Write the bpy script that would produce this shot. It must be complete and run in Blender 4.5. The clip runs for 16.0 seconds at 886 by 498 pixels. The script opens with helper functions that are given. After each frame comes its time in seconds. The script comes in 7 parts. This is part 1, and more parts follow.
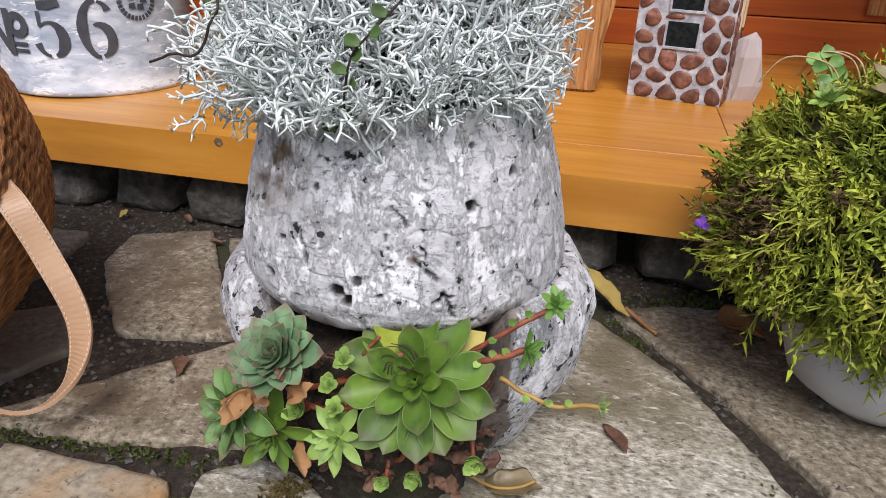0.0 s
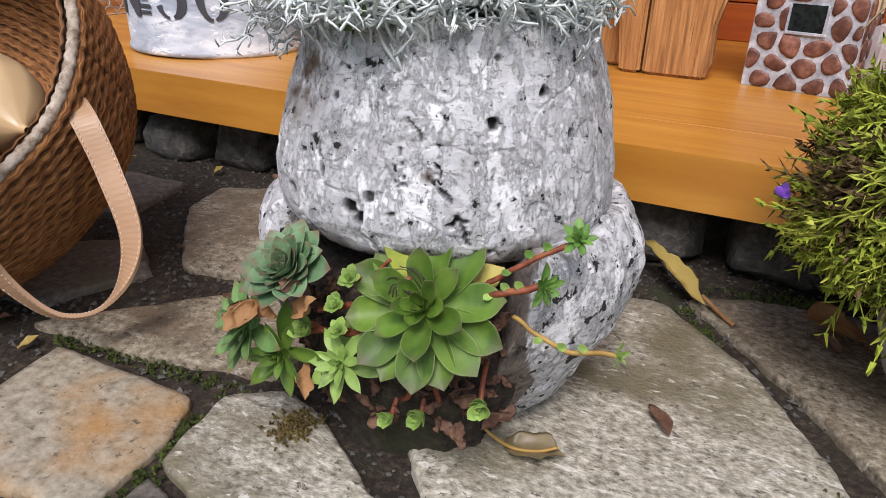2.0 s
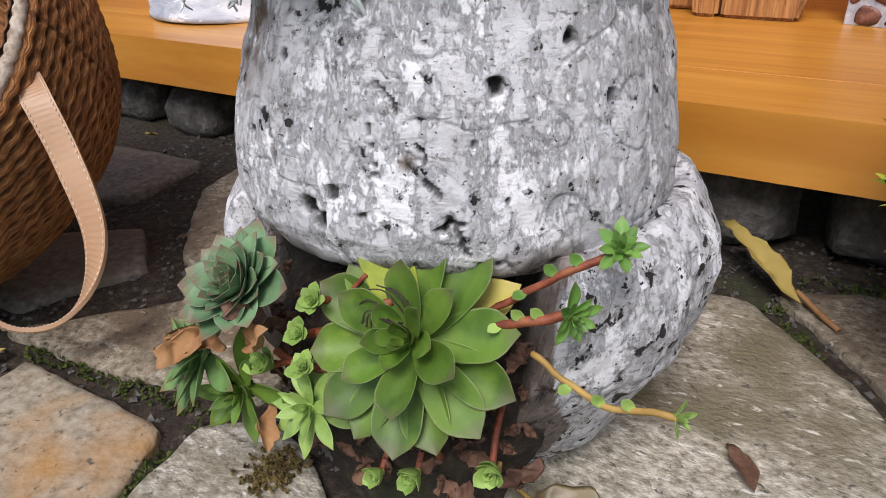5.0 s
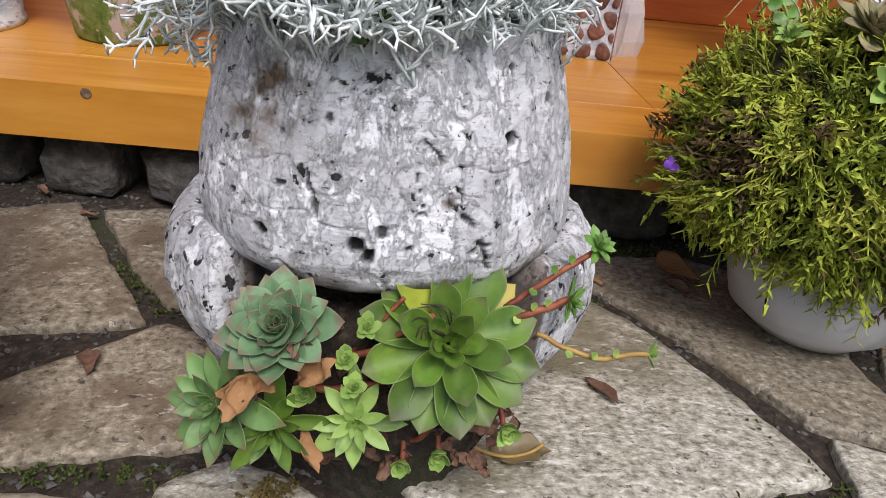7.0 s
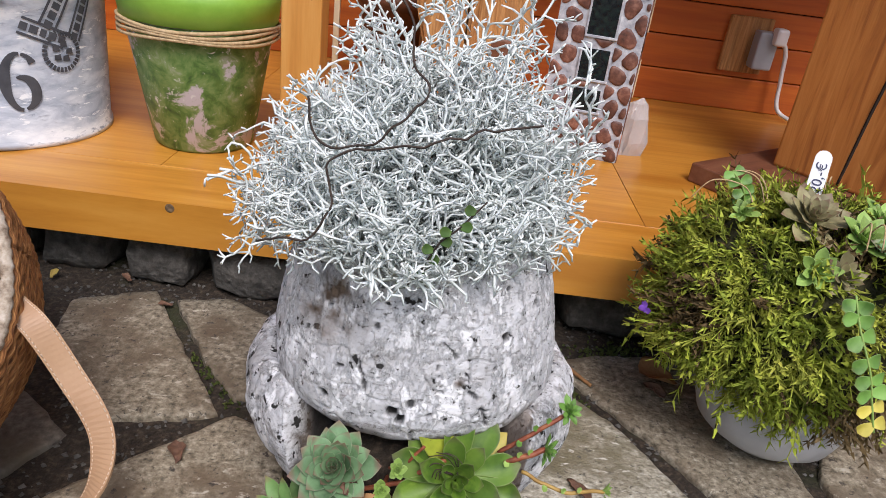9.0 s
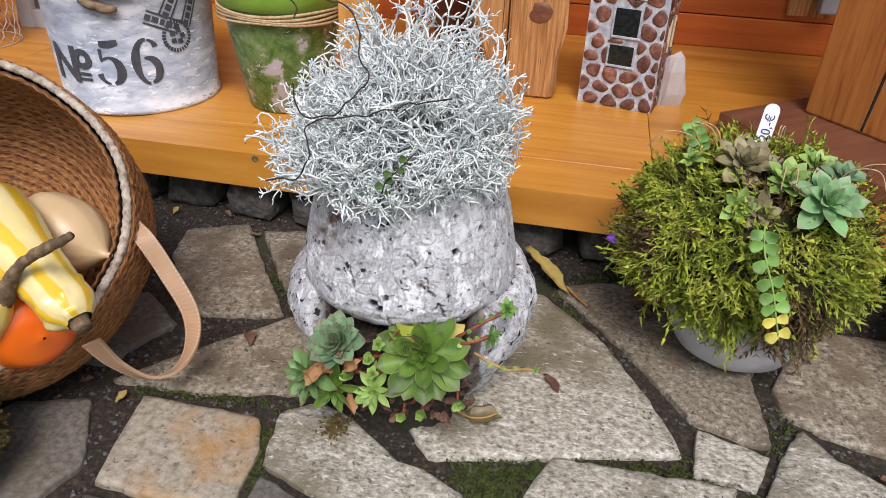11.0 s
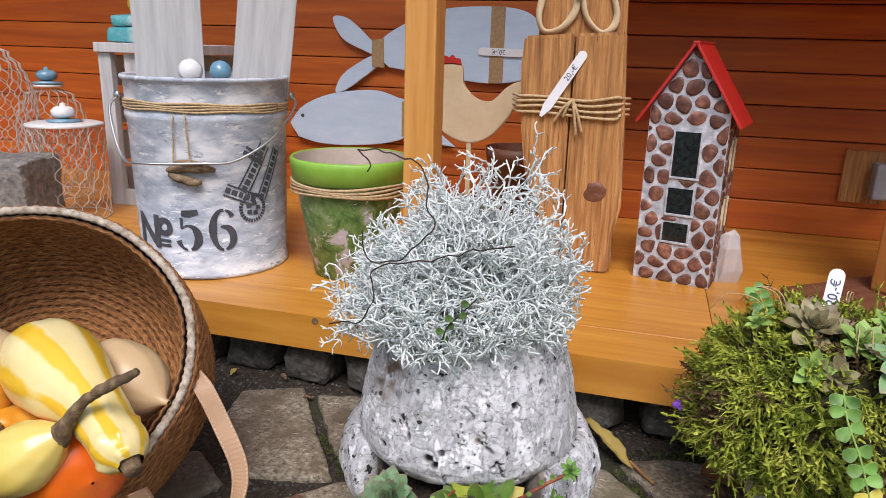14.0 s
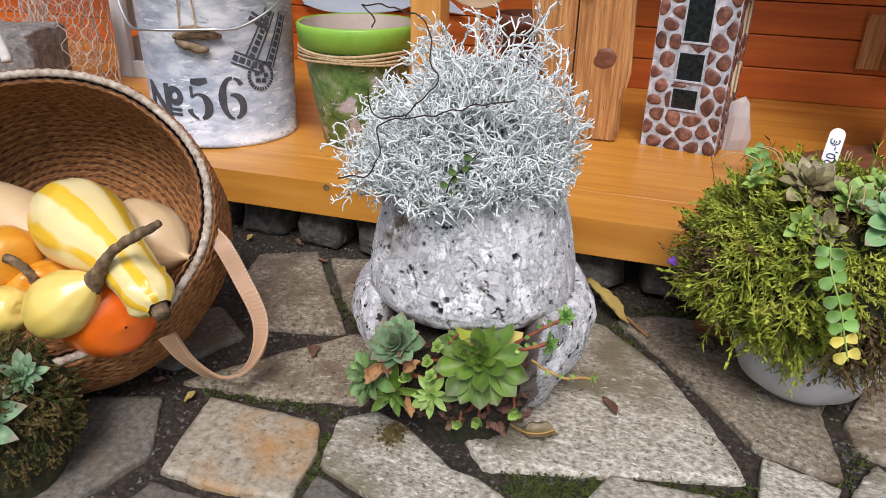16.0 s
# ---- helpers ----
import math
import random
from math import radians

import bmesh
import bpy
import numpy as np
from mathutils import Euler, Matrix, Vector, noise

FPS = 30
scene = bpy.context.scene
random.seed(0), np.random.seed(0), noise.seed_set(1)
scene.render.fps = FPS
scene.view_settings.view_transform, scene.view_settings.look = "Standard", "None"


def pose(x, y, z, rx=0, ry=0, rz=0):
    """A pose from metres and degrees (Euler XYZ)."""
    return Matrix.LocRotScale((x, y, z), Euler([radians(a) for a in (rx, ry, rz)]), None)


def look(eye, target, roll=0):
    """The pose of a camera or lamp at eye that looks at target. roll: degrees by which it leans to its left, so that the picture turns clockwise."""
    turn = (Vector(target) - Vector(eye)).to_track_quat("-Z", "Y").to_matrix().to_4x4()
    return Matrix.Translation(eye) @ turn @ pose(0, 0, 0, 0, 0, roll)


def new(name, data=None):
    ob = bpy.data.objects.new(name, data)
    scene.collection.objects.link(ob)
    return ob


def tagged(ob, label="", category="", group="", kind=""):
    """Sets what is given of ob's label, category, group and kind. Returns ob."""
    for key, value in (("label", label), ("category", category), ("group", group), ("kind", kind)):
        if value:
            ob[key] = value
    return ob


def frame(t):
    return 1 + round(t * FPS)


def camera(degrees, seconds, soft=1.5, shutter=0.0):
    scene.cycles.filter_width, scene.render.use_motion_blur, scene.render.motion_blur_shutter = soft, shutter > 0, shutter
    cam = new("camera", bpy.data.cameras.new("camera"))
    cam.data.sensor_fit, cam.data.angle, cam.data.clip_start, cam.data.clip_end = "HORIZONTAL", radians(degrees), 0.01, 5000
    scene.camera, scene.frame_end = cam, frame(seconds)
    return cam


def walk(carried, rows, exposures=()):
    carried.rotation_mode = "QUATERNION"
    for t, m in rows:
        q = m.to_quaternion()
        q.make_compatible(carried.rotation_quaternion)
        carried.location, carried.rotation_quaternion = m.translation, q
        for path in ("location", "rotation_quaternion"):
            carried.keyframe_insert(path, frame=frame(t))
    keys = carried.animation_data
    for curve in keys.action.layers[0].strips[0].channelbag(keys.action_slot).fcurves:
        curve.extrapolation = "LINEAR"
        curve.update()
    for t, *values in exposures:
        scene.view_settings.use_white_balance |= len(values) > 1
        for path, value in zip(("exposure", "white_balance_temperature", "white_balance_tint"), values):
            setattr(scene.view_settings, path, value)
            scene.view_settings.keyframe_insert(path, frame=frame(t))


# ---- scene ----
cam = camera(64.7, 16.0, soft=0.45)
PATH = [
    (0, (0.649, -0.043, 0.472), (0.231, 1.711, -0.393), 2.0),
    (0.5, (0.664, -0.039, 0.476), (0.21, 1.701, -0.4), 1.6),
    (1, (0.683, -0.055, 0.465), (0.192, 1.672, -0.416), 2.4),
    (1.5, (0.694, -0.041, 0.441), (0.14, 1.665, -0.445), 3.0),
    (2, (0.725, -0.016, 0.399), (-0.032, 1.639, -0.432), 2.4),
    (2.5, (0.746, 0.021, 0.374), (-0.183, 1.602, -0.424), 4.5),
    (3, (0.76, 0.086, 0.338), (-0.275, 1.598, -0.463), 2.4),
    (3.5, (0.745, 0.131, 0.326), (-0.306, 1.624, -0.491), 2.8),
    (4, (0.737, 0.152, 0.314), (-0.31, 1.636, -0.522), 1.5),
    (4.2, (0.734, 0.154, 0.319), (-0.302, 1.642, -0.526), 0.7),
    (6.3, (0.609, 0.03, 0.425), (0.271, 1.698, -0.627), 1.5),
    (6.5, (0.587, 0.019, 0.423), (0.397, 1.749, -0.563), 3.0),
    (7, (0.502, -0.004, 0.412), (0.59, 1.782, -0.484), 6.1),
    (7.5, (0.435, -0.018, 0.441), (0.69, 1.782, -0.391), 7.9),
    (8, (0.415, -0.03, 0.505), (0.689, 1.775, -0.312), 7.6),
    (8.2, (0.418, -0.037, 0.522), (0.67, 1.776, -0.284), 7.8),
    (10.3, (0.645, -0.232, 0.723), (0.27, 1.446, -0.298), 1.4),
    (10.5, (0.658, -0.25, 0.714), (0.262, 1.428, -0.299), 0.7),
    (11, (0.68, -0.278, 0.717), (0.352, 1.398, -0.324), 2.3),
    (11.5, (0.709, -0.299, 0.718), (0.441, 1.4, -0.304), 2.1),
    (12, (0.716, -0.301, 0.712), (0.498, 1.417, -0.289), 2.6),
    (12.5, (0.722, -0.299, 0.694), (0.489, 1.428, -0.287), 2.7),
    (13, (0.709, -0.294, 0.666), (0.42, 1.462, -0.247), 2.6),
    (13.5, (0.678, -0.287, 0.67), (0.315, 1.52, -0.109), 3.2),
    (14, (0.675, -0.301, 0.675), (0.141, 1.546, 0.123), 1.7),
    (14.5, (0.672, -0.317, 0.676), (0.099, 1.522, 0.138), 2.0),
    (15, (0.679, -0.329, 0.664), (0.139, 1.47, -0.025), 2.1),
    (15.5, (0.687, -0.331, 0.658), (0.177, 1.43, -0.141), 2.2),
    (16, (0.697, -0.338, 0.659), (0.171, 1.386, -0.21), 1.3),
]
walk(cam, [(t, look(eye, target, roll)) for t, eye, target, roll in PATH], [(0.0, -0.09, 6330, 17), (16.0, -0.09, 6330, 17)])

# ---- light ----
world = bpy.data.worlds.new("sky")
scene.world = world
world.use_nodes = True
wn = world.node_tree
sky = wn.nodes.new("ShaderNodeTexSky")
sky.sky_type = "NISHITA"
sky.sun_disc = False
sky.sun_elevation, sky.sun_rotation = radians(58), radians(160)
sky.air_density, sky.dust_density = 1.6, 2.5
SKY_STRENGTH = 0.138
wn.nodes["Background"].inputs["Strength"].default_value = SKY_STRENGTH
wn.links.new(sky.outputs["Color"], wn.nodes["Background"].inputs["Color"])
sun = new("sun", bpy.data.lights.new("sun", "SUN"))
sun.data.energy, sun.data.angle, sun.data.color = 3.0, radians(25), (1.0, 0.97, 0.92)
sun.matrix_world = look((1.2, -3.2, 5.4), (0.4, 0.8, 0))


# ---- materials ----
def mat(name, colors, scale=8.0, rough=0.6, bump=0.3, bump_scale=None, metal=0.0, stretch=(1, 1, 1), detail=8.0,
        patch=None, patch_scale=2.0, patch_range=(0.5, 0.65), rnd=0.0, bump_dist=0.002, coat=0.0, distort=0.0, spread=(0.3, 0.7)):
    """colors: ramp of fine grain; patch: a second colour in larger stains; rnd: how far single pieces differ."""
    m = bpy.data.materials.new(name)
    m.use_nodes = True
    nt = m.node_tree
    N, L = nt.nodes, nt.links
    bsdf = N["Principled BSDF"]
    tc = N.new("ShaderNodeTexCoord")
    mp = N.new("ShaderNodeMapping")
    mp.inputs["Scale"].default_value = stretch
    L.new(tc.outputs["Object"], mp.inputs["Vector"])
    info = N.new("ShaderNodeObjectInfo")
    off = N.new("ShaderNodeVectorMath")
    off.operation = "MULTIPLY_ADD"
    cmb = N.new("ShaderNodeCombineXYZ")
    for k in range(3):
        L.new(info.outputs["Random"], cmb.inputs[k])
    L.new(cmb.outputs[0], off.inputs[0])
    off.inputs[1].default_value = (7.3, 3.1, 5.7) if rnd else (0, 0, 0)
    L.new(mp.outputs["Vector"], off.inputs[2])
    vec = off.outputs[0]
    n1 = N.new("ShaderNodeTexNoise")
    n1.inputs["Scale"].default_value, n1.inputs["Detail"].default_value, n1.inputs["Roughness"].default_value = scale, detail, 0.65
    n1.inputs["Distortion"].default_value = distort
    L.new(vec, n1.inputs["Vector"])
    ramp = N.new("ShaderNodeValToRGB")
    el = ramp.color_ramp.elements
    for k, c in enumerate(colors):
        pos = spread[0] + (spread[1] - spread[0]) * k / max(1, len(colors) - 1)
        e = el[k] if k < 2 else el.new(pos)
        e.position, e.color = pos, (*c, 1)
    L.new(n1.outputs["Fac"], ramp.inputs["Fac"])
    col = ramp.outputs["Color"]
    if patch:
        n2 = N.new("ShaderNodeTexNoise")
        n2.inputs["Scale"].default_value, n2.inputs["Detail"].default_value = patch_scale, 6
        L.new(vec, n2.inputs["Vector"])
        mr = N.new("ShaderNodeMapRange")
        mr.inputs["From Min"].default_value, mr.inputs["From Max"].default_value = patch_range
        L.new(n2.outputs["Fac"], mr.inputs["Value"])
        mx = N.new("ShaderNodeMix")
        mx.data_type = "RGBA"
        L.new(mr.outputs["Result"], mx.inputs["Factor"])
        L.new(col, mx.inputs[6])
        mx.inputs[7].default_value = (*patch, 1)
        col = mx.outputs[2]
    if rnd:
        hsv = N.new("ShaderNodeHueSaturation")
        mr2 = N.new("ShaderNodeMapRange")
        mr2.inputs["To Min"].default_value, mr2.inputs["To Max"].default_value = 1 - rnd, 1 + rnd
        L.new(info.outputs["Random"], mr2.inputs["Value"])
        L.new(mr2.outputs["Result"], hsv.inputs["Value"])
        L.new(col, hsv.inputs["Color"])
        col = hsv.outputs["Color"]
    L.new(col, bsdf.inputs["Base Color"])
    bsdf.inputs["Roughness"].default_value, bsdf.inputs["Metallic"].default_value = rough, metal
    bsdf.inputs["Coat Weight"].default_value = coat
    bsdf.inputs["Coat Roughness"].default_value = 0.25
    if bump:
        n3 = N.new("ShaderNodeTexNoise")
        n3.inputs["Scale"].default_value, n3.inputs["Detail"].default_value = bump_scale or scale * 2, 6
        L.new(vec, n3.inputs["Vector"])
        bp = N.new("ShaderNodeBump")
        bp.inputs["Strength"].default_value, bp.inputs["Distance"].default_value = bump, bump_dist
        L.new(n3.outputs["Fac"], bp.inputs["Height"])
        L.new(bp.outputs["Normal"], bsdf.inputs["Normal"])
    return m


def add_attribute_tint(m, attr, color, lo=0.0, hi=1.0):
    """Blends a colour over the material where the mesh's own attribute is high (leaf tips, pits, moss)."""
    N, L = m.node_tree.nodes, m.node_tree.links
    bsdf = N["Principled BSDF"]
    old = bsdf.inputs["Base Color"].links[0].from_socket
    a = N.new("ShaderNodeAttribute")
    a.attribute_name = attr
    mr = N.new("ShaderNodeMapRange")
    mr.inputs["From Min"].default_value, mr.inputs["From Max"].default_value = lo, hi
    L.new(a.outputs["Fac"], mr.inputs["Value"])
    mx = N.new("ShaderNodeMix")
    mx.data_type = "RGBA"
    L.new(mr.outputs["Result"], mx.inputs["Factor"])
    L.new(old, mx.inputs[6])
    mx.inputs[7].default_value = (*color, 1)
    L.new(mx.outputs[2], bsdf.inputs["Base Color"])
    return m



def add_flecks(m, scale, lo, hi, color, stretch=(1, 1, 1)):
    """Sharp-edged flecks of a second colour, as of chipped or brushed paint."""
    N, L = m.node_tree.nodes, m.node_tree.links
    bsdf = N["Principled BSDF"]
    old = bsdf.inputs["Base Color"].links[0].from_socket
    tc, mp, n = N.new("ShaderNodeTexCoord"), N.new("ShaderNodeMapping"), N.new("ShaderNodeTexNoise")
    mp.inputs["Scale"].default_value = stretch
    n.inputs["Scale"].default_value, n.inputs["Detail"].default_value, n.inputs["Roughness"].default_value = scale, 10, 0.7
    n.inputs["Distortion"].default_value = 0.4
    mr, mx = N.new("ShaderNodeMapRange"), N.new("ShaderNodeMix")
    mr.inputs["From Min"].default_value, mr.inputs["From Max"].default_value = lo, hi
    mx.data_type = "RGBA"
    L.new(tc.outputs["Object"], mp.inputs["Vector"])
    L.new(mp.outputs["Vector"], n.inputs["Vector"])
    L.new(n.outputs["Fac"], mr.inputs["Value"])
    L.new(mr.outputs["Result"], mx.inputs["Factor"])
    L.new(old, mx.inputs[6])
    mx.inputs[7].default_value = (*color, 1)
    L.new(mx.outputs[2], bsdf.inputs["Base Color"])
    return m


MAT = {}
MAT["soil"] = mat("soil", [(0.009, 0.0065, 0.004), (0.028, 0.02, 0.013), (0.085, 0.062, 0.042)], 110, 0.95, 1.0, 200, bump_dist=0.004, patch=(0.03, 0.036, 0.012), patch_scale=7.0, patch_range=(0.56, 0.7))
MAT["flagstone"] = mat("flagstone", [(0.11, 0.097, 0.066), (0.285, 0.26, 0.2), (0.45, 0.42, 0.34), (0.66, 0.63, 0.545)], 130, 0.7, 0.9, 210, stretch=(0.9, 1.15, 1), detail=12, patch=(0.16, 0.14, 0.085), patch_scale=9, patch_range=(0.48, 0.68), rnd=0.1, bump_dist=0.0025, spread=(0.32, 0.68))
MAT["flag_mid"] = mat("flag_mid", [(0.06, 0.05, 0.034), (0.185, 0.155, 0.108), (0.3, 0.26, 0.19), (0.46, 0.415, 0.325)], 120, 0.72, 0.9, 200, detail=12, patch=(0.14, 0.105, 0.068), patch_scale=14, patch_range=(0.48, 0.68), rnd=0.1, bump_dist=0.0025, spread=(0.32, 0.68))
MAT["moss_brown"] = mat("moss_brown", [(0.1, 0.07, 0.02), (0.21, 0.155, 0.045)], 60, 0.9, 0.2)
MAT["flag_ochre"] = mat("flag_ochre", [(0.15, 0.13, 0.09), (0.34, 0.3, 0.225), (0.47, 0.43, 0.34)], 80, 0.75, 0.8, 170,
                        patch=(0.4, 0.21, 0.06), patch_scale=9, patch_range=(0.52, 0.72), rnd=0.06, bump_dist=0.002)
add_flecks(MAT["flagstone"], 90, 0.58, 0.63, (0.09, 0.08, 0.065), (1, 1.3, 1))
add_flecks(MAT["flagstone"], 55, 0.58, 0.64, (0.66, 0.64, 0.57), (0.7, 1.8, 1))
add_flecks(MAT["flagstone"], 6.5, 0.54, 0.74, (0.17, 0.15, 0.1), (1, 1.5, 1))
add_flecks(MAT["flag_mid"], 90, 0.58, 0.64, (0.05, 0.042, 0.034))
add_flecks(MAT["flag_mid"], 50, 0.59, 0.65, (0.46, 0.42, 0.34), (0.8, 1.5, 1))
add_flecks(MAT["flag_mid"], 6, 0.54, 0.74, (0.12, 0.095, 0.06), (1, 1.3, 1))
add_flecks(MAT["flag_ochre"], 90, 0.59, 0.64, (0.1, 0.085, 0.06))
MAT["flag_dark"] = mat("flag_dark", [(0.06, 0.053, 0.042), (0.135, 0.12, 0.098), (0.23, 0.205, 0.17)], 110, 0.75, 0.8, 190,
                       patch=(0.12, 0.1, 0.07), patch_scale=7, rnd=0.1, bump_dist=0.002)
MAT["rock"] = mat("rock", [(0.03, 0.028, 0.026), (0.085, 0.08, 0.072), (0.17, 0.16, 0.145)], 45, 0.9, 1.0, 90, rnd=0.2, bump_dist=0.006)
MAT["deck"] = mat("deck", [(0.45, 0.175, 0.018), (0.56, 0.245, 0.032), (0.64, 0.31, 0.055)], 5, 0.38, 0.12, 14, stretch=(0.6, 9, 4), patch=(0.4, 0.14, 0.014), patch_scale=1.6, patch_range=(0.5, 0.75), rnd=0.08, coat=0.3)
MAT["wall_board"] = mat("wall_board", [(0.34, 0.062, 0.003), (0.46, 0.1, 0.006), (0.56, 0.145, 0.011)], 4, 0.6, 0.15, 12, stretch=(0.5, 5, 9), patch=(0.3, 0.05, 0.003), patch_scale=1.5, patch_range=(0.5, 0.75), rnd=0.1, coat=0.08)
MAT["gap"] = mat("gap", [(0.01, 0.006, 0.004), (0.03, 0.018, 0.01)], 10, 0.9, 0)
MAT["post_wood"] = mat("post_wood", [(0.5, 0.2, 0.035), (0.62, 0.28, 0.06), (0.68, 0.34, 0.09)], 6, 0.42, 0.15, 16, stretch=(9, 9, 0.5), coat=0.25)
MAT["zinc"] = mat("zinc", [(0.26, 0.3, 0.37), (0.44, 0.48, 0.55), (0.66, 0.69, 0.74)], 7, 0.55, 0.3, 30, stretch=(2, 2, 5), metal=0.0, patch=(0.8, 0.81, 0.83), patch_scale=5, patch_range=(0.5, 0.68), distort=0.8)
add_flecks(MAT["zinc"], 16, 0.57, 0.64, (0.3, 0.33, 0.39), (1.2, 1.2, 3.5))
add_flecks(MAT["zinc"], 22, 0.58, 0.62, (0.8, 0.81, 0.82), (1.0, 1.0, 4))
MAT["steel"] = mat("steel", [(0.45, 0.46, 0.47), (0.65, 0.66, 0.67)], 30, 0.3, 0.1, metal=0.9)
MAT["ink"] = mat("ink", [(0.045, 0.048, 0.058), (0.085, 0.09, 0.105)], 40, 0.7, 0.1)
MAT["twine"] = mat("twine", [(0.33, 0.22, 0.11), (0.52, 0.37, 0.2), (0.66, 0.5, 0.3)], 120, 0.9, 0.8, 260)
MAT["driftwood"] = mat("driftwood", [(0.15, 0.055, 0.015), (0.36, 0.155, 0.045), (0.52, 0.255, 0.085), (0.64, 0.37, 0.15)], 9, 0.78, 1.0, 10, stretch=(13, 13, 0.7), patch=(0.16, 0.065, 0.022), patch_scale=5, patch_range=(0.52, 0.74), bump_dist=0.008, distort=0.4, spread=(0.22, 0.74))
add_flecks(MAT["driftwood"], 10, 0.62, 0.66, (0.05, 0.018, 0.006), (16, 16, 0.5))
MAT["beam"] = mat("beam", [(0.2, 0.055, 0.008), (0.4, 0.14, 0.025), (0.5, 0.2, 0.045)], 6, 0.55, 0.5, 12, stretch=(6, 6, 0.5), bump_dist=0.003, distort=1.4)
MAT["dark_plank"] = mat("dark_plank", [(0.1, 0.035, 0.018), (0.16, 0.06, 0.03), (0.2, 0.085, 0.045)], 8, 0.5, 0.2, 20, stretch=(0.6, 6, 6))
MAT["red_roof"] = mat("red_roof", [(0.42, 0.012, 0.01), (0.55, 0.025, 0.018)], 14, 0.4, 0.15, 40, coat=0.3)
MAT["mortar"] = mat("mortar", [(0.2, 0.21, 0.25), (0.42, 0.44, 0.49), (0.72, 0.73, 0.75)], 45, 0.6, 0.6, 90)
MAT["painted_stone"] = mat("painted_stone", [(0.045, 0.018, 0.014), (0.15, 0.06, 0.04), (0.34, 0.17, 0.12)], 45, 0.5, 0.5, 110, rnd=0.4)
MAT["window_dark"] = mat("window_dark", [(0.005, 0.006, 0.008), (0.012, 0.016, 0.018), (0.02, 0.045, 0.035)], 90, 0.15, 0)
MAT["green_glaze"] = mat("green_glaze", [(0.2, 0.42, 0.04), (0.3, 0.55, 0.07)], 18, 0.45, 0.15, 50, coat=0.2)
MAT["decoupage"] = mat("decoupage", [(0.03, 0.07, 0.025), (0.09, 0.19, 0.04), (0.2, 0.3, 0.1), (0.4, 0.4, 0.34)], 30, 0.5, 0.1, detail=6, distort=0.5)
add_flecks(MAT["decoupage"], 15, 0.545, 0.58, (0.55, 0.51, 0.55))
add_flecks(MAT["decoupage"], 60, 0.6, 0.64, (0.68, 0.68, 0.66))
MAT["clay"] = mat("clay", [(0.42, 0.33, 0.28), (0.58, 0.48, 0.42)], 12, 0.85, 0.3)
MAT["blue_paint"] = mat("blue_paint", [(0.46, 0.6, 0.76), (0.58, 0.7, 0.83)], 9, 0.65, 0.3, 60, stretch=(1, 1, 3))
MAT["jute_band"] = mat("jute_band", [(0.3, 0.19, 0.09), (0.46, 0.32, 0.17)], 90, 0.9, 0.6, 200)
MAT["beige_wood"] = mat("beige_wood", [(0.56, 0.42, 0.25), (0.7, 0.56, 0.37)], 12, 0.7, 0.2, 40)
MAT["red_felt"] = mat("red_felt", [(0.4, 0.015, 0.01), (0.5, 0.03, 0.02)], 60, 0.9, 0.3)
MAT["grey_board"] = mat("grey_board", [(0.36, 0.36, 0.37), (0.5, 0.5, 0.5), (0.6, 0.6, 0.6)], 6, 0.75, 0.3, 20, stretch=(7, 7, 0.6))
MAT["concrete"] = mat("concrete", [(0.09, 0.085, 0.08), (0.2, 0.19, 0.175), (0.32, 0.3, 0.28)], 50, 0.9, 1.0, 110, bump_dist=0.006)
MAT["wire"] = mat("wire", [(0.42, 0.38, 0.34), (0.62, 0.58, 0.53)], 60, 0.5, 0.2)
MAT["white_glaze"] = mat("white_glaze", [(0.7, 0.7, 0.7), (0.8, 0.8, 0.8)], 10, 0.3, 0.05)
MAT["blue_glaze"] = mat("blue_glaze", [(0.08, 0.22, 0.34), (0.25, 0.42, 0.52)], 14, 0.2, 0.05, coat=0.5)
MAT["turquoise"] = mat("turquoise", [(0.03, 0.2, 0.24), (0.08, 0.36, 0.4), (0.5, 0.6, 0.58)], 12, 0.5, 0.3)
MAT["yellow_paint"] = mat("yellow_paint", [(0.5, 0.36, 0.03), (0.62, 0.48, 0.06), (0.2, 0.3, 0.04)], 14, 0.5, 0.2)
MAT["basket"] = mat("basket", [(0.07, 0.024, 0.007), (0.24, 0.092, 0.025), (0.42, 0.185, 0.055), (0.6, 0.35, 0.14)], 1.0, 0.8, 1.0, 2.0, bump_dist=0.003, spread=(0.3, 0.7))
# the straw runs along the coils
bn, bl = MAT["basket"].node_tree.nodes, MAT["basket"].node_tree.links
weave = bn.new("ShaderNodeCombineXYZ")
for socket, attr, scale in (("X", "arc_len", 55.0), ("Y", "run", 420.0)):
    at_node, by = bn.new("ShaderNodeAttribute"), bn.new("ShaderNodeMath")
    at_node.attribute_name, by.operation = attr, "MULTIPLY"
    by.inputs[1].default_value = scale
    bl.new(at_node.outputs["Fac"], by.inputs[0])
    bl.new(by.outputs[0], weave.inputs[socket])
for node in bn:
    if node.bl_idname == "ShaderNodeTexNoise":
        bl.new(weave.outputs[0], node.inputs["Vector"])
# Shade between the coils, put into the colour along each crease.
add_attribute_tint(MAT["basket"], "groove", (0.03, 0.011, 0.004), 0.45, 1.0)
MAT["rim_thread"] = mat("rim_thread", [(0.14, 0.09, 0.055), (0.42, 0.35, 0.27), (0.64, 0.58, 0.5)], 90, 0.85, 0.6, 160)
MAT["leather"] = mat("leather", [(0.4, 0.235, 0.13), (0.48, 0.3, 0.175)], 12, 0.5, 0.15, 120, coat=0.1)
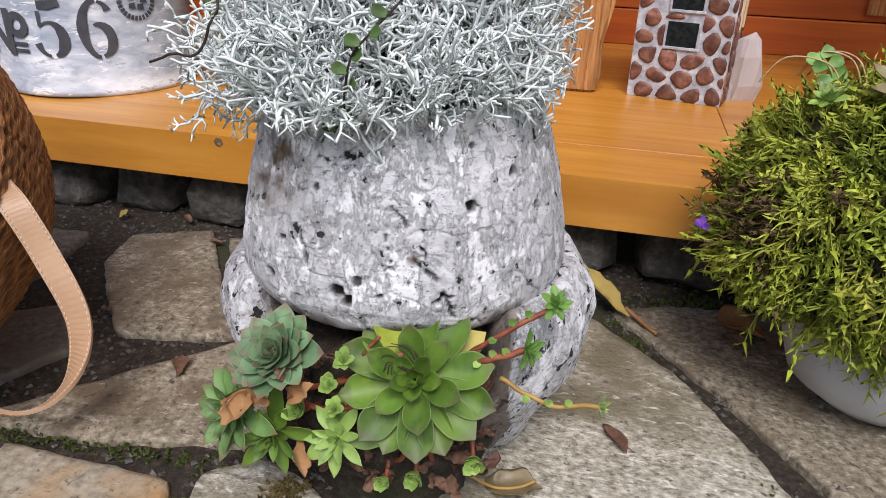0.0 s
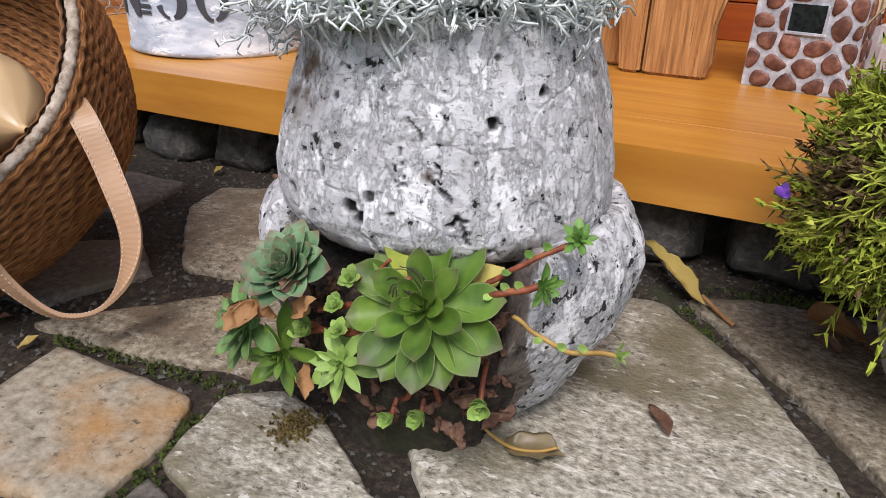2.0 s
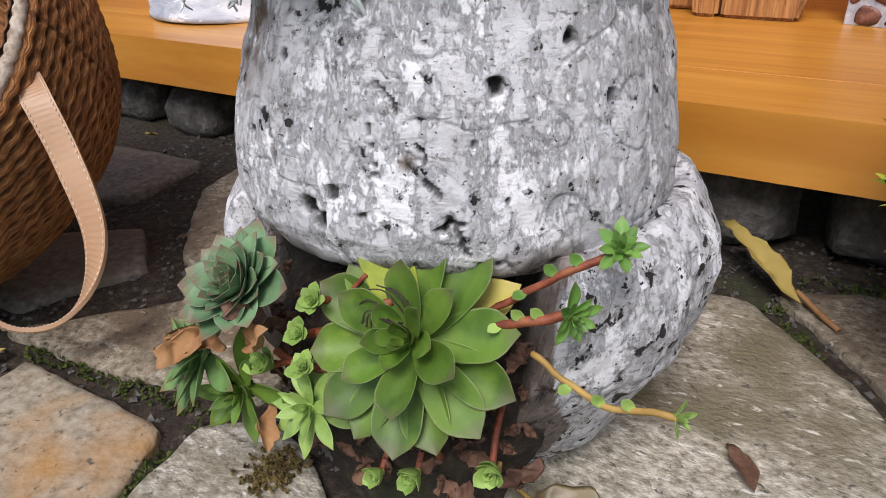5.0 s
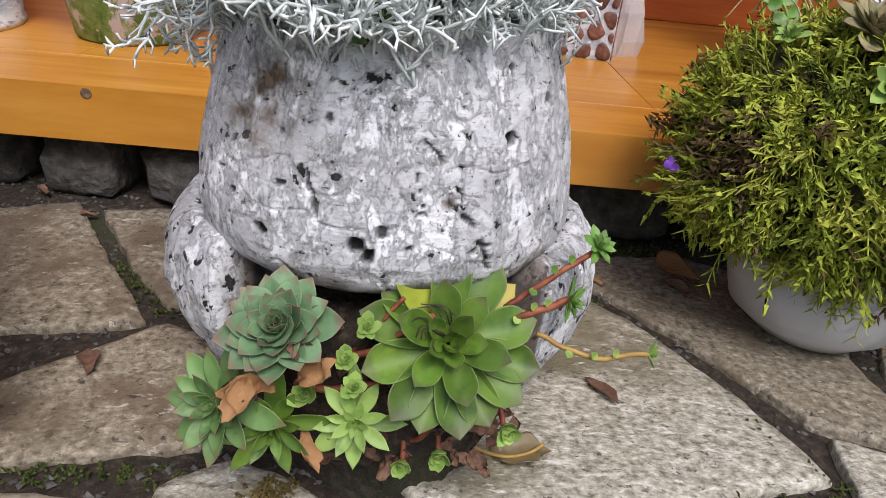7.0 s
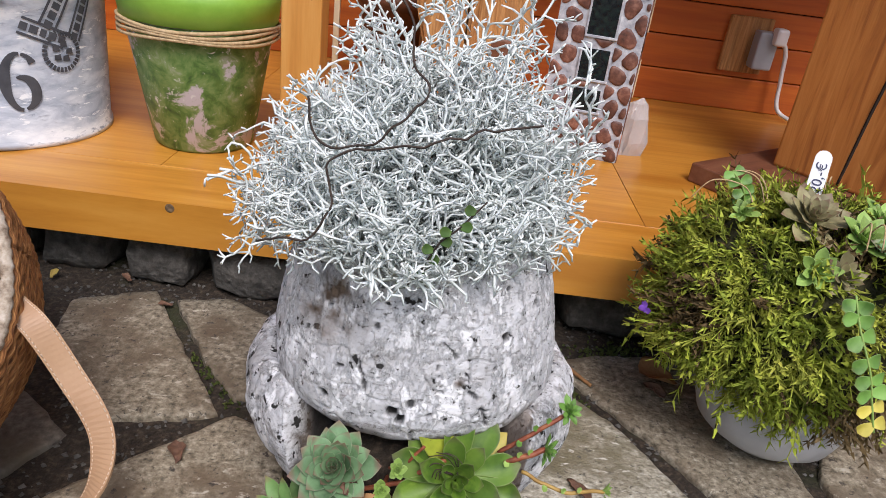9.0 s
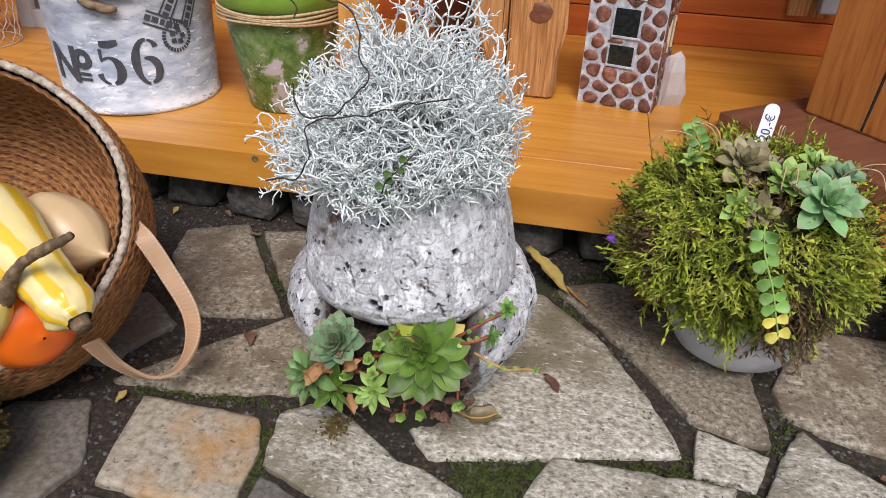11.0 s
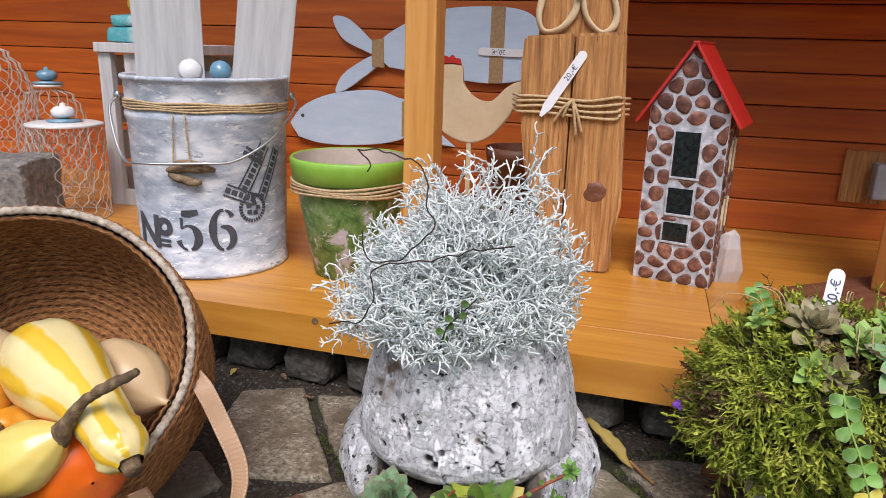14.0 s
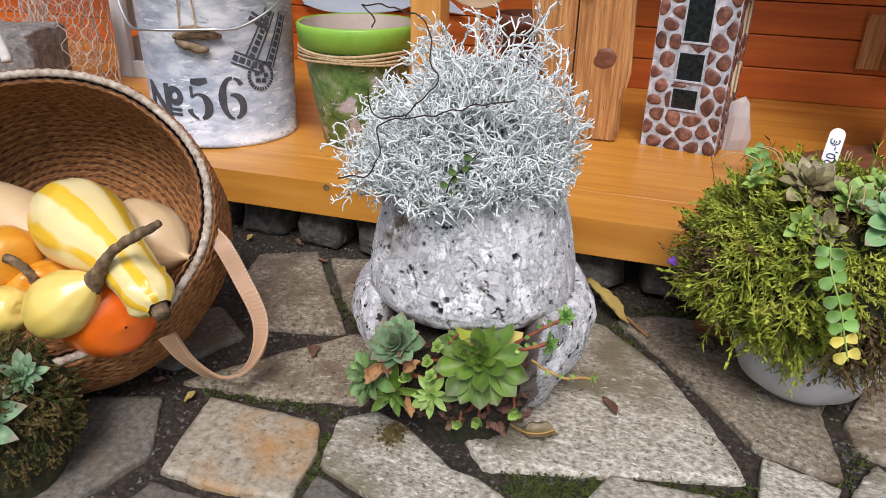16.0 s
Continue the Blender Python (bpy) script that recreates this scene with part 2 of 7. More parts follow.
MAT["leather_edge"] = mat("leather_edge", [(0.6, 0.45, 0.33), (0.7, 0.56, 0.42)], 30, 0.7, 0.2)
MAT["white_rope"] = mat("white_rope", [(0.6, 0.57, 0.52), (0.76, 0.74, 0.7)], 80, 0.85, 0.6)
MAT["gourd_striped"] = mat("gourd_striped", [(0.8, 0.64, 0.24), (0.84, 0.72, 0.38)], 12, 0.3, 0.2, 40, coat=0.35)
MAT["gourd_beige"] = mat("gourd_beige", [(0.56, 0.38, 0.19), (0.66, 0.48, 0.27)], 8, 0.4, 0.12, 60, coat=0.15)
MAT["gourd_yellow"] = mat("gourd_yellow", [(0.74, 0.53, 0.08), (0.8, 0.64, 0.2)], 9, 0.3, 0.2, 50, coat=0.35)
MAT["pumpkin_red"] = mat("pumpkin_red", [(0.8, 0.1, 0.004), (0.88, 0.17, 0.008)], 9, 0.3, 0.2, 80, coat=0.35, patch=(0.8, 0.2, 0.015), patch_scale=7)
MAT["pumpkin_orange"] = mat("pumpkin_orange", [(0.66, 0.25, 0.012), (0.74, 0.36, 0.03)], 14, 0.38, 0.25, 70, coat=0.25, patch=(0.76, 0.42, 0.06), patch_scale=20)
MAT["drift_stick"] = mat("drift_stick", [(0.07, 0.045, 0.026), (0.24, 0.165, 0.095), (0.4, 0.3, 0.19)], 60, 0.9, 0.9, 120, bump_dist=0.003)
MAT["stem"] = mat("stem", [(0.05, 0.03, 0.016), (0.15, 0.095, 0.05), (0.33, 0.24, 0.13)], 60, 0.9, 0.9, 120, bump_dist=0.003)
def plaster_material(name, white, dark_lines, specks):
    """Whitewashed lime render: grey ground, crisp white smears standing proud, dark specks and holes."""
    m = bpy.data.materials.new(name)
    m.use_nodes = True
    N, L = m.node_tree.nodes, m.node_tree.links
    bsdf = N["Principled BSDF"]
    tc = N.new("ShaderNodeTexCoord")

    def grain(scale, detail, rough, distort, turn=(0, 0, 0), stretch=(1, 1, 1)):
        mp, n = N.new("ShaderNodeMapping"), N.new("ShaderNodeTexNoise")
        mp.inputs["Rotation"].default_value, mp.inputs["Scale"].default_value = [radians(v) for v in turn], stretch
        for key, v in (("Scale", scale), ("Detail", detail), ("Roughness", rough), ("Distortion", distort)):
            n.inputs[key].default_value = v
        L.new(tc.outputs["Object"], mp.inputs["Vector"])
        L.new(mp.outputs["Vector"], n.inputs["Vector"])
        return n.outputs["Fac"]

    def cut(value, lo, hi):
        mr = N.new("ShaderNodeMapRange")
        mr.inputs["From Min"].default_value, mr.inputs["From Max"].default_value = lo, hi
        L.new(value, mr.inputs["Value"])
        return mr.outputs["Result"]

    def over(base, color, fac):
        mx = N.new("ShaderNodeMix")
        mx.data_type = "RGBA"
        L.new(fac, mx.inputs["Factor"])
        L.new(base, mx.inputs[6])
        mx.inputs[7].default_value = (*color, 1)
        return mx.outputs[2]

    def calc(op, a, b):
        n = N.new("ShaderNodeMath")
        n.operation = op
        for k, v in enumerate((a, b)):
            if isinstance(v, float):
                n.inputs[k].default_value = v
            else:
                L.new(v, n.inputs[k])
        return n.outputs[0]

    ramp = N.new("ShaderNodeValToRGB")
    ramp.color_ramp.elements[0].position, ramp.color_ramp.elements[0].color = 0.32, (0.43, 0.428, 0.432, 1)
    ramp.color_ramp.elements[1].position, ramp.color_ramp.elements[1].color = 0.58, (0.74, 0.745, 0.765, 1)
    L.new(grain(13, 12, 0.68, 0.3), ramp.inputs["Fac"])
    smear = grain(30, 15, 0.76, 0.1, (25, 40, 0), (1, 1, 0.5))
    stroke_lines = grain(46, 8, 0.7, 0.2, (0, 38, 10), (0.35, 1, 2.4))
    fine = grain(190, 9, 0.72, 0.2)
    speck = grain(85, 9, 0.6, 0.2)
    col = over(ramp.outputs["Color"], (0.27, 0.262, 0.255), calc("MULTIPLY", cut(fine, 0.5, 0.7), 0.75))
    col = over(col, (0.2, 0.19, 0.18), calc("MULTIPLY", calc("MULTIPLY", cut(stroke_lines, dark_lines, dark_lines + 0.06), cut(fine, 0.4, 0.55)), 0.8))
    col = over(col, (0.92, 0.925, 0.94), calc("MULTIPLY", cut(smear, white, white + 0.035), cut(fine, 0.66, 0.5)))
    col = over(col, (0.03, 0.028, 0.026), cut(speck, specks, specks + 0.015))
    col = over(col, (0.06, 0.056, 0.052), cut(grain(300, 4, 0.6, 0.0), 0.65, 0.69))
    # The second tint: near black in holes, cracks and, as painted shade, inside the bowl.
    for attr, color in (("stain", (0.13, 0.09, 0.06)), ("hollow_tone", (0.014, 0.013, 0.012))):
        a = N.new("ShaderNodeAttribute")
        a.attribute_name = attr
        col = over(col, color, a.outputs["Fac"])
    L.new(col, bsdf.inputs["Base Color"])
    bsdf.inputs["Roughness"].default_value = 0.8
    height = calc("ADD", calc("ADD", calc("MULTIPLY", cut(smear, 0.49, 0.54), 0.45), calc("MULTIPLY", stroke_lines, -0.9)), calc("SUBTRACT", calc("MULTIPLY", fine, 0.7), calc("MULTIPLY", cut(speck, 0.6, 0.66), 0.8)))
    bp = N.new("ShaderNodeBump")
    bp.inputs["Strength"].default_value, bp.inputs["Distance"].default_value = 1.0, 0.0022
    L.new(height, bp.inputs["Height"])
    L.new(bp.outputs["Normal"], bsdf.inputs["Normal"])
    return m


MAT["plaster"] = plaster_material("plaster", 0.492, 0.55, 0.638)
MAT["plaster_coarse"] = plaster_material("plaster_coarse", 0.5, 0.5, 0.59)
MAT["silver_leaf"] = mat("silver_leaf", [(0.62, 0.69, 0.66), (0.78, 0.83, 0.81), (0.87, 0.9, 0.89)], 60, 0.75, 0.2)
# Covers aged twigs and the shade painted into the crown's inside.
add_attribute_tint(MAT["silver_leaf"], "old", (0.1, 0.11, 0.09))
MAT["dry_twig"] = mat("dry_twig", [(0.025, 0.016, 0.012), (0.06, 0.04, 0.03)], 60, 0.8, 0.2)
for nm, base, tipc, rimc in (("house_green", [(0.075, 0.165, 0.016), (0.15, 0.25, 0.028)], (0.1, 0.07, 0.045), (0.3, 0.36, 0.14)), ("blue_green", [(0.1, 0.2, 0.085), (0.2, 0.335, 0.175)], (0.24, 0.045, 0.06), (0.34, 0.3, 0.22)),
                             ("sea_green", [(0.085, 0.185, 0.045), (0.18, 0.3, 0.1)], (0.22, 0.05, 0.05), (0.32, 0.34, 0.18)), ("light_green", [(0.2, 0.34, 0.06), (0.32, 0.46, 0.12)], (0.28, 0.4, 0.1), (0.5, 0.58, 0.28)), ("yellow_leaf", [(0.55, 0.48, 0.06), (0.66, 0.56, 0.12)], (0.4, 0.3, 0.05), (0.62, 0.54, 0.2)),
                             ("lime_leaf", [(0.24, 0.3, 0.02), (0.36, 0.4, 0.03)], (0.3, 0.24, 0.04), (0.45, 0.46, 0.14)), ("offset_green", [(0.09, 0.22, 0.03), (0.17, 0.33, 0.06)], (0.14, 0.12, 0.04), (0.4, 0.48, 0.24)),
                             ("vine_leaf", [(0.035, 0.085, 0.015), (0.08, 0.15, 0.03)], (0.12, 0.16, 0.03), (0.1, 0.16, 0.04)),
                             ("mint_leaf", [(0.16, 0.34, 0.12), (0.26, 0.45, 0.2)], (0.4, 0.22, 0.2), (0.4, 0.5, 0.3)), ("purple_leaf", [(0.2, 0.17, 0.08), (0.32, 0.3, 0.15)], (0.16, 0.04, 0.05), (0.34, 0.28, 0.16))):
    lm = mat(nm, base, 26, 0.55, 0.35, 160, coat=0.03, rnd=0.22, patch=tuple(c * 0.72 for c in base[0]), patch_scale=34, bump_dist=0.001)
    add_attribute_tint(lm, "foot", tuple(c * 1.2 + 0.01 for c in base[1]), 0.5, 1.3)
    add_attribute_tint(lm, "rim", rimc, 0.8, 1.15)
    MAT[nm] = add_attribute_tint(lm, "tip", tipc, 0.86, 1.08)
    add_flecks(MAT[nm], 420, 0.68, 0.7, (0.05, 0.04, 0.025))
MAT["dry_leaf"] = mat("dry_leaf", [(0.24, 0.11, 0.04), (0.4, 0.22, 0.09)], 50, 0.8, 0.8)
MAT["brown_leaf"] = mat("brown_leaf", [(0.06, 0.028, 0.018), (0.13, 0.065, 0.04), (0.2, 0.11, 0.065)], 90, 0.75, 0.8)
MAT["tan_stem"] = mat("tan_stem", [(0.3, 0.17, 0.04), (0.46, 0.3, 0.08)], 60, 0.6, 0.4)
MAT["red_stem"] = mat("red_stem", [(0.1, 0.025, 0.014), (0.24, 0.06, 0.025), (0.34, 0.13, 0.05)], 90, 0.6, 0.6)
MAT["moss_tip"] = mat("moss_tip", [(0.15, 0.23, 0.018), (0.37, 0.45, 0.035), (0.62, 0.63, 0.1)], 22, 0.75, 0.1)
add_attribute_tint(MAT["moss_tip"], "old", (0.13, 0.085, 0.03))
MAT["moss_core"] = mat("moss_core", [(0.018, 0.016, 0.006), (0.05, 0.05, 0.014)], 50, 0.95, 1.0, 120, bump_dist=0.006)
MAT["ground_moss"] = mat("ground_moss", [(0.03, 0.045, 0.008), (0.08, 0.11, 0.018), (0.12, 0.14, 0.03)], 70, 0.95, 1.0, 160, bump_dist=0.004)
MAT["pebble"] = mat("pebble", [(0.36, 0.36, 0.37), (0.45, 0.45, 0.46), (0.52, 0.52, 0.53)], 7, 0.6, 0.25, 90, patch=(0.28, 0.28, 0.29), patch_scale=8, patch_range=(0.6, 0.75))
MAT["label_white"] = mat("label_white", [(0.76, 0.77, 0.8), (0.8, 0.81, 0.83)], 20, 0.4, 0)
MAT["label_ink"] = mat("label_ink", [(0.03, 0.035, 0.09), (0.05, 0.055, 0.12)], 30, 0.6, 0)
MAT["violet"] = mat("violet", [(0.2, 0.07, 0.5), (0.3, 0.12, 0.62)], 30, 0.6, 0)
MAT["mirror_ball"] = mat("mirror_ball", [(0.7, 0.7, 0.72), (0.85, 0.85, 0.86)], 10, 0.1, 0.3, 60, metal=1.0)
MAT["socket_grey"] = mat("socket_grey", [(0.3, 0.32, 0.35), (0.4, 0.42, 0.45)], 10, 0.5, 0)
MAT["plastic_bag"] = mat("plastic_bag", [(0.7, 0.71, 0.74), (0.85, 0.85, 0.87)], 20, 0.15, 0.4, coat=0.5)

bag_bsdf = MAT["plastic_bag"].node_tree.nodes["Principled BSDF"]
bag_bsdf.inputs["Transmission Weight"].default_value, bag_bsdf.inputs["IOR"].default_value = 0.6, 1.2


# ---- building blocks ----
def mesh_of(name, verts, faces, material=None, smooth=True, attrs=None):
    me = bpy.data.meshes.new(name)
    me.from_pydata([tuple(v) for v in verts], [], [tuple(f) for f in faces])
    if smooth:
        me.polygons.foreach_set("use_smooth", [True] * len(me.polygons))
    for key, values in (attrs or {}).items():
        a = me.attributes.new(key, "FLOAT", "POINT")
        a.data.foreach_set("value", [float(v) for v in values])
    if material:
        me.materials.append(MAT[material])
    me.update()
    return me


def thing(name, label, category, group="", kind="", at=(0, 0, 0), rz=0.0):
    e = new(name)
    e.empty_display_size = 0.05
    e.matrix_world = pose(*at, 0, 0, rz)
    return tagged(e, label, category, group, kind)


def put(name, me, parent=None, m=None, label=""):
    ob = new(name, me)
    if parent:
        ob.parent = parent
    if m is not None:
        ob.matrix_basis = m
    if label:
        ob["label"] = label
    return ob


def part(name, bm, material, parent, label="", m=None, smooth=False):
    me = bpy.data.meshes.new(name)
    bm.to_mesh(me)
    bm.free()
    if smooth:
        me.polygons.foreach_set("use_smooth", [True] * len(me.polygons))
    me.materials.append(MAT[material])
    return put(name, me, parent, m, label)


def box(sx, sy, sz, at=(0, 0, 0), bevel=0.003, seg=2, jitter=0.0):
    """A bevelled block with its base centre at the place given."""
    bm = bmesh.new()
    bmesh.ops.create_cube(bm, size=1)
    for v in bm.verts:
        v.co = Vector((v.co.x * sx, v.co.y * sy, (v.co.z + 0.5) * sz))
        v.co += Vector([random.uniform(-jitter, jitter) for _ in range(3)])
    if bevel:
        bmesh.ops.bevel(bm, geom=bm.edges[:], offset=bevel, segments=seg, affect="EDGES", profile=0.5)
    bmesh.ops.translate(bm, verts=bm.verts, vec=at)
    return bm


def lathe(profile, n=48, closed=False, warp=None):
    """Verts and faces of a turned shape: profile as (radius, height); warp(p, angle, k) may move points."""
    V, Fc = [], []
    for k, (r, z) in enumerate(profile):
        for j in range(n):
            a = 2 * math.pi * j / n
            p = Vector((r * math.cos(a), r * math.sin(a), z))
            V.append(warp(p, a, k) if warp else p)
    m = len(profile)
    for k in range(m if closed else m - 1):
        for j in range(n):
            a, b = k * n + j, k * n + (j + 1) % n
            k2 = (k + 1) % m
            Fc.append((a, b, k2 * n + (j + 1) % n, k2 * n + j))
    return V, Fc


def turned(name, profile, material, parent=None, n=48, m=None, label="", warp=None):
    V, Fc = lathe(profile, n, False, warp)
    if profile[0][0] > 1e-4:
        Fc.append(tuple(range(n - 1, -1, -1)))
    if profile[-1][0] > 1e-4:
        Fc.append(tuple((len(profile) - 1) * n + j for j in range(n)))
    return put(name, mesh_of(name, V, Fc, material), parent, m, label)


def tube(points, radii, sides=6, V=None, Fc=None, cap=True, flat=1.0):
    """Adds a tube along the points to the lists of verts and faces."""
    V = [] if V is None else V
    Fc = [] if Fc is None else Fc
    pts = [Vector(p) for p in points]
    if isinstance(radii, (int, float)):
        radii = [radii] * len(pts)
    base = len(V)
    ref = Vector((0.31, 0.53, 0.79))
    for i, p in enumerate(pts):
        d = pts[min(i + 1, len(pts) - 1)] - pts[max(i - 1, 0)]
        d.normalize()
        u = d.cross(ref)
        if u.length < 0.05:
            u = d.cross(Vector((1, 0, 0)))
        u.normalize()
        w = d.cross(u)
        for j in range(sides):
            a = 2 * math.pi * j / sides
            V.append(p + radii[i] * (math.cos(a) * u + flat * math.sin(a) * w))
    for i in range(len(pts) - 1):
        for j in range(sides):
            a = base + i * sides
            Fc.append((a + j, a + (j + 1) % sides, a + sides + (j + 1) % sides, a + sides + j))
    if cap:
        Fc.append(tuple(base + j for j in range(sides - 1, -1, -1)))
        Fc.append(tuple(base + (len(pts) - 1) * sides + j for j in range(sides)))
    return V, Fc


def pipe(name, points, radii, material, parent=None, sides=8, m=None, label="", flat=1.0):
    V, Fc = tube(points, radii, sides, flat=flat)
    return put(name, mesh_of(name, V, Fc, material), parent, m, label)


def smooth_line(pts, n=8):
    """A Catmull-Rom line through the points."""
    P = [Vector(p) for p in pts]
    P = [2 * P[0] - P[1]] + P + [2 * P[-1] - P[-2]]
    out = []
    for i in range(1, len(P) - 2):
        for k in range(n):
            t = k / n
            a, b, c, d = P[i - 1:i + 3]
            out.append(0.5 * ((2 * b) + (c - a) * t + (2 * a - 5 * b + 4 * c - d) * t * t + (3 * b - a - 3 * c + d) * t ** 3))
    out.append(P[-2])
    return out


def plate(outline, thick, bevel=0.002):
    """A flat piece standing in the xz plane, with thickness along y."""
    bm = bmesh.new()
    f = bm.faces.new([bm.verts.new((x, 0, z)) for x, z in outline])
    r = bmesh.ops.extrude_face_region(bm, geom=[f])
    bmesh.ops.translate(bm, verts=[v for v in r["geom"] if isinstance(v, bmesh.types.BMVert)], vec=(0, thick, 0))
    bmesh.ops.recalc_face_normals(bm, faces=bm.faces)
    if bevel:
        bmesh.ops.bevel(bm, geom=[e for e in bm.edges if len(e.link_faces) == 2 and e.calc_face_angle(0) > 1.0], offset=bevel, segments=2, affect="EDGES")
    return bm


def frame_to(origin, normal, up=(0, 0, 1)):
    """A pose whose z axis is the normal."""
    z = Vector(normal).normalized()
    x = Vector(up).cross(z)
    if x.length < 1e-3:
        x = Vector((1, 0, 0))
    x.normalize()
    y = z.cross(x)
    return Matrix(((x.x, y.x, z.x, origin[0]), (x.y, y.y, z.y, origin[1]), (x.z, y.z, z.z, origin[2]), (0, 0, 0, 1)))


def letters(text, size, bold=0.0, depth=0.0008):
    """A mesh of the words in the built-in font, lying in the xy plane."""
    cu = bpy.data.curves.new("words", "FONT")
    cu.body, cu.size, cu.offset, cu.extrude = text, size, bold, depth
    cu.align_x = "CENTER"
    ob = bpy.data.objects.new("words", cu)
    me = bpy.data.meshes.new_from_object(ob)
    bpy.data.objects.remove(ob)
    bpy.data.curves.remove(cu)
    return me


# ---- ground, joints, flagstones ----
def joint_height(x, y):
    return -0.0085 + 0.004 * noise.noise(Vector((x * 14, y * 14, 1.5))) + 0.003 * noise.noise(Vector((x * 50, y * 50, 4.5)))


xs = np.concatenate([[-60, -20, -6, -2.5], np.linspace(-1.2, 2.2, 171), [3.5, 7, 20, 60]])
ys = np.concatenate([[-60, -20, -6, -2, -0.8], np.linspace(0.0, 1.0, 61), [1.4, 2.2, 6, 20, 60]])
V = [(x, y, joint_height(x, y)) for y in ys for x in xs]
nx = len(xs)
Fc = [(j * nx + i, j * nx + i + 1, (j + 1) * nx + i + 1, (j + 1) * nx + i) for j in range(len(ys) - 1) for i in range(nx - 1)]
tagged(put("ground", mesh_of("ground", V, Fc, "soil")), "dark crumbly soil between and around the flagstones", "ground", kind="structure")
paving = tagged(new("pavement"), "crazy paving of irregular grey natural stone slabs", "pavement", kind="structure")


def flagstone(corners, material="flagstone", top=0.0, thick=0.035, seed=0):
    """One slab: corners rounded and edges chipped, top slightly uneven."""
    rng = random.Random(seed)
    c = sum((Vector((x, y)) for x, y in corners), Vector((0, 0))) / len(corners)
    pts = []
    n = len(corners)
    for i in range(n):
        a, b = Vector(corners[i]), Vector(corners[(i + 1) % n])
        k = max(2, int((b - a).length / 0.012))
        nrm = Vector((b.y - a.y, a.x - b.x)).normalized()
        for j in range(k):
            p = a.lerp(b, j / k)
            if j == 0:
                p = p.lerp(c, 0.012)
            w = noise.noise(Vector((p.x * 45, p.y * 45, seed))) * 0.0035 + noise.noise(Vector((p.x * 130, p.y * 130, seed))) * 0.0018
            pts.append(p + nrm * w)
    rings = [(1.0, -thick), (1.006, -0.012), (0.997, -0.003), (0.985, 0.0), (0.9, 0.001), (0.7, 0.0015), (0.45, 0.001), (0.2, 0.001)]
    m = len(pts)
    V, Fc = [], []
    tilt = (rng.uniform(-0.012, 0.012), rng.uniform(-0.012, 0.012))
    for s, z in rings:
        for p in pts:
            q = c + (p - c) * s
            h = top + z + 0.0022 * noise.noise(Vector((q.x * 22, q.y * 22, seed + 7))) + (q.x - c.x) * tilt[0] + (q.y - c.y) * tilt[1]
            V.append((q.x, q.y, h))
    for r in range(len(rings) - 1):
        for j in range(m):
            Fc.append((r * m + j, r * m + (j + 1) % m, (r + 1) * m + (j + 1) % m, (r + 1) * m + j))
    V.append((c.x, c.y, top + 0.001))
    for j in range(m):
        Fc.append(((len(rings) - 1) * m + j, (len(rings) - 1) * m + (j + 1) % m, len(V) - 1))
    return put("slab", mesh_of("slab", V, Fc, material), paving)


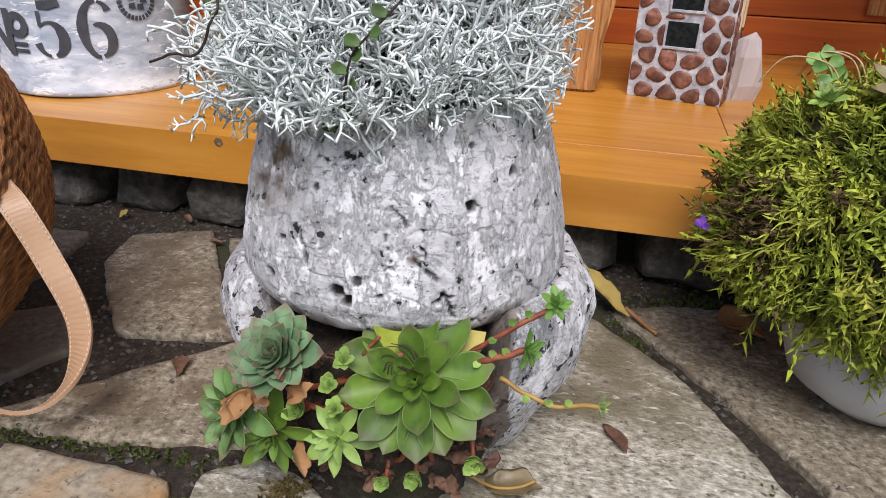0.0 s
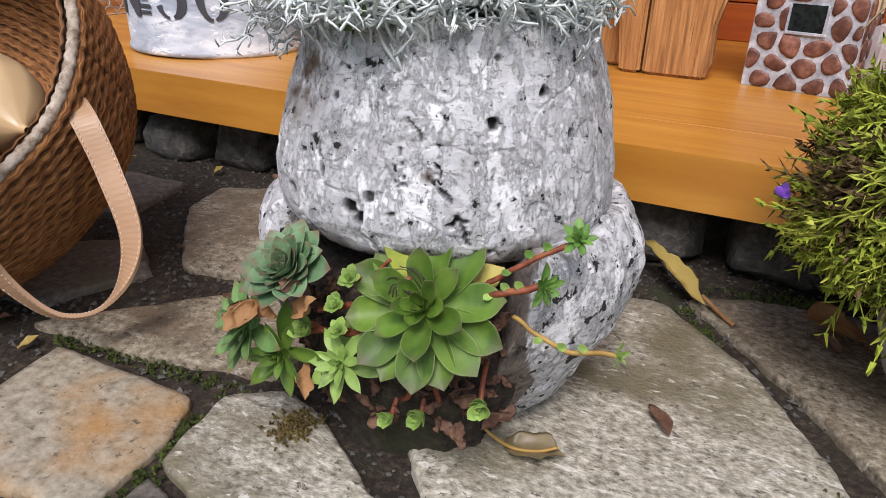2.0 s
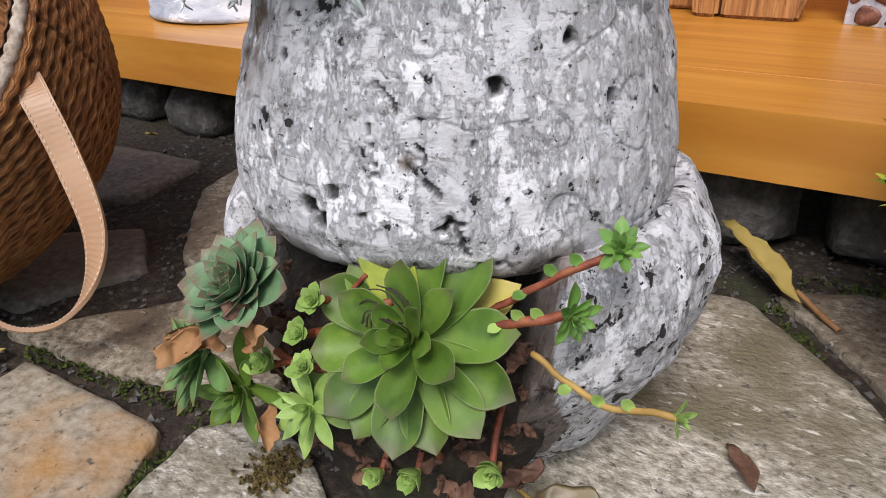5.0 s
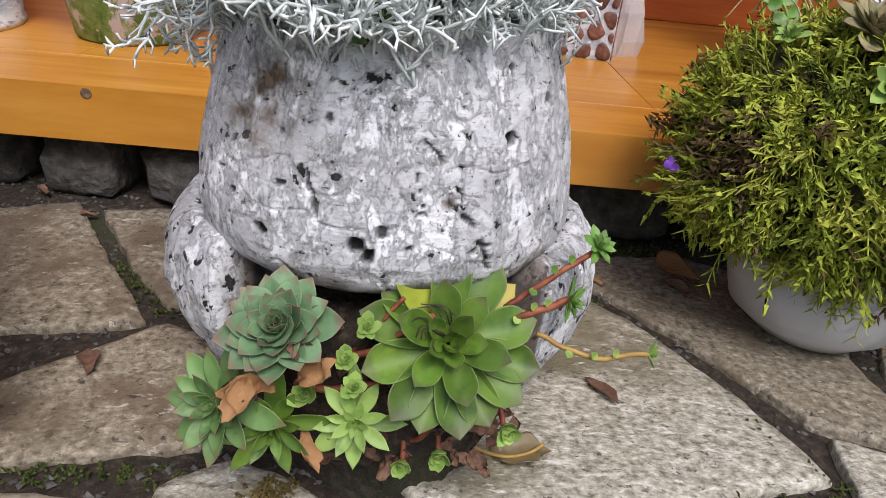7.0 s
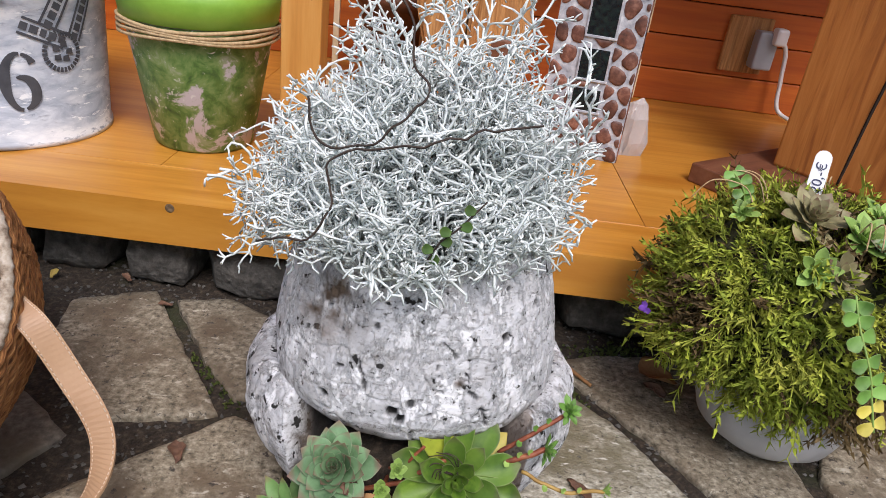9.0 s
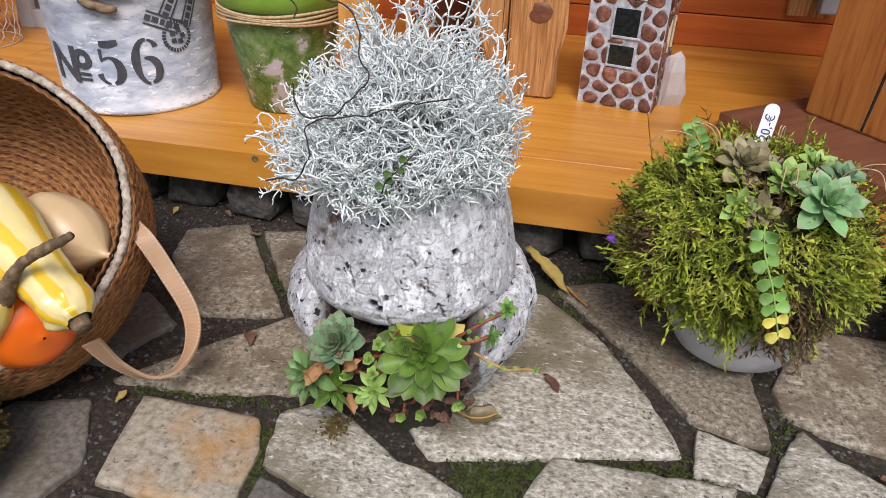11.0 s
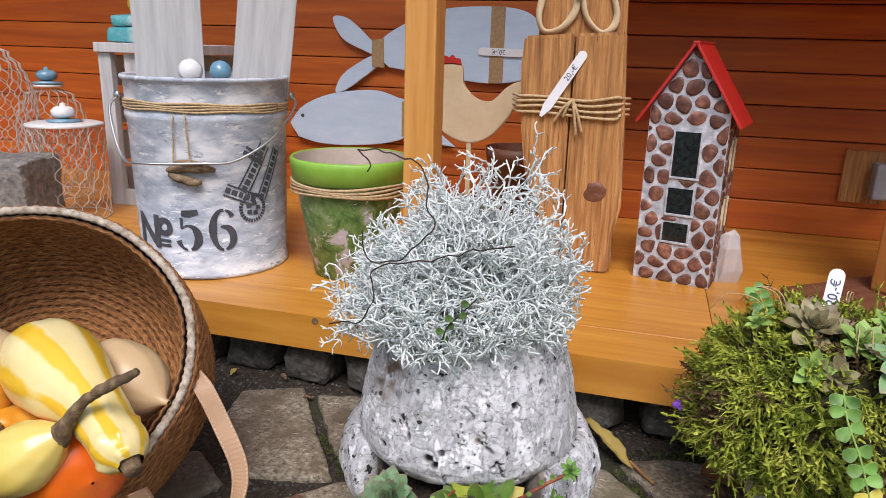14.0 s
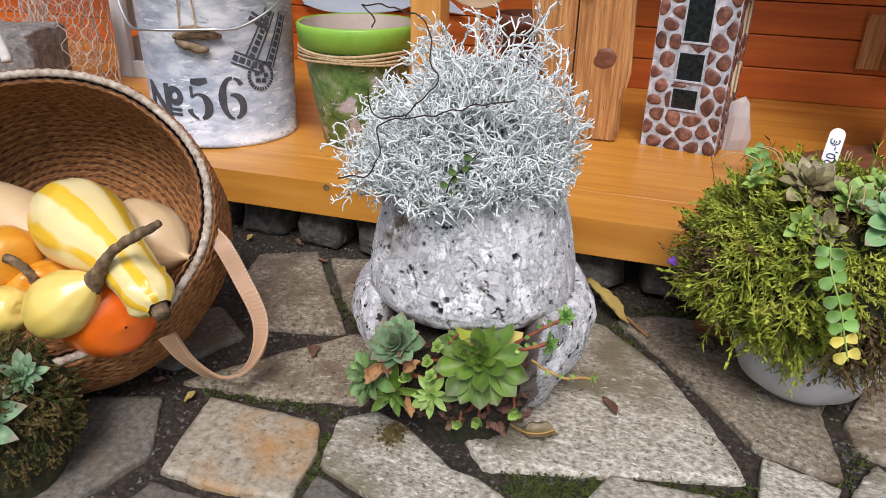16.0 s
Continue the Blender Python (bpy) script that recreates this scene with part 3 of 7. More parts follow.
SLABS = [
    ("flagstone", [(0.495, 0.42), (0.547, 0.352), (0.72, 0.398), (0.884, 0.442), (0.854, 0.517), (0.766, 0.672), (0.66, 0.775), (0.56, 0.76), (0.49, 0.6)]),
    ("flag_mid", [(0.681, 0.801), (0.77, 0.845), (0.87, 0.857), (1.0, 0.8), (1.035, 0.715), (0.995, 0.63), (1.004, 0.488), (0.985, 0.482), (0.898, 0.512), (0.8, 0.655)]),
    ("flagstone", [(0.903, 0.497), (0.997, 0.464), (0.971, 0.405), (0.891, 0.412)]),
    ("flagstone", [(0.707, 0.396), (0.945, 0.4), (0.93, 0.31), (0.8, 0.25), (0.66, 0.27), (0.678, 0.328)]),
    ("flagstone", [(1.05, 0.533), (1.086, 0.482), (1.156, 0.444), (1.13, 0.36), (1.05, 0.3), (0.95, 0.33), (1.023, 0.492)]),
    ("flag_mid", [(1.024, 0.618), (1.03, 0.556), (1.117, 0.517), (1.2, 0.505), (1.275, 0.49), (1.34, 0.6), (1.33, 0.72), (1.24, 0.785), (1.1, 0.78)]),
    ("flagstone", [(0.324, 0.384), (0.372, 0.418), (0.419, 0.404), (0.513, 0.338), (0.548, 0.333), (0.605, 0.307), (0.6, 0.265), (0.478, 0.245), (0.397, 0.27), (0.34, 0.292)]),
    ("flag_ochre", [(0.121, 0.369), (0.22, 0.37), (0.306, 0.366), (0.327, 0.316), (0.333, 0.226), (0.24, 0.21), (0.15, 0.216)]),
    ("flag_mid", [(0.06, 0.385), (0.15, 0.487), (0.262, 0.6), (0.34, 0.56), (0.345, 0.43), (0.2, 0.394)]),
    ("flag_mid", [(-0.06, 0.815), (0.05, 0.868), (0.157, 0.712), (0.24, 0.599), (0.1, 0.564), (0.03, 0.636), (-0.04, 0.72)]),
    ("flag_mid", [(0.09, 0.846), (0.17, 0.87), (0.3, 0.8), (0.32, 0.66), (0.25, 0.63), (0.195, 0.69)]),
    ("flag_dark", [(-0.041, 0.313), (0.057, 0.345), (0.121, 0.238), (0.08, 0.13), (-0.02, 0.1), (-0.08, 0.2)]),
    ("flag_dark", [(0.344, 0.277), (0.4, 0.256), (0.478, 0.23), (0.44, 0.14), (0.35, 0.15)]),
    ("flag_dark", [(-0.01, 0.6), (0.08, 0.535), (0.03, 0.42), (-0.1, 0.4), (-0.15, 0.5)]),
    ("flag_dark", [(0.15, 0.197), (0.25, 0.19), (0.32, 0.17), (0.3, 0.05), (0.14, 0.06)]),
    ("flagstone", [(1.3, 0.478), (1.5, 0.46), (1.55, 0.3), (1.3, 0.25), (1.19, 0.4)]),
    ("flag_dark", [(1.36, 0.6), (1.6, 0.55), (1.62, 0.75), (1.38, 0.78)]),
    ("flag_dark", [(-0.5, 0.78), (-0.12, 0.8), (-0.1, 0.66), (-0.2, 0.58), (-0.5, 0.6)]),
    ("flag_dark", [(-0.5, 0.56), (-0.2, 0.54), (-0.16, 0.38), (-0.14, 0.2), (-0.5, 0.2)]),
]
for k, (mt, cs) in enumerate(SLABS):
    flagstone(cs, mt, 0.0, seed=k + 3)

# rubble stones under the deck
footing = tagged(new("foundation"), "row of dark rough foundation stones under the deck", "foundation", kind="structure")
rng = random.Random(5)
x = -1.2
while x < 2.0:
    w = rng.uniform(0.11, 0.2)
    V, Fc = lathe([(0.001, -0.5), (0.7, -0.48), (0.95, -0.3), (1.0, 0.1), (0.85, 0.42), (0.5, 0.52), (0.001, 0.53)], 14)
    hh = rng.uniform(0.075, 0.095)
    cx, cy = x + w / 2, 0.975 + rng.uniform(-0.015, 0.015)
    V2 = []
    for p in V:
        b = 1.0 / max(abs(p.x), abs(p.y), 0.75) if max(abs(p.x), abs(p.y)) > 0.3 else 1.0
        q = Vector((p.x * b * w * 0.44, p.y * b * 0.07, (p.z + 0.5) * hh - 0.012))
        q += 0.012 * noise.noise_vector(Vector((p.x * 1.7 + x * 9, p.y * 1.7, p.z * 1.7)))
        V2.append(q)
    put("stone", mesh_of("stone", V2, Fc, "rock"), footing, pose(cx, cy, 0))
    x += w + 0.012

# ---- timber deck, wall, roof ----
DECK_Y, DECK_Z = 0.86, 0.17
deck = tagged(new("deck"), "honey-orange varnished timber deck with a chamfered front edge", "deck", kind="structure")
seams = [-1.4, -0.72, 0.02, 0.83, 1.55, 2.3, 3.0]
bm = box(5.6, 0.12, 0.08, bevel=0)
for v in bm.verts:
    if v.co.y < 0 and v.co.z > 0.04:
        v.co.z -= 0.008
part("fascia", bm, "deck", deck, m=pose(0.2, DECK_Y + 0.06, DECK_Z - 0.08))
left = -2.6
for sx in seams:
    part("plank", box(sx - left - 0.0012, 1.0, 0.03, bevel=0.0006, seg=1), "deck", deck, m=pose((left + sx) / 2, DECK_Y + 0.121 + 0.5, DECK_Z - 0.03 + random.uniform(-0.0003, 0.0003)))
    left = sx
WALL_Y = 1.95
wall = tagged(new("wall_north"), "red-brown varnished horizontal tongue and groove boards", "wall", kind="structure")
part("backing", box(5.6, 0.03, 1.73, bevel=0), "gap", wall, m=pose(0.2, WALL_Y + 0.035, DECK_Z))
z = DECK_Z + 0.001
while z < 1.8:
    part("board", box(5.6, 0.02, 0.0905, bevel=0.003, seg=2), "wall_board", wall, m=pose(0.2, WALL_Y + 0.01, z))
    z += 0.0932
for sx in (-2.6, 3.0):
    tagged(part("wall_side", box(0.03, 1.1, 1.729, bevel=0.003), "wall_board", None, m=pose(sx, 1.42, DECK_Z)), "red-brown varnished side wall of the porch", "wall", kind="structure")
tagged(part("ceiling", box(5.8, 1.06, 0.05, bevel=0.003), "wall_board", None, m=pose(0.2, 1.52, 1.9)), "timber porch ceiling", "ceiling", kind="structure")

# ---- the white rendered planter ----
# the open holes in the render: place, radius
PITS = [((0.579, 0.456, 0.298), 0.0075), ((0.487, 0.393, 0.32), 0.0065), ((0.405, 0.402, 0.213), 0.0055), ((0.584, 0.44, 0.231), 0.0055),
        ((0.58, 0.431, 0.203), 0.0068), ((0.467, 0.383, 0.215), 0.0065), ((0.475, 0.383, 0.208), 0.0055), ((0.505, 0.392, 0.236), 0.004), ((0.362, 0.446, 0.244), 0.006),
        ((0.641, 0.503, 0.169), 0.008), ((0.541, 0.4, 0.212), 0.0045), ((0.56, 0.42, 0.28), 0.0055), ((0.509, 0.392, 0.265), 0.0028), ((0.6, 0.468, 0.27), 0.0045),
        ((0.53, 0.397, 0.25), 0.003), ((0.495, 0.392, 0.22), 0.0042), ((0.552, 0.412, 0.225), 0.0035), ((0.63, 0.5, 0.25), 0.004)]
CRACKS = [((0.5, 0.392, 0.29), (0.53, 0.397, 0.247), 0.0016), ((0.53, 0.397, 0.247), (0.545, 0.402, 0.215), 0.0018), ((0.545, 0.402, 0.215), (0.558, 0.41, 0.187), 0.0016), ((0.43, 0.393, 0.268), (0.446, 0.39, 0.222), 0.0014),
          ((0.526, 0.396, 0.207), (0.55, 0.404, 0.214), 0.0014), ((0.5, 0.39, 0.27), (0.506, 0.39, 0.24), 0.0012), ((0.53, 0.4, 0.335), (0.531, 0.4, 0.322), 0.0016), ((0.44, 0.395, 0.325), (0.475, 0.392, 0.312), 0.0018)]


def pitted(p, n, coarse):
    """Roughens a point of the render and opens the holes in it. Gives the new point and how dark the hole is."""
    h = (0.0026 + 0.003 * coarse) * noise.noise(p * 18) + (0.001 + 0.0016 * coarse) * noise.noise(p * 55) + 0.0007 * noise.noise(p * 150)
    lump = noise.noise(p * 38 + Vector((2, 7, 1)))
    h += 0.0008 * max(0.0, min(1.0, (lump - 0.06) * 5))
    dark = 0.0
    for c, r in PITS:
        q = p - Vector(c)
        if abs(q.x) > 0.02 or abs(q.z) > 0.02:
            continue
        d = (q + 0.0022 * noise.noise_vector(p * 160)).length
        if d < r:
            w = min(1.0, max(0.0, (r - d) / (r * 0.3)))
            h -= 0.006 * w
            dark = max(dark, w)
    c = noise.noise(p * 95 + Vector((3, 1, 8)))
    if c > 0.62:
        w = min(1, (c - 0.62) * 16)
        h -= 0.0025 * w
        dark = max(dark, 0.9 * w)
    for a, b, wd in CRACKS:
        a, b = Vector(a), Vector(b)
        t = max(0.0, min(1.0, (p - a).dot(b - a) / (b - a).length_squared))
        q = p - a.lerp(b, t)
        q.y *= 0.3
        d = (q + 0.0035 * noise.noise_vector(p * 70)).length
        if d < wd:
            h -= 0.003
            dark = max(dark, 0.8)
    d = (p - Vector((0.405, 0.42, 0.292))).length
    if d < 0.042:
        h -= 0.007 * (1 - d / 0.042) ** 0.7
    g = abs(noise.noise(p * 27 + Vector((9, 4, 2))))
    if g < 0.02:
        h -= 0.0012
        dark = max(dark, 0.25)
    return p + n * h, dark


def stained(p):
    """Brown dirt of its own shape: round the dimple, a rust spot and the earthy band by the pocket."""
    s = max(0.0, 1 - (p - Vector((0.4, 0.42, 0.293))).length / 0.05) * (0.9 + 1.1 * noise.noise(p * 70) + 0.5 * noise.noise(p * 220))
    s = max(s, 1.6 * max(0.0, 1 - (p - Vector((0.522, 0.397, 0.243))).length / 0.007))
    if p.z < 0.2 and p.y < 0.45 and 0.38 < p.x < 0.6:
        s = max(s, 0.85 * min(1.0, max(0.0, (0.197 - p.z) / 0.018 + 0.9 * noise.noise(p * 45))))
    return max(0.0, min(1.0, s))


def superellipse(a, rx, ry, e):
    c, s = math.cos(a), math.sin(a)
    return math.copysign(abs(c) ** (2 / e), c) * rx, math.copysign(abs(s) ** (2 / e), s) * ry


def along(keys, z):
    """The radius at a height, on a soft line through (height, radius) keys."""
    for i in range(len(keys) - 1):
        if z <= keys[i + 1][0] or i == len(keys) - 2:
            (z0, r0), (z1, r1) = keys[i], keys[i + 1]
            m0 = (r1 - keys[i - 1][1]) / (z1 - keys[i - 1][0]) if i else (r1 - r0) / (z1 - z0)
            m1 = (keys[i + 2][1] - r0) / (keys[i + 2][0] - z0) if i + 2 < len(keys) else (r1 - r0) / (z1 - z0)
            h = z1 - z0
            t = (z - z0) / h
            return (2 * t ** 3 - 3 * t ** 2 + 1) * r0 + (t ** 3 - 2 * t ** 2 + t) * h * m0 + (3 * t ** 2 - 2 * t ** 3) * r1 + (t ** 3 - t ** 2) * h * m1


def rough_vessel(name, keys, rows, lip, centre, rx, ry, e, turn, n, parent, cap=None, coarse=0.0, label=""):
    """A hand-rendered vessel: outer wall from the keys, then the lip rings as (share of the radius, rise)."""
    V, Fc, dark, dirt = [], [], [], []
    ct, st = math.cos(turn), math.sin(turn)
    z0, z1 = keys[0][0], keys[-1][0]
    rings = [(z0 + (z1 - z0) * k / (rows - 1), 1.0, 0.0, 0) for k in range(rows)] + [(z1, s, up, 1) for s, up in lip]
    for z, share, up, inner in rings:
        for j in range(n):
            a = 2 * math.pi * j / n
            x, y = superellipse(a, rx, ry, e)
            px, py = centre[0] + x * ct - y * st, centre[1] + x * st + y * ct
            top = cap(px, py) if cap else z1
            zz = z0 + (z - z0) * (top - z0) / (z1 - z0)
            r = along(keys, zz) * share
            x, y = x * r, y * r
            p = Vector((centre[0] + x * ct - y * st, centre[1] + x * st + y * ct, zz + up))
            q, d = pitted(p, Vector((math.cos(a + turn), math.sin(a + turn), 0.9 if inner else 0.0)), coarse)
            V.append(q)
            # The bowl's innermost rings get the shade of its inside as colour.
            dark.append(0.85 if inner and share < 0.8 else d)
            dirt.append(stained(p))
    m = len(rings)
    for k in range(m - 1):
        for j in range(n):
            Fc.append((k * n + j, k * n + (j + 1) % n, (k + 1) * n + (j + 1) % n, (k + 1) * n + j))
    Fc.append(tuple((m - 1) * n + j for j in range(n)))
    Fc.append(tuple(range(n - 1, -1, -1)))
    return put(name, mesh_of(name, V, Fc, "plaster_coarse" if coarse else "plaster", attrs={"hollow_tone": dark, "stain": dirt}), parent, None, label)


planter = thing("planter", "rough white-washed rendered planter with a pocket of houseleeks", "planter")
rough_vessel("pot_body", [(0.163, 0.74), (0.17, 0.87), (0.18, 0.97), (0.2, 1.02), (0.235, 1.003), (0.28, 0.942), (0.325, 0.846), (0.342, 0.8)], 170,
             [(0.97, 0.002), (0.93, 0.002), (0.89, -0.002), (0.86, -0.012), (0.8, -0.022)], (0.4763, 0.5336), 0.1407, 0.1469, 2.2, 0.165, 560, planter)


def pocket_lip(x, y):
    """The wall of the lower bowl is broken away at the front, where the pocket is."""
    if y > 0.5:
        return 0.19
    x += 0.006 * noise.noise(Vector((x * 40, y * 40, 3)))
    side = max(0.0, min(1.0, (abs(x - 0.484) - 0.098) / 0.026))
    side = side * side * (3 - 2 * side)
    low = 0.06 + 0.01 * noise.noise(Vector((x * 30, 2, y * 30)))
    return low + (0.186 - low) * side


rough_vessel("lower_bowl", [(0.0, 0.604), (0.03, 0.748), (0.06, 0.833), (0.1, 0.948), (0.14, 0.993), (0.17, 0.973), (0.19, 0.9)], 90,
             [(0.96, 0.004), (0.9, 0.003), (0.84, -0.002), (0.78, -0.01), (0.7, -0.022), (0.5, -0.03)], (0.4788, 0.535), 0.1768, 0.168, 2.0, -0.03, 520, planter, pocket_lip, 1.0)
V, Fc = lathe([(0.122, -0.02), (0.1, 0.0), (0.06, 0.012), (0.001, 0.015)], 40, False, lambda p, a, k: p + 0.008 * noise.noise_vector(p * 40))
put("potting_soil", mesh_of("potting_soil", V, Fc, "soil"), planter, pose(0.477, 0.533, 0.325) @ Matrix.Scale(0.9, 4))
V, Fc = lathe([(0.001, 0.15), (0.4, 0.15), (0.7, 0.142), (0.86, 0.126), (0.95, 0.108), (1.0, 0.088), (1.0, 0.068), (0.96, 0.05), (0.88, 0.032), (0.8, 0.015), (0.76, -0.01)], 110, False,
              lambda p, a, k: Vector((p.x * 0.1, p.y * 0.068, p.z)) + 0.007 * noise.noise_vector(Vector((p.x * 0.1, p.y * 0.1, p.z)) * 45) + 0.004 * noise.noise_vector(Vector((p.x * 0.1, p.y * 0.1, p.z)) * 130))
put("pocket_soil", mesh_of("pocket_soil", V, Fc, "soil"), planter, pose(0.487, 0.448, 0.0), "dark soil and dead roots in the pocket")

# ---- silver cushion bush ----
bush = thing("cushion_bush", "silvery grey cushion bush with tangled wiry twigs", "shrub", kind="")
rng = random.Random(11)
BV, BF, BO = [], [], []
CROWN = Vector((0.462, 0.51, 0.335))


def crown_reach(d):
    """How far the bush grows in a direction: a lopsided dome with a peak."""
    up = max(0.0, d.z)
    r = 0.165 + 0.1 * max(0.0, d.dot(Vector((0.3, -0.05, 0.95)))) ** 5 + 0.022 * noise.noise(d * 2.4 + Vector((4, 0, 2))) + 0.016 * noise.noise(d * 6 + Vector((1, 5, 2)))
    if d.x < 0:
        r += 0.025 * -d.x * (1 - up)
    return r - 0.018 * max(0.0, d.x) * (1 - up)


def twig(p, d, length, r, depth, age):
    """A crooked felted twig that forks into shorter ones, down to blunt little stubs."""
    step = (0.0065, 0.0075, 0.009)[depth]
    n = max(2, int(length / step))
    pts, rad, kinks = [p.copy()], [r], []
    q = p.copy()
    bend = (0.3, 0.3, 0.24)[depth]
    for i in range(n):
        d = (d + Vector([rng.gauss(0, bend) for _ in range(3)]) + Vector((0, 0, 0.03))).normalized()
        low = 0.342 - (0.06 if q.x < 0.37 else 0.0)
        if q.z < low and (q.x - 0.474) ** 2 + (q.y - 0.53) ** 2 > 0.012:
            d = Vector((d.x, d.y, abs(d.z) + 0.3)).normalized()
        q = q + d * (length / n)
        o = q - CROWN
        if o.length > crown_reach(o.normalized()) * 1.06:
            break
        pts.append(q.copy())
        rad.append(r * (1 - 0.25 * (i + 1) / n) * rng.uniform(0.78, 1.25))
        kinks.append((q.copy(), d.copy(), (i + 1) / n))
    if len(pts) < 2:
        return
    b = len(BV)
    tube(pts, rad, 3 if depth == 0 else 4, BV, BF)
    # Inner twigs darker: older wood, plus depth shade put into the colour.
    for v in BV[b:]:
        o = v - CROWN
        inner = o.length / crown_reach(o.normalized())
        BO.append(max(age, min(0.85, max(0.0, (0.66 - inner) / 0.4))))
    if depth > 0:
        for q, d, f in kinks:
            for _ in range(2 if depth == 1 and f > 0.5 else 1):
                if f > 0.18 and rng.random() < (0.62 if depth > 1 else 0.66):
                    side = Vector([rng.gauss(0, 1) for _ in range(3)])
                    side = (side - d * side.dot(d)).normalized()
                    twig(q, (d * 0.62 + side * 0.75).normalized(), rng.uniform(0.022, 0.05) if depth > 1 else rng.uniform(0.006, 0.013), r * (0.86 if depth > 1 else 0.8), depth - 1, 0.0 if rng.random() < 0.97 else 0.6)


for i in range(640):
    a, el = rng.uniform(0, 2 * math.pi), math.asin(rng.uniform(0.0, 1.0))
    if math.cos(a) < -0.3:
        el = math.asin(rng.uniform(-0.2, 1.0))
    d = Vector((math.cos(a) * math.cos(el), math.sin(a) * math.cos(el), math.sin(el)))
    start = Vector((0.474 + 0.095 * d.x * rng.random(), 0.53 + 0.09 * d.y * rng.random(), 0.325))
    tip = CROWN + d * crown_reach(d) * rng.uniform(0.82, 1.04)
    mid = tip - start
    twig(start, (mid.normalized() + Vector((0, 0, 0.22))).normalized(), mid.length * 0.95, 0.0015, 2, 0.0)
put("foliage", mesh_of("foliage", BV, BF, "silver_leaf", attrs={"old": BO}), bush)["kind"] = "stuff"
for pts in ([(0.36, 0.425, 0.564), (0.404, 0.42, 0.563), (0.437, 0.415, 0.554), (0.453, 0.4, 0.537), (0.457, 0.385, 0.51), (0.469, 0.375, 0.497), (0.445, 0.365, 0.468), (0.403, 0.365, 0.452), (0.387, 0.38, 0.48)],
            [(0.551, 0.39, 0.478), (0.488, 0.37, 0.468), (0.41, 0.36, 0.448), (0.412, 0.35, 0.425), (0.4, 0.345, 0.395), (0.36, 0.35, 0.38)], [(0.36, 0.425, 0.564), (0.376, 0.42, 0.555), (0.38, 0.41, 0.54)]):
    pipe("dry_twig", [p + 0.005 * noise.noise_vector(p * 60) for p in smooth_line(pts, 8)], 0.0009, "dry_twig", bush, 5)

# ---- houseleek rosettes ----
def leaf_mesh(L, W, T, material, curl=0.25, point=0.35, nu=12, nv=7, name="leaf", cup=0.14, twist=0.0, crumple=0.0):
    """A fleshy leaf along +y, widest past its middle, cupped upwards, with a short point."""
    V, Fc, tip, rim, foot = [], [], [], [], []
    um = 0.72 - 0.34 * point
    for i in range(nu + 1):
        u = i / nu
        if u < um:
            w = W * (0.42 + 0.58 * math.sin(math.pi / 2 * u / um))
        else:
            s = (u - um) / (1 - um)
            w = W * max(0.0, 1 - s ** (2.3 - 0.9 * point)) ** (0.55 + 0.35 * point)
        t = T * (1 - 0.72 * u)
        tw = twist * u
        for j in range(2 * nv):
            a = 2 * math.pi * j / (2 * nv)
            x, z = math.cos(a) * w / 2, math.sin(a) * t / 2
            k = abs(x) / (W / 2)
            z += k * k * W * cup + curl * L * u * u - 0.35 * T * (1 - k) * math.sin(math.pi * u)
            x, z = x * math.cos(tw) - z * math.sin(tw), x * math.sin(tw) + z * math.cos(tw)
            v = Vector((x, u * L * (1.06 if i == nu else 1.0), z))
            if crumple:
                v += crumple * W * noise.noise_vector(v * (2.2 / W) + Vector((L * 900, W * 700, 0)))
            V.append(v)
            tip.append(u + 0.25 * k ** 6 * u)
            rim.append(abs(math.cos(a)) ** 3 if u > 0.15 else 0.0)
            foot.append(1 - u)
    n = 2 * nv
    for i in range(nu):
        for j in range(n):
            Fc.append((i * n + j, i * n + (j + 1) % n, (i + 1) * n + (j + 1) % n, (i + 1) * n + j))
    Fc.append(tuple(range(n - 1, -1, -1)))
    return mesh_of(name, V, Fc, material, attrs={"tip": tip, "rim": rim, "foot": foot})


def rosette(parent, name, centre, normal, radius, count, material, seed=0, open_=1.0, width=0.52, label="", yellow=0, point=0.35, thick=0.09, shrink=0.72):
    """A houseleek: leaves set in the golden angle, the inner ones steeper and shorter, each leaf a little its own."""
    rng = random.Random(seed)
    base = put(name, mesh_of("heart", *lathe([(0.001, -0.1 * radius), (0.2 * radius, 0), (0.001, 0.2 * radius)], 8), material), parent, frame_to(centre, normal), label)
    kinds = [leaf_mesh(radius, radius * width * rng.uniform(0.9, 1.08), radius * thick, material, (0.04 + 0.3 * (1 - open_)) * rng.uniform(0.6, 1.6), point, cup=rng.uniform(0.1, 0.24), twist=rng.uniform(-0.25, 0.25)) for _ in range(4)]
    ym = leaf_mesh(radius, radius * width, radius * thick, "yellow_leaf", 0.05, point) if yellow else None
    lo = (1 - open_) * 70 - 6
    for k in range(count):
        f = k / count
        a = k * 2.39996 + rng.uniform(-0.14, 0.14)
        lift = radians(lo + (84 - lo) * f ** 1.25) + rng.uniform(-0.09, 0.09)
        size = (1.0 - shrink * f ** 0.95) * rng.uniform(0.9, 1.07)
        m = pose(0, 0, radius * 0.12 * f) @ Matrix.Rotation(a, 4, "Z") @ Matrix.Rotation(lift, 4, "X") @ Matrix.Translation((0, radius * 0.05 * (1 - f), 0)) @ Matrix.Scale(size, 4)
        put("leaf", ym if yellow and k in (3, 5) else rng.choice(kinds), base, m)
    return base


def plant(label, name="houseleek"):
    return thing(name, label, "succulent", "houseleeks in the pocket")


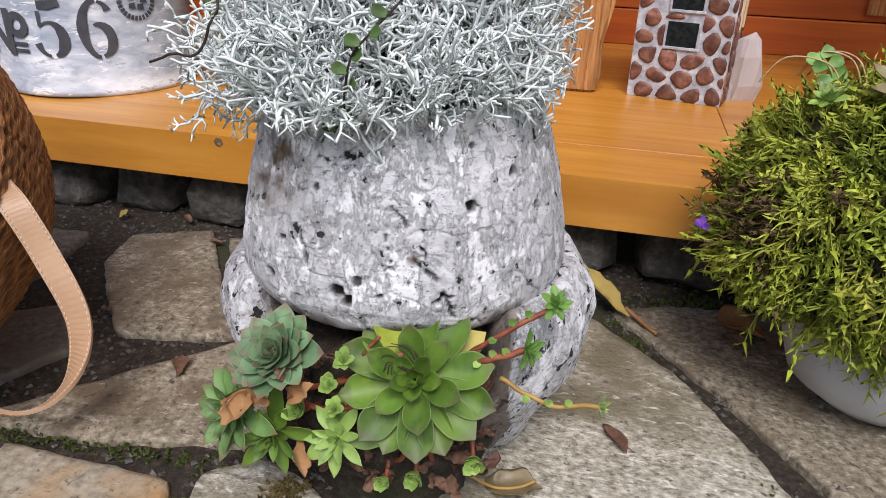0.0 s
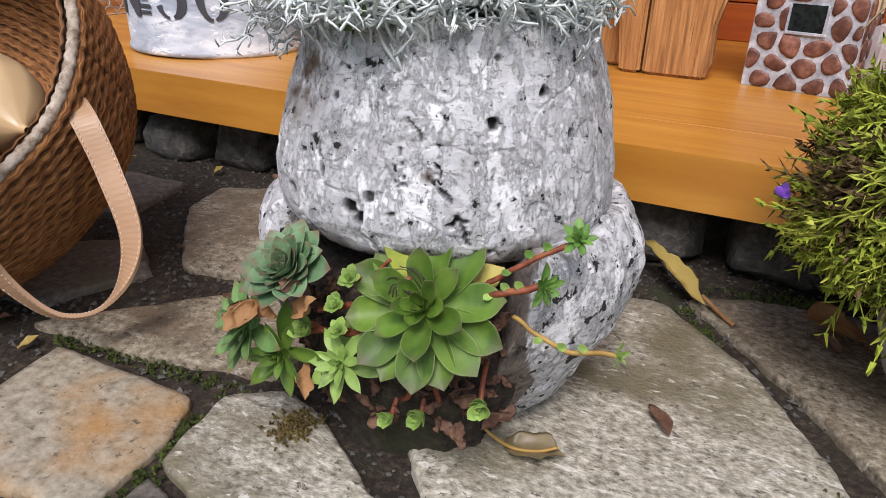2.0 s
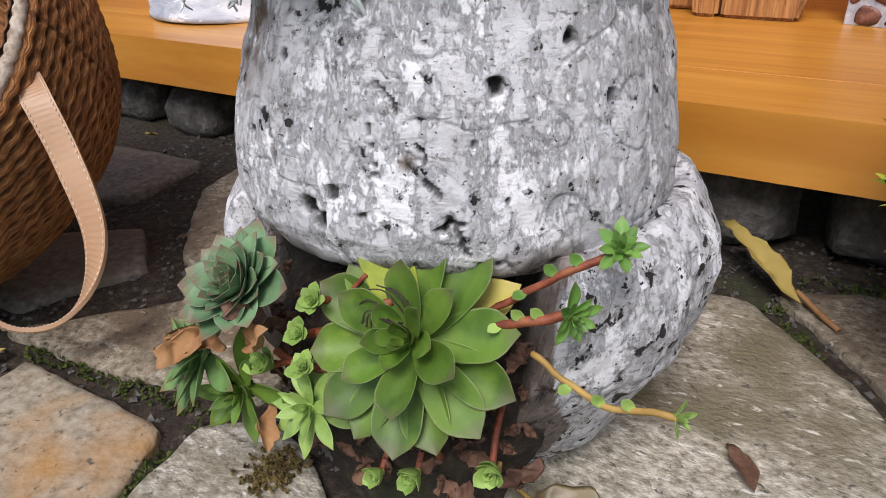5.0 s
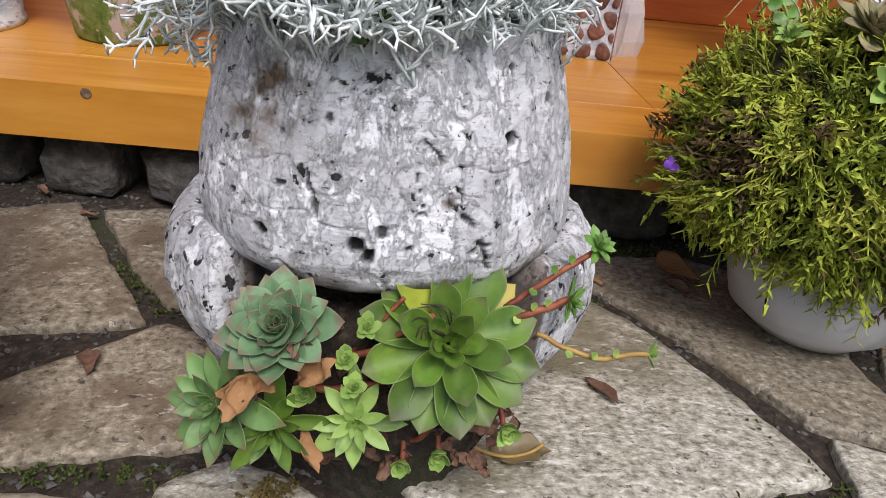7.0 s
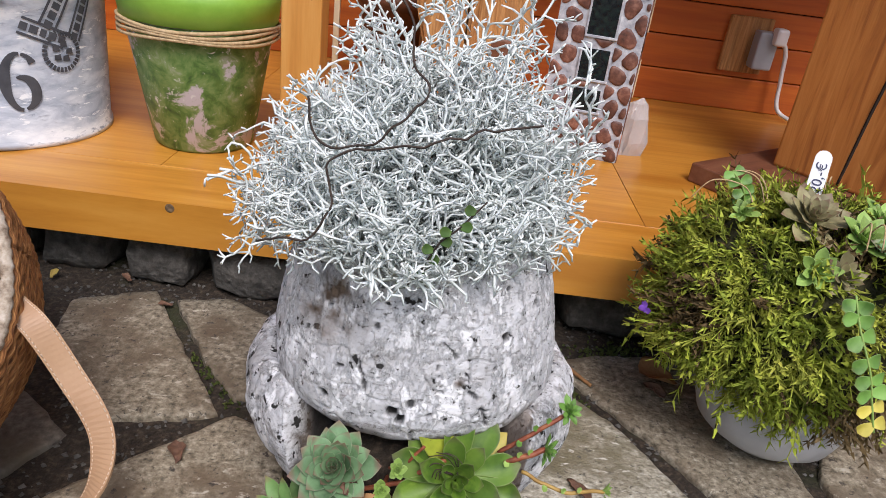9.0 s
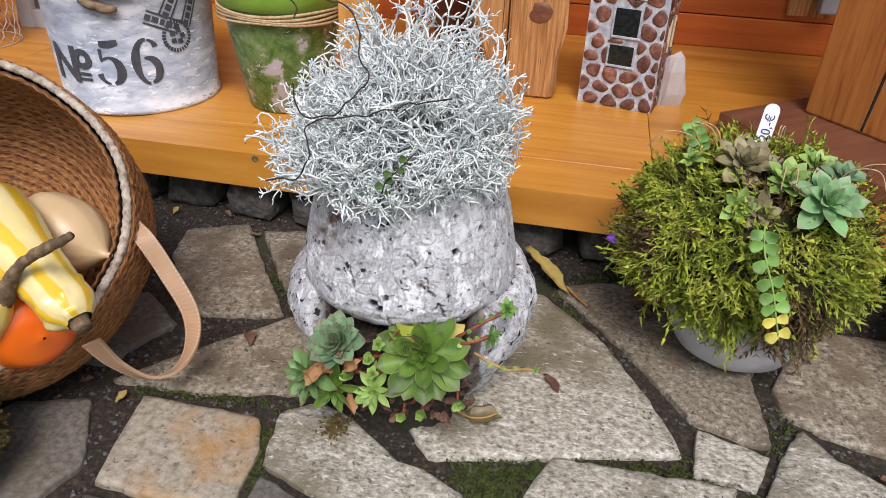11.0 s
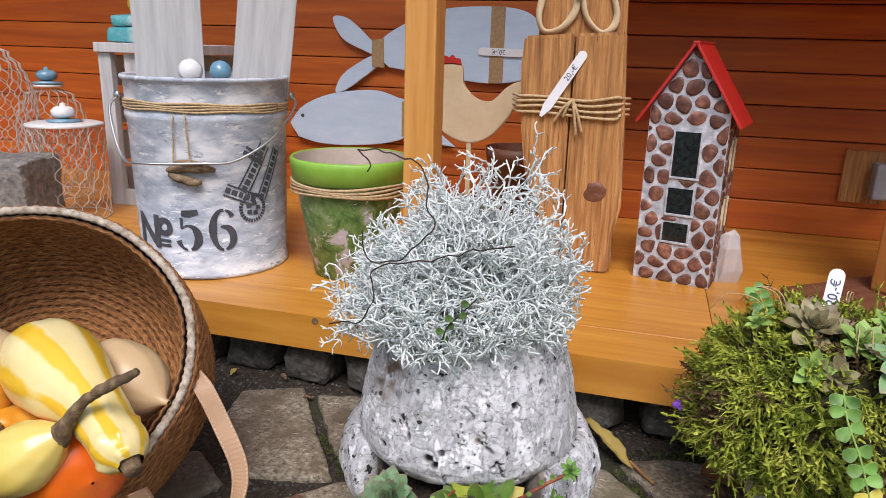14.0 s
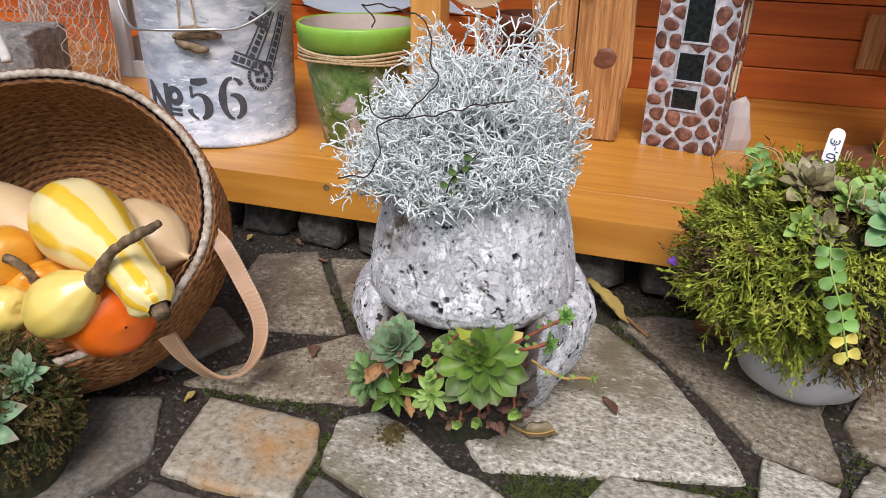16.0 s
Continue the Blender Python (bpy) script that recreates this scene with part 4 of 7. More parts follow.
h1 = plant("large green houseleek rosette with two yellowed leaves in the planter pocket")
RAD = 0.0575
big = put("rosette", mesh_of("heart", *lathe([(0.001, -0.006), (0.012, 0), (0.001, 0.008)], 8), "house_green"), h1, frame_to((0.53, 0.382, 0.148), (0.1, -0.76, 0.62)), "glossy green rosette")
rng = random.Random(1)
kinds = [leaf_mesh(RAD, RAD * w, RAD * 0.085, "house_green", c, 0.06, 14, 8, cup=q, twist=t) for w, c, q, t in ((0.52, 0.1, 0.2, 0.1), (0.47, 0.14, 0.26, -0.15), (0.5, 0.05, 0.16, 0.2), (0.53, 0.16, 0.3, -0.05))]
odd = {0: leaf_mesh(RAD, RAD * 0.47, RAD * 0.08, "lime_leaf", 0.1, 0.1, 14, 8), 3: leaf_mesh(RAD, RAD * 0.42, RAD * 0.07, "yellow_leaf", 0.04, 0.15, 14, 8)}
outer = [(27, 1.12, 12), (0, 1.04, 10), (-33, 1.04, 6), (-50, 1.02, -8), (-76, 0.96, 4), (-104, 1.0, -4), (-129, 0.98, 2), (-152, 0.92, -8), (-174, 0.95, 0), (163, 0.92, -6), (142, 0.95, 3), (108, 0.9, -4), (70, 0.96, 4), (50, 0.9, 0)]
leaves = [(a, s, l, odd.get(k) or kinds[k % 4]) for k, (a, s, l) in enumerate(outer)]
for cnt, s, lift, turn in ((6, 0.68, 28, 14), (5, 0.46, 46, 40), (4, 0.32, 60, 10), (3, 0.22, 70, 30)):
    leaves += [(turn + 360 * k / cnt + rng.uniform(-9, 9), s * rng.uniform(0.9, 1.08), lift + rng.uniform(-7, 7), rng.choice(kinds)) for k in range(cnt)]
for k, (a, s, lift, me) in enumerate(leaves):
    put("leaf", me, big, pose(0, 0, 0.006 * (1 - s)) @ Matrix.Rotation(radians(a), 4, "Z") @ Matrix.Rotation(radians(lift), 4, "X") @ Matrix.Translation((0, 0.004, 0)) @ Matrix.Scale(s, 4))
for k in range(9):
    a = rng.uniform(0, 6.28)
    pipe("dead_root", smooth_line([(0.004 * math.cos(a), 0.008 + 0.004 * math.sin(a), 0.012), (-0.008 + 0.012 * math.cos(a), 0.014 + 0.008 * math.sin(a), 0.022), (-0.014 + 0.016 * math.cos(a + 0.5), 0.013 + 0.012 * math.sin(a + 0.5), 0.019)], 5), 0.0005, "dry_twig", big, 4)
h2 = plant("blue-green houseleek rosette with reddish leaf tips in the planter pocket")
rosette(h2, "rosette", (0.424, 0.366, 0.16), (-0.06, -0.68, 0.73), 0.038, 58, "blue_green", 2, 0.8, 0.58, point=0.3, shrink=0.62)
h3 = plant("spread blue-green houseleek with drooping narrow leaves at the planter's edge")
rosette(h3, "rosette", (0.389, 0.356, 0.107), (-0.35, -0.78, 0.45), 0.043, 32, "sea_green", 3, 0.95, 0.4, point=0.45)
rosette(h3, "side_rosette", (0.42, 0.358, 0.092), (0.05, -0.85, 0.1), 0.042, 20, "house_green", 33, 0.92, 0.34, point=0.5)
h4 = plant("small pale green houseleek with narrow leaves in the planter pocket")
rosette(h4, "rosette", (0.474, 0.359, 0.098), (0.0, -0.85, 0.42), 0.034, 22, "light_green", 4, 1.06, 0.38, point=0.45)
for k, (c, r, nrm) in enumerate((((0.578, 0.384, 0.079), 0.0145, (0.2, -0.85, 0.1)), ((0.533, 0.376, 0.06), 0.0155, (0, -0.9, 0.1)), ((0.508, 0.374, 0.05), 0.0135, (-0.1, -0.9, 0.1)), ((0.442, 0.361, 0.114), 0.015, (-0.2, -0.7, 0.6)),
                                 ((0.478, 0.366, 0.166), 0.011, (0.1, -0.7, 0.7)), ((0.466, 0.364, 0.142), 0.01, (0.1, -0.7, 0.7)), ((0.472, 0.358, 0.124), 0.011, (0, -0.6, 0.8)))):
    hb = plant("young closed houseleek offset on a short runner")
    rosette(hb, "rosette", c, nrm, r, 20, "light_green", 10 + k, 0.36 if k < 4 else 0.6, 0.74, point=0.2, thick=0.14)
    pipe("runner", smooth_line([c, (c[0] * 0.95 + 0.025, c[1] + 0.012, c[2] + (0.012 if k < 3 else -0.004)), (c[0] * 0.9 + 0.05, c[1] + 0.03, c[2] + (0.022 if k < 3 else -0.012))], 6), 0.0021, "red_stem", hb, 7)
for k, (c, r, root, nrm, op) in enumerate((((0.627, 0.418, 0.211), 0.0145, (0.568, 0.402, 0.168), (0.3, -0.6, 0.7), 0.85), ((0.61, 0.402, 0.178), 0.016, (0.562, 0.395, 0.158), (0.85, -0.5, 0.1), 0.8),
                                           ((0.668, 0.39, 0.148), 0.011, (0.592, 0.4, 0.15), (0.9, -0.3, 0.1), 0.6))):
    hb = plant("small green houseleek offset on a reddish-brown runner stem")
    rosette(hb, "rosette", c, nrm, r, 22 if k < 2 else 9, "offset_green" if k < 2 else "light_green", 20 + k, op, 0.46, point=0.4)
    mid = [(a + b) / 2 + o for a, b, o in zip(c, root, (0, -0.004, 0.003 if k < 2 else -0.008))]
    line = [p + 0.0015 * noise.noise_vector(p * 90) for p in smooth_line([root, mid, c], 8)]
    pipe("runner", line, (0.0021, 0.0027, 0.0018)[k], "red_stem" if k < 2 else "tan_stem", hb, 8)
    for i in (5, 9, 12):
        put("scale_leaf", leaf_mesh(0.009, 0.006, 0.0012, "light_green" if k else "offset_green", 0.2, name="scale_leaf"), hb, frame_to(line[i], (0, -0.8, 0.6)) @ pose(0, 0, 0, 35, 0, (60, -70, 150)[i % 3]))
for k, (a, b, r) in enumerate((((0.44, 0.378, 0.125), (0.52, 0.38, 0.172), 0.0032), ((0.43, 0.376, 0.11), (0.505, 0.372, 0.132), 0.0036), ((0.512, 0.385, 0.06), (0.53, 0.38, 0.1), 0.003),
                               ((0.47, 0.385, 0.15), (0.5, 0.385, 0.18), 0.002), ((0.545, 0.385, 0.07), (0.545, 0.38, 0.11), 0.003), ((0.58, 0.392, 0.12), (0.555, 0.385, 0.125), 0.003))):
    c = [(p + q) / 2 + o for p, q, o in zip(a, b, (0, -0.004, -0.006))]
    pipe("runner", [p + 0.0022 * noise.noise_vector(p * 80) for p in smooth_line([a, c, b], 9)], r * 0.75, "red_stem", h1, 7)
rng = random.Random(8)
for k in range(56):
    p = Vector((rng.uniform(0.42, 0.6), 0.0, rng.uniform(0.045, 0.15)))
    p.y = 0.448 - 0.068 * math.sqrt(max(0.12, 1 - ((p.x - 0.487) / 0.108) ** 2)) * (1.0 if p.z < 0.1 else 1 - 6 * (p.z - 0.1)) - 0.005
    s = rng.uniform(0.009, 0.024)
    lf = put("dry_leaf", leaf_mesh(s, s * 0.5, 0.001, "brown_leaf", rng.uniform(-0.9, 1.1), name="dry_leaf", cup=0.5, crumple=0.45), None,
             frame_to(p, (rng.uniform(-0.6, 0.6), -0.8, rng.uniform(0, 0.8))) @ pose(0, 0, 0, rng.uniform(-30, 30), 0, rng.uniform(0, 360)))
    tagged(lf, "shrivelled dark brown leaf among the houseleeks", "dry leaf", "dry leaves")
for k, (p, s) in enumerate((((0.424, 0.345, 0.134), 0.03), ((0.437, 0.35, 0.137), 0.028), ((0.412, 0.343, 0.137), 0.028), ((0.448, 0.356, 0.15), 0.022), ((0.44, 0.358, 0.085), 0.024))):
    lf = put("dry_leaf", leaf_mesh(s, s * 0.55, 0.0012, "dry_leaf" if k != 3 else "brown_leaf", 0.5, name="dry_leaf", cup=0.45, twist=0.5, crumple=0.3), None, frame_to(p, (-0.2 + 0.2 * k, -0.8, 0.5)) @ pose(0, 0, 0, 8, 15, (110, -70, 130, 60, 170)[k]))
    tagged(lf, "curled tan dry leaf hanging on the houseleeks", "dry leaf", "dry leaves")
vine = thing("creeping_vine", "thin dark stem with small round green leaves", "trailing plant")
vl = smooth_line([(0.466, 0.392, 0.334), (0.476, 0.385, 0.351), (0.481, 0.375, 0.367), (0.49, 0.365, 0.391), (0.503, 0.362, 0.406), (0.52, 0.37, 0.425)], 5)
pipe("stem", vl, 0.0008, "dry_twig", vine, 5)
for i, s in ((1, 1), (4, -1), (6, 1), (11, -1), (13, 1), (15, -1), (18, 1), (20, -1), (23, 1)):
    put("leaf", leaf_mesh(0.01, 0.008, 0.0006, "vine_leaf", 0.1, 0.0), vine, frame_to(vl[i], (0.1 * s, -0.8, 0.4)) @ pose(0, 0, 0, 20, 0, 80 * s))

# ---- moss dome on a pale boulder bowl ----


def moss_field(name, parent, points, size, seed, sides=3, material="moss_tip"):
    """Feathery moss sprigs: (place, direction) pairs, each a bent stalk with side needles."""
    rng = random.Random(seed)
    V, Fc, old = [], [], []
    for p, d in points:
        L = size * rng.uniform(0.6, 1.25)
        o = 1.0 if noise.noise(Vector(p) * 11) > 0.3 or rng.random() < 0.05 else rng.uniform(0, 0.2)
        d = Vector(d).normalized()
        side = d.cross(Vector([rng.gauss(0, 1) for _ in range(3)])).normalized()
        q, dd = Vector(p), d
        steps = 5
        for i in range(steps):
            dd = (dd + side * 0.16 + Vector((0, 0, -0.1))).normalized()
            q2 = q + dd * L / steps
            b = len(V)
            tube([q, q2], [0.0016 * (1 - 0.13 * i), 0.0013 * (1 - 0.13 * i)], 3, V, Fc, False)
            for s in (-1, 1):
                if i == 0:
                    continue
                e = (dd * 0.7 + s * side.cross(dd) * 0.75 + 0.35 * Vector([rng.gauss(0, 0.5) for _ in range(3)])).normalized()
                w = e.cross(dd).normalized() * 0.0025
                ln = L * 0.3 * (1.15 - 0.13 * i)
                c = len(V)
                V.extend([q2 - w, q2 + w, q2 + e * ln + w * 0.3, q2 + e * ln * 0.6 + side * 0.0016])
                Fc.extend([(c, c + 1, c + 2), (c, c + 3, c + 2), (c + 1, c + 3, c + 2)])
            # brown patches, and browner towards the foot of each sprig
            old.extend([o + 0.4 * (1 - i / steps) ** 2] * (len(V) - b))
            q = q2
    ob = put(name, mesh_of(name, V, Fc, material, attrs={"old": old}), parent)
    ob["kind"] = "stuff"
    return ob


def dome(n, centre, rx, ry, top, low, seed, facing=None):
    """Places and directions over a lumpy dome."""
    rng = random.Random(seed)
    out = []
    while len(out) < n:
        a, el = rng.uniform(0, 2 * math.pi), math.asin(rng.uniform(-0.75, 1))
        d = Vector((math.cos(a) * math.cos(el), math.sin(a) * math.cos(el), math.sin(el)))
        if facing and d.dot(Vector(facing)) < -0.35:
            continue
        lump = 1 + 0.16 * noise.noise(d * 2.6 + Vector((seed, 0, 0)))
        h = top if d.z > 0 else low
        p = Vector(centre) + Vector((d.x * rx, d.y * ry, d.z * h)) * lump * rng.uniform(0.9, 1.0)
        out.append((p, d + Vector((0, 0, -0.15)) + 0.5 * Vector([rng.gauss(0, 0.6) for _ in range(3)])))
    return out


boulder = thing("boulder_bowl", "smooth pale grey boulder bowl under the moss", "stone bowl")
V, Fc = lathe([(0.001, 0.0), (0.55, 0.004), (0.85, 0.03), (1.0, 0.075), (0.95, 0.11), (0.7, 0.125), (0.001, 0.12)], 48, False, None)
V = [Vector((p.x * 0.106, p.y * 0.105, p.z)) * (1 + 0.05 * noise.noise(Vector((p.x, p.y, p.z * 8)) * 1.3)) for p in V]
put("bowl", mesh_of("bowl", V, Fc, "pebble"), boulder, pose(0.967, 0.69, 0.0))
mossball = thing("moss_mound", "bushy green moss mound planted with houseleeks", "moss")
MC = (0.945, 0.7, 0.205)
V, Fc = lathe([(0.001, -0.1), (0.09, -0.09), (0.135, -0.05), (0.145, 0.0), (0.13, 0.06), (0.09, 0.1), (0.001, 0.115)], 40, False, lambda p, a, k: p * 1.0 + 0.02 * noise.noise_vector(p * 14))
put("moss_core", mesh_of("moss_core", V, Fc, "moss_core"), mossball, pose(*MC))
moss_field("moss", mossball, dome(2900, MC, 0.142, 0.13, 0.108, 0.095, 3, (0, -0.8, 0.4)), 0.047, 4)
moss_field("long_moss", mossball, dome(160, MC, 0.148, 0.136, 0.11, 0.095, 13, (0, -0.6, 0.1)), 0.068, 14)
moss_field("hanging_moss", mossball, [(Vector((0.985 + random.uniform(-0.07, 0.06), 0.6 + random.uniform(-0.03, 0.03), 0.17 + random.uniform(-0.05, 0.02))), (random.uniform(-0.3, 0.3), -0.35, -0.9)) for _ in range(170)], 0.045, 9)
for k, (c, nrm, r, cnt, mt, op) in enumerate((((0.905, 0.66, 0.325), (0.0, -0.45, 0.9), 0.044, 30, "purple_leaf", 0.85), ((1.0, 0.6, 0.31), (0.1, -0.6, 0.8), 0.046, 26, "mint_leaf", 0.95),
                                             ((0.955, 0.63, 0.32), (0, -0.5, 0.85), 0.034, 24, "light_green", 0.75), ((0.9, 0.6, 0.29), (-0.2, -0.8, 0.5), 0.026, 18, "light_green", 0.7),
                                             ((0.925, 0.595, 0.29), (0, -0.8, 0.5), 0.026, 18, "purple_leaf", 0.7), ((0.845, 0.69, 0.312), (-0.3, -0.4, 0.8), 0.02, 18, "light_green", 0.75),
                                             ((1.03, 0.66, 0.32), (0.2, -0.4, 0.9), 0.034, 20, "blue_green", 0.95), ((1.0, 0.68, 0.325), (0.2, -0.4, 0.9), 0.03, 20, "light_green", 0.8))):
    hb = thing("houseleek", {"purple_leaf": "brownish purple houseleek rosette on the moss mound", "mint_leaf": "open mint-green houseleek with pinkish lower leaves on the moss mound",
                             "light_green": "light green closed houseleek rosette on the moss mound", "blue_green": "blue-grey houseleek rosette on the moss mound"}[mt], "succulent", "houseleeks on the moss")
    rosette(hb, "rosette", (c[0], c[1] - 0.008, c[2] + 0.012), nrm, r * 1.1, cnt, mt, 50 + k, op, 0.5)


def creeper(pts, pairs, r, label, last_yellow=0):
    th = thing("creeping_jenny", label, "trailing plant")
    line = smooth_line(pts, 12)
    pipe("stem", line, 0.0013, "light_green", th, 5)
    lm, ly = leaf_mesh(2 * r, 1.9 * r, 0.0009, "offset_green", 0.06, 0.0), leaf_mesh(1.9 * r, 1.7 * r, 0.0009, "yellow_leaf", 0.06, 0.0)
    for k in range(pairs):
        i = int((k + 0.5) / pairs * (len(line) - 1))
        p, d = line[i], (line[min(i + 1, len(line) - 1)] - line[max(0, i - 1)]).normalized()
        out = Vector((0.05, -0.9, 0.35))
        for s in (-1, 1):
            side = (d.cross(out) * s + d * 0.25).normalized()
            m = frame_to(p, out, side)
            put("leaf", ly if k >= pairs - last_yellow else lm, th, m @ pose(0, 0, 0, random.uniform(-25, 10), random.uniform(-15, 15), random.uniform(-15, 15)))
    return th


creeper([(0.925, 0.552, 0.3), (0.928, 0.53, 0.275), (0.945, 0.512, 0.235), (0.955, 0.505, 0.205), (0.967, 0.498, 0.17)], 8, 0.0088, "trailing creeping jenny with round green leaves over the moss", 2)
creeper([(0.86, 0.72, 0.32), (0.85, 0.72, 0.345), (0.838, 0.735, 0.36)], 4, 0.007, "short upright creeping jenny sprout on the moss")
for k in range(9):
    a = random.uniform(0, 6.28)
    p = Vector((0.95 + 0.09 * math.cos(a), 0.68 + 0.05 * math.sin(a), 0.32))
    tagged(pipe("grass_stalk", smooth_line([p, p + Vector((0.02 * math.cos(a), 0.02 * math.sin(a), 0.035)), p + Vector((0.06 * math.cos(a), 0.03 * math.sin(a), 0.04)), p + Vector((0.08 * math.cos(a), 0.04 * math.sin(a), 0.015))], 6), 0.0009, "twine", None, 4),
           "thin dry tan grass stalk on the moss mound", "grass", "grass stalks")
vio = thing("violet_flower", "small purple flower at the edge of the moss", "flower")
for k in range(4):
    put("petal", leaf_mesh(0.012, 0.008, 0.0008, "violet", 0.3, name="petal"), vio, pose(0.753, 0.661, 0.19) @ pose(0, 0, 0, 60, 20 * k, 95 * k))
pipe("stalk", smooth_line([(0.753, 0.661, 0.19), (0.775, 0.664, 0.187), (0.81, 0.67, 0.19)], 5), 0.0009, "light_green", vio, 4)


def plant_label(base, up, facing, width, height, text, label):
    th = thing("plant_label", label, "plant label")
    z = Vector(facing).normalized()
    y = (Vector(up) - z * Vector(up).dot(z)).normalized()
    x = y.cross(z)
    m = Matrix(((x.x, y.x, z.x, base[0]), (x.y, y.y, z.y, base[1]), (x.z, y.z, z.z, base[2]), (0, 0, 0, 1)))
    out = [(-0.15 * width, 0), (0.15 * width, 0), (width / 2, 0.15 * height)] + [(width / 2 * math.cos(a), height - width / 2 + width / 2 * math.sin(a)) for a in np.linspace(0, math.pi, 9)] + [(-width / 2, 0.15 * height)]
    bm = plate(out, 0.0012, 0.0002)
    part("blade", bm, "label_white", th, m=m @ Matrix(((1, 0, 0, 0), (0, 0, 1, 0), (0, 1, 0, -0.0012), (0, 0, 0, 1))))
    me = letters(text, width * 0.85, 0.0, 0.0002)
    me.materials.append(MAT["label_ink"])
    put("price", me, th, m @ pose(0.3 * width, height * 0.68, 0.0006, 0, 0, 90), "handwritten price in dark ink")
    return th


plant_label((0.93, 0.705, 0.3), (0.1, 0.12, 0.9), (-0.1, -0.9, 0.35), 0.0205, 0.105, "20,-€", "white plastic plant label with a handwritten price in the moss")

# ---- basket lying open with gourds ----
BC = Vector((-0.083, 0.345, 0.281))
BN = Vector((math.cos(0.75) * math.sin(0.64), -math.cos(0.75) * math.cos(0.64), math.sin(0.75)))
BR = 0.218
bm4 = frame_to(BC, BN)
basket = thing("basket", "brown coiled seagrass basket with leather handles lying open", "basket")


def coil_profile():
    """Outer wall from the rim down to the base, then the inner wall up again; each coil is a ripple."""
    out = []
    shape = smooth_line([(0.216, 0.0, 0), (0.228, -0.05, 0), (0.236, -0.11, 0), (0.225, -0.17, 0), (0.19, -0.215, 0), (0.13, -0.23, 0), (0.06, -0.234, 0), (0.002, -0.235, 0)], 16)
    acc = 0.0
    for i, p in enumerate(shape):
        if i:
            acc += (p - shape[i - 1]).length
        out.append((p.x, p.y, acc))
    return out


def coil_shell(name, inset, flip, label):
    prof = coil_profile()
    fine = []
    for i in range(len(prof) - 1):
        for k in range(3):
            t = k / 3
            fine.append(tuple(a + (b - a) * t for a, b in zip(prof[i], prof[i + 1])))
    n = 300
    V, arc_len, run, groove = [], [], [], []
    for r, z, s in fine:
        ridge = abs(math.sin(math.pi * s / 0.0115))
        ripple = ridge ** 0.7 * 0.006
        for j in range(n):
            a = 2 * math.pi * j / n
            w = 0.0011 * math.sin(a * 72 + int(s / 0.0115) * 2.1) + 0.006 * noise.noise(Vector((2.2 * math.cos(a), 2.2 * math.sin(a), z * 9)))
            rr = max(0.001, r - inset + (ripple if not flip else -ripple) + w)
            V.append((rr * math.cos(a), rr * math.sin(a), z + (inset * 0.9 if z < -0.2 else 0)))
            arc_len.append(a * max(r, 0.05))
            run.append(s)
            # strength of the painted shade, highest between two coils
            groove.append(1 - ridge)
    m = len(fine)
    Fc = [(k * n + j, k * n + (j + 1) % n, (k + 1) * n + (j + 1) % n, (k + 1) * n + j) for k in range(m - 1) for j in range(n)]
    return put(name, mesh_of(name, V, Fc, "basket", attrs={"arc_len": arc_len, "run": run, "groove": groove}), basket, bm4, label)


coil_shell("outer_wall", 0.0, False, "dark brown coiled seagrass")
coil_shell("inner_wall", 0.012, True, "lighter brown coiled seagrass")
V = []
n, s = 360, 10
for j in range(n):
    a = 2 * math.pi * j / n
    for i in range(s):
        b = 2 * math.pi * i / s
        rr = 0.0058 + 0.0009 * math.sin(a * 110 + b)
        R = BR - 0.005 + rr * math.cos(b) + 0.006 * noise.noise(Vector((2.2 * math.cos(a), 2.2 * math.sin(a), 0)))
        V.append((R * math.cos(a), R * math.sin(a), rr * math.sin(b)))
Fc = [(j * s + i, j * s + (i + 1) % s, ((j + 1) % n) * s + (i + 1) % s, ((j + 1) % n) * s + i) for j in range(n) for i in range(s)]
put("rim", mesh_of("rim", V, Fc, "rim_thread"), basket, bm4, "rim wrapped in cream thread")


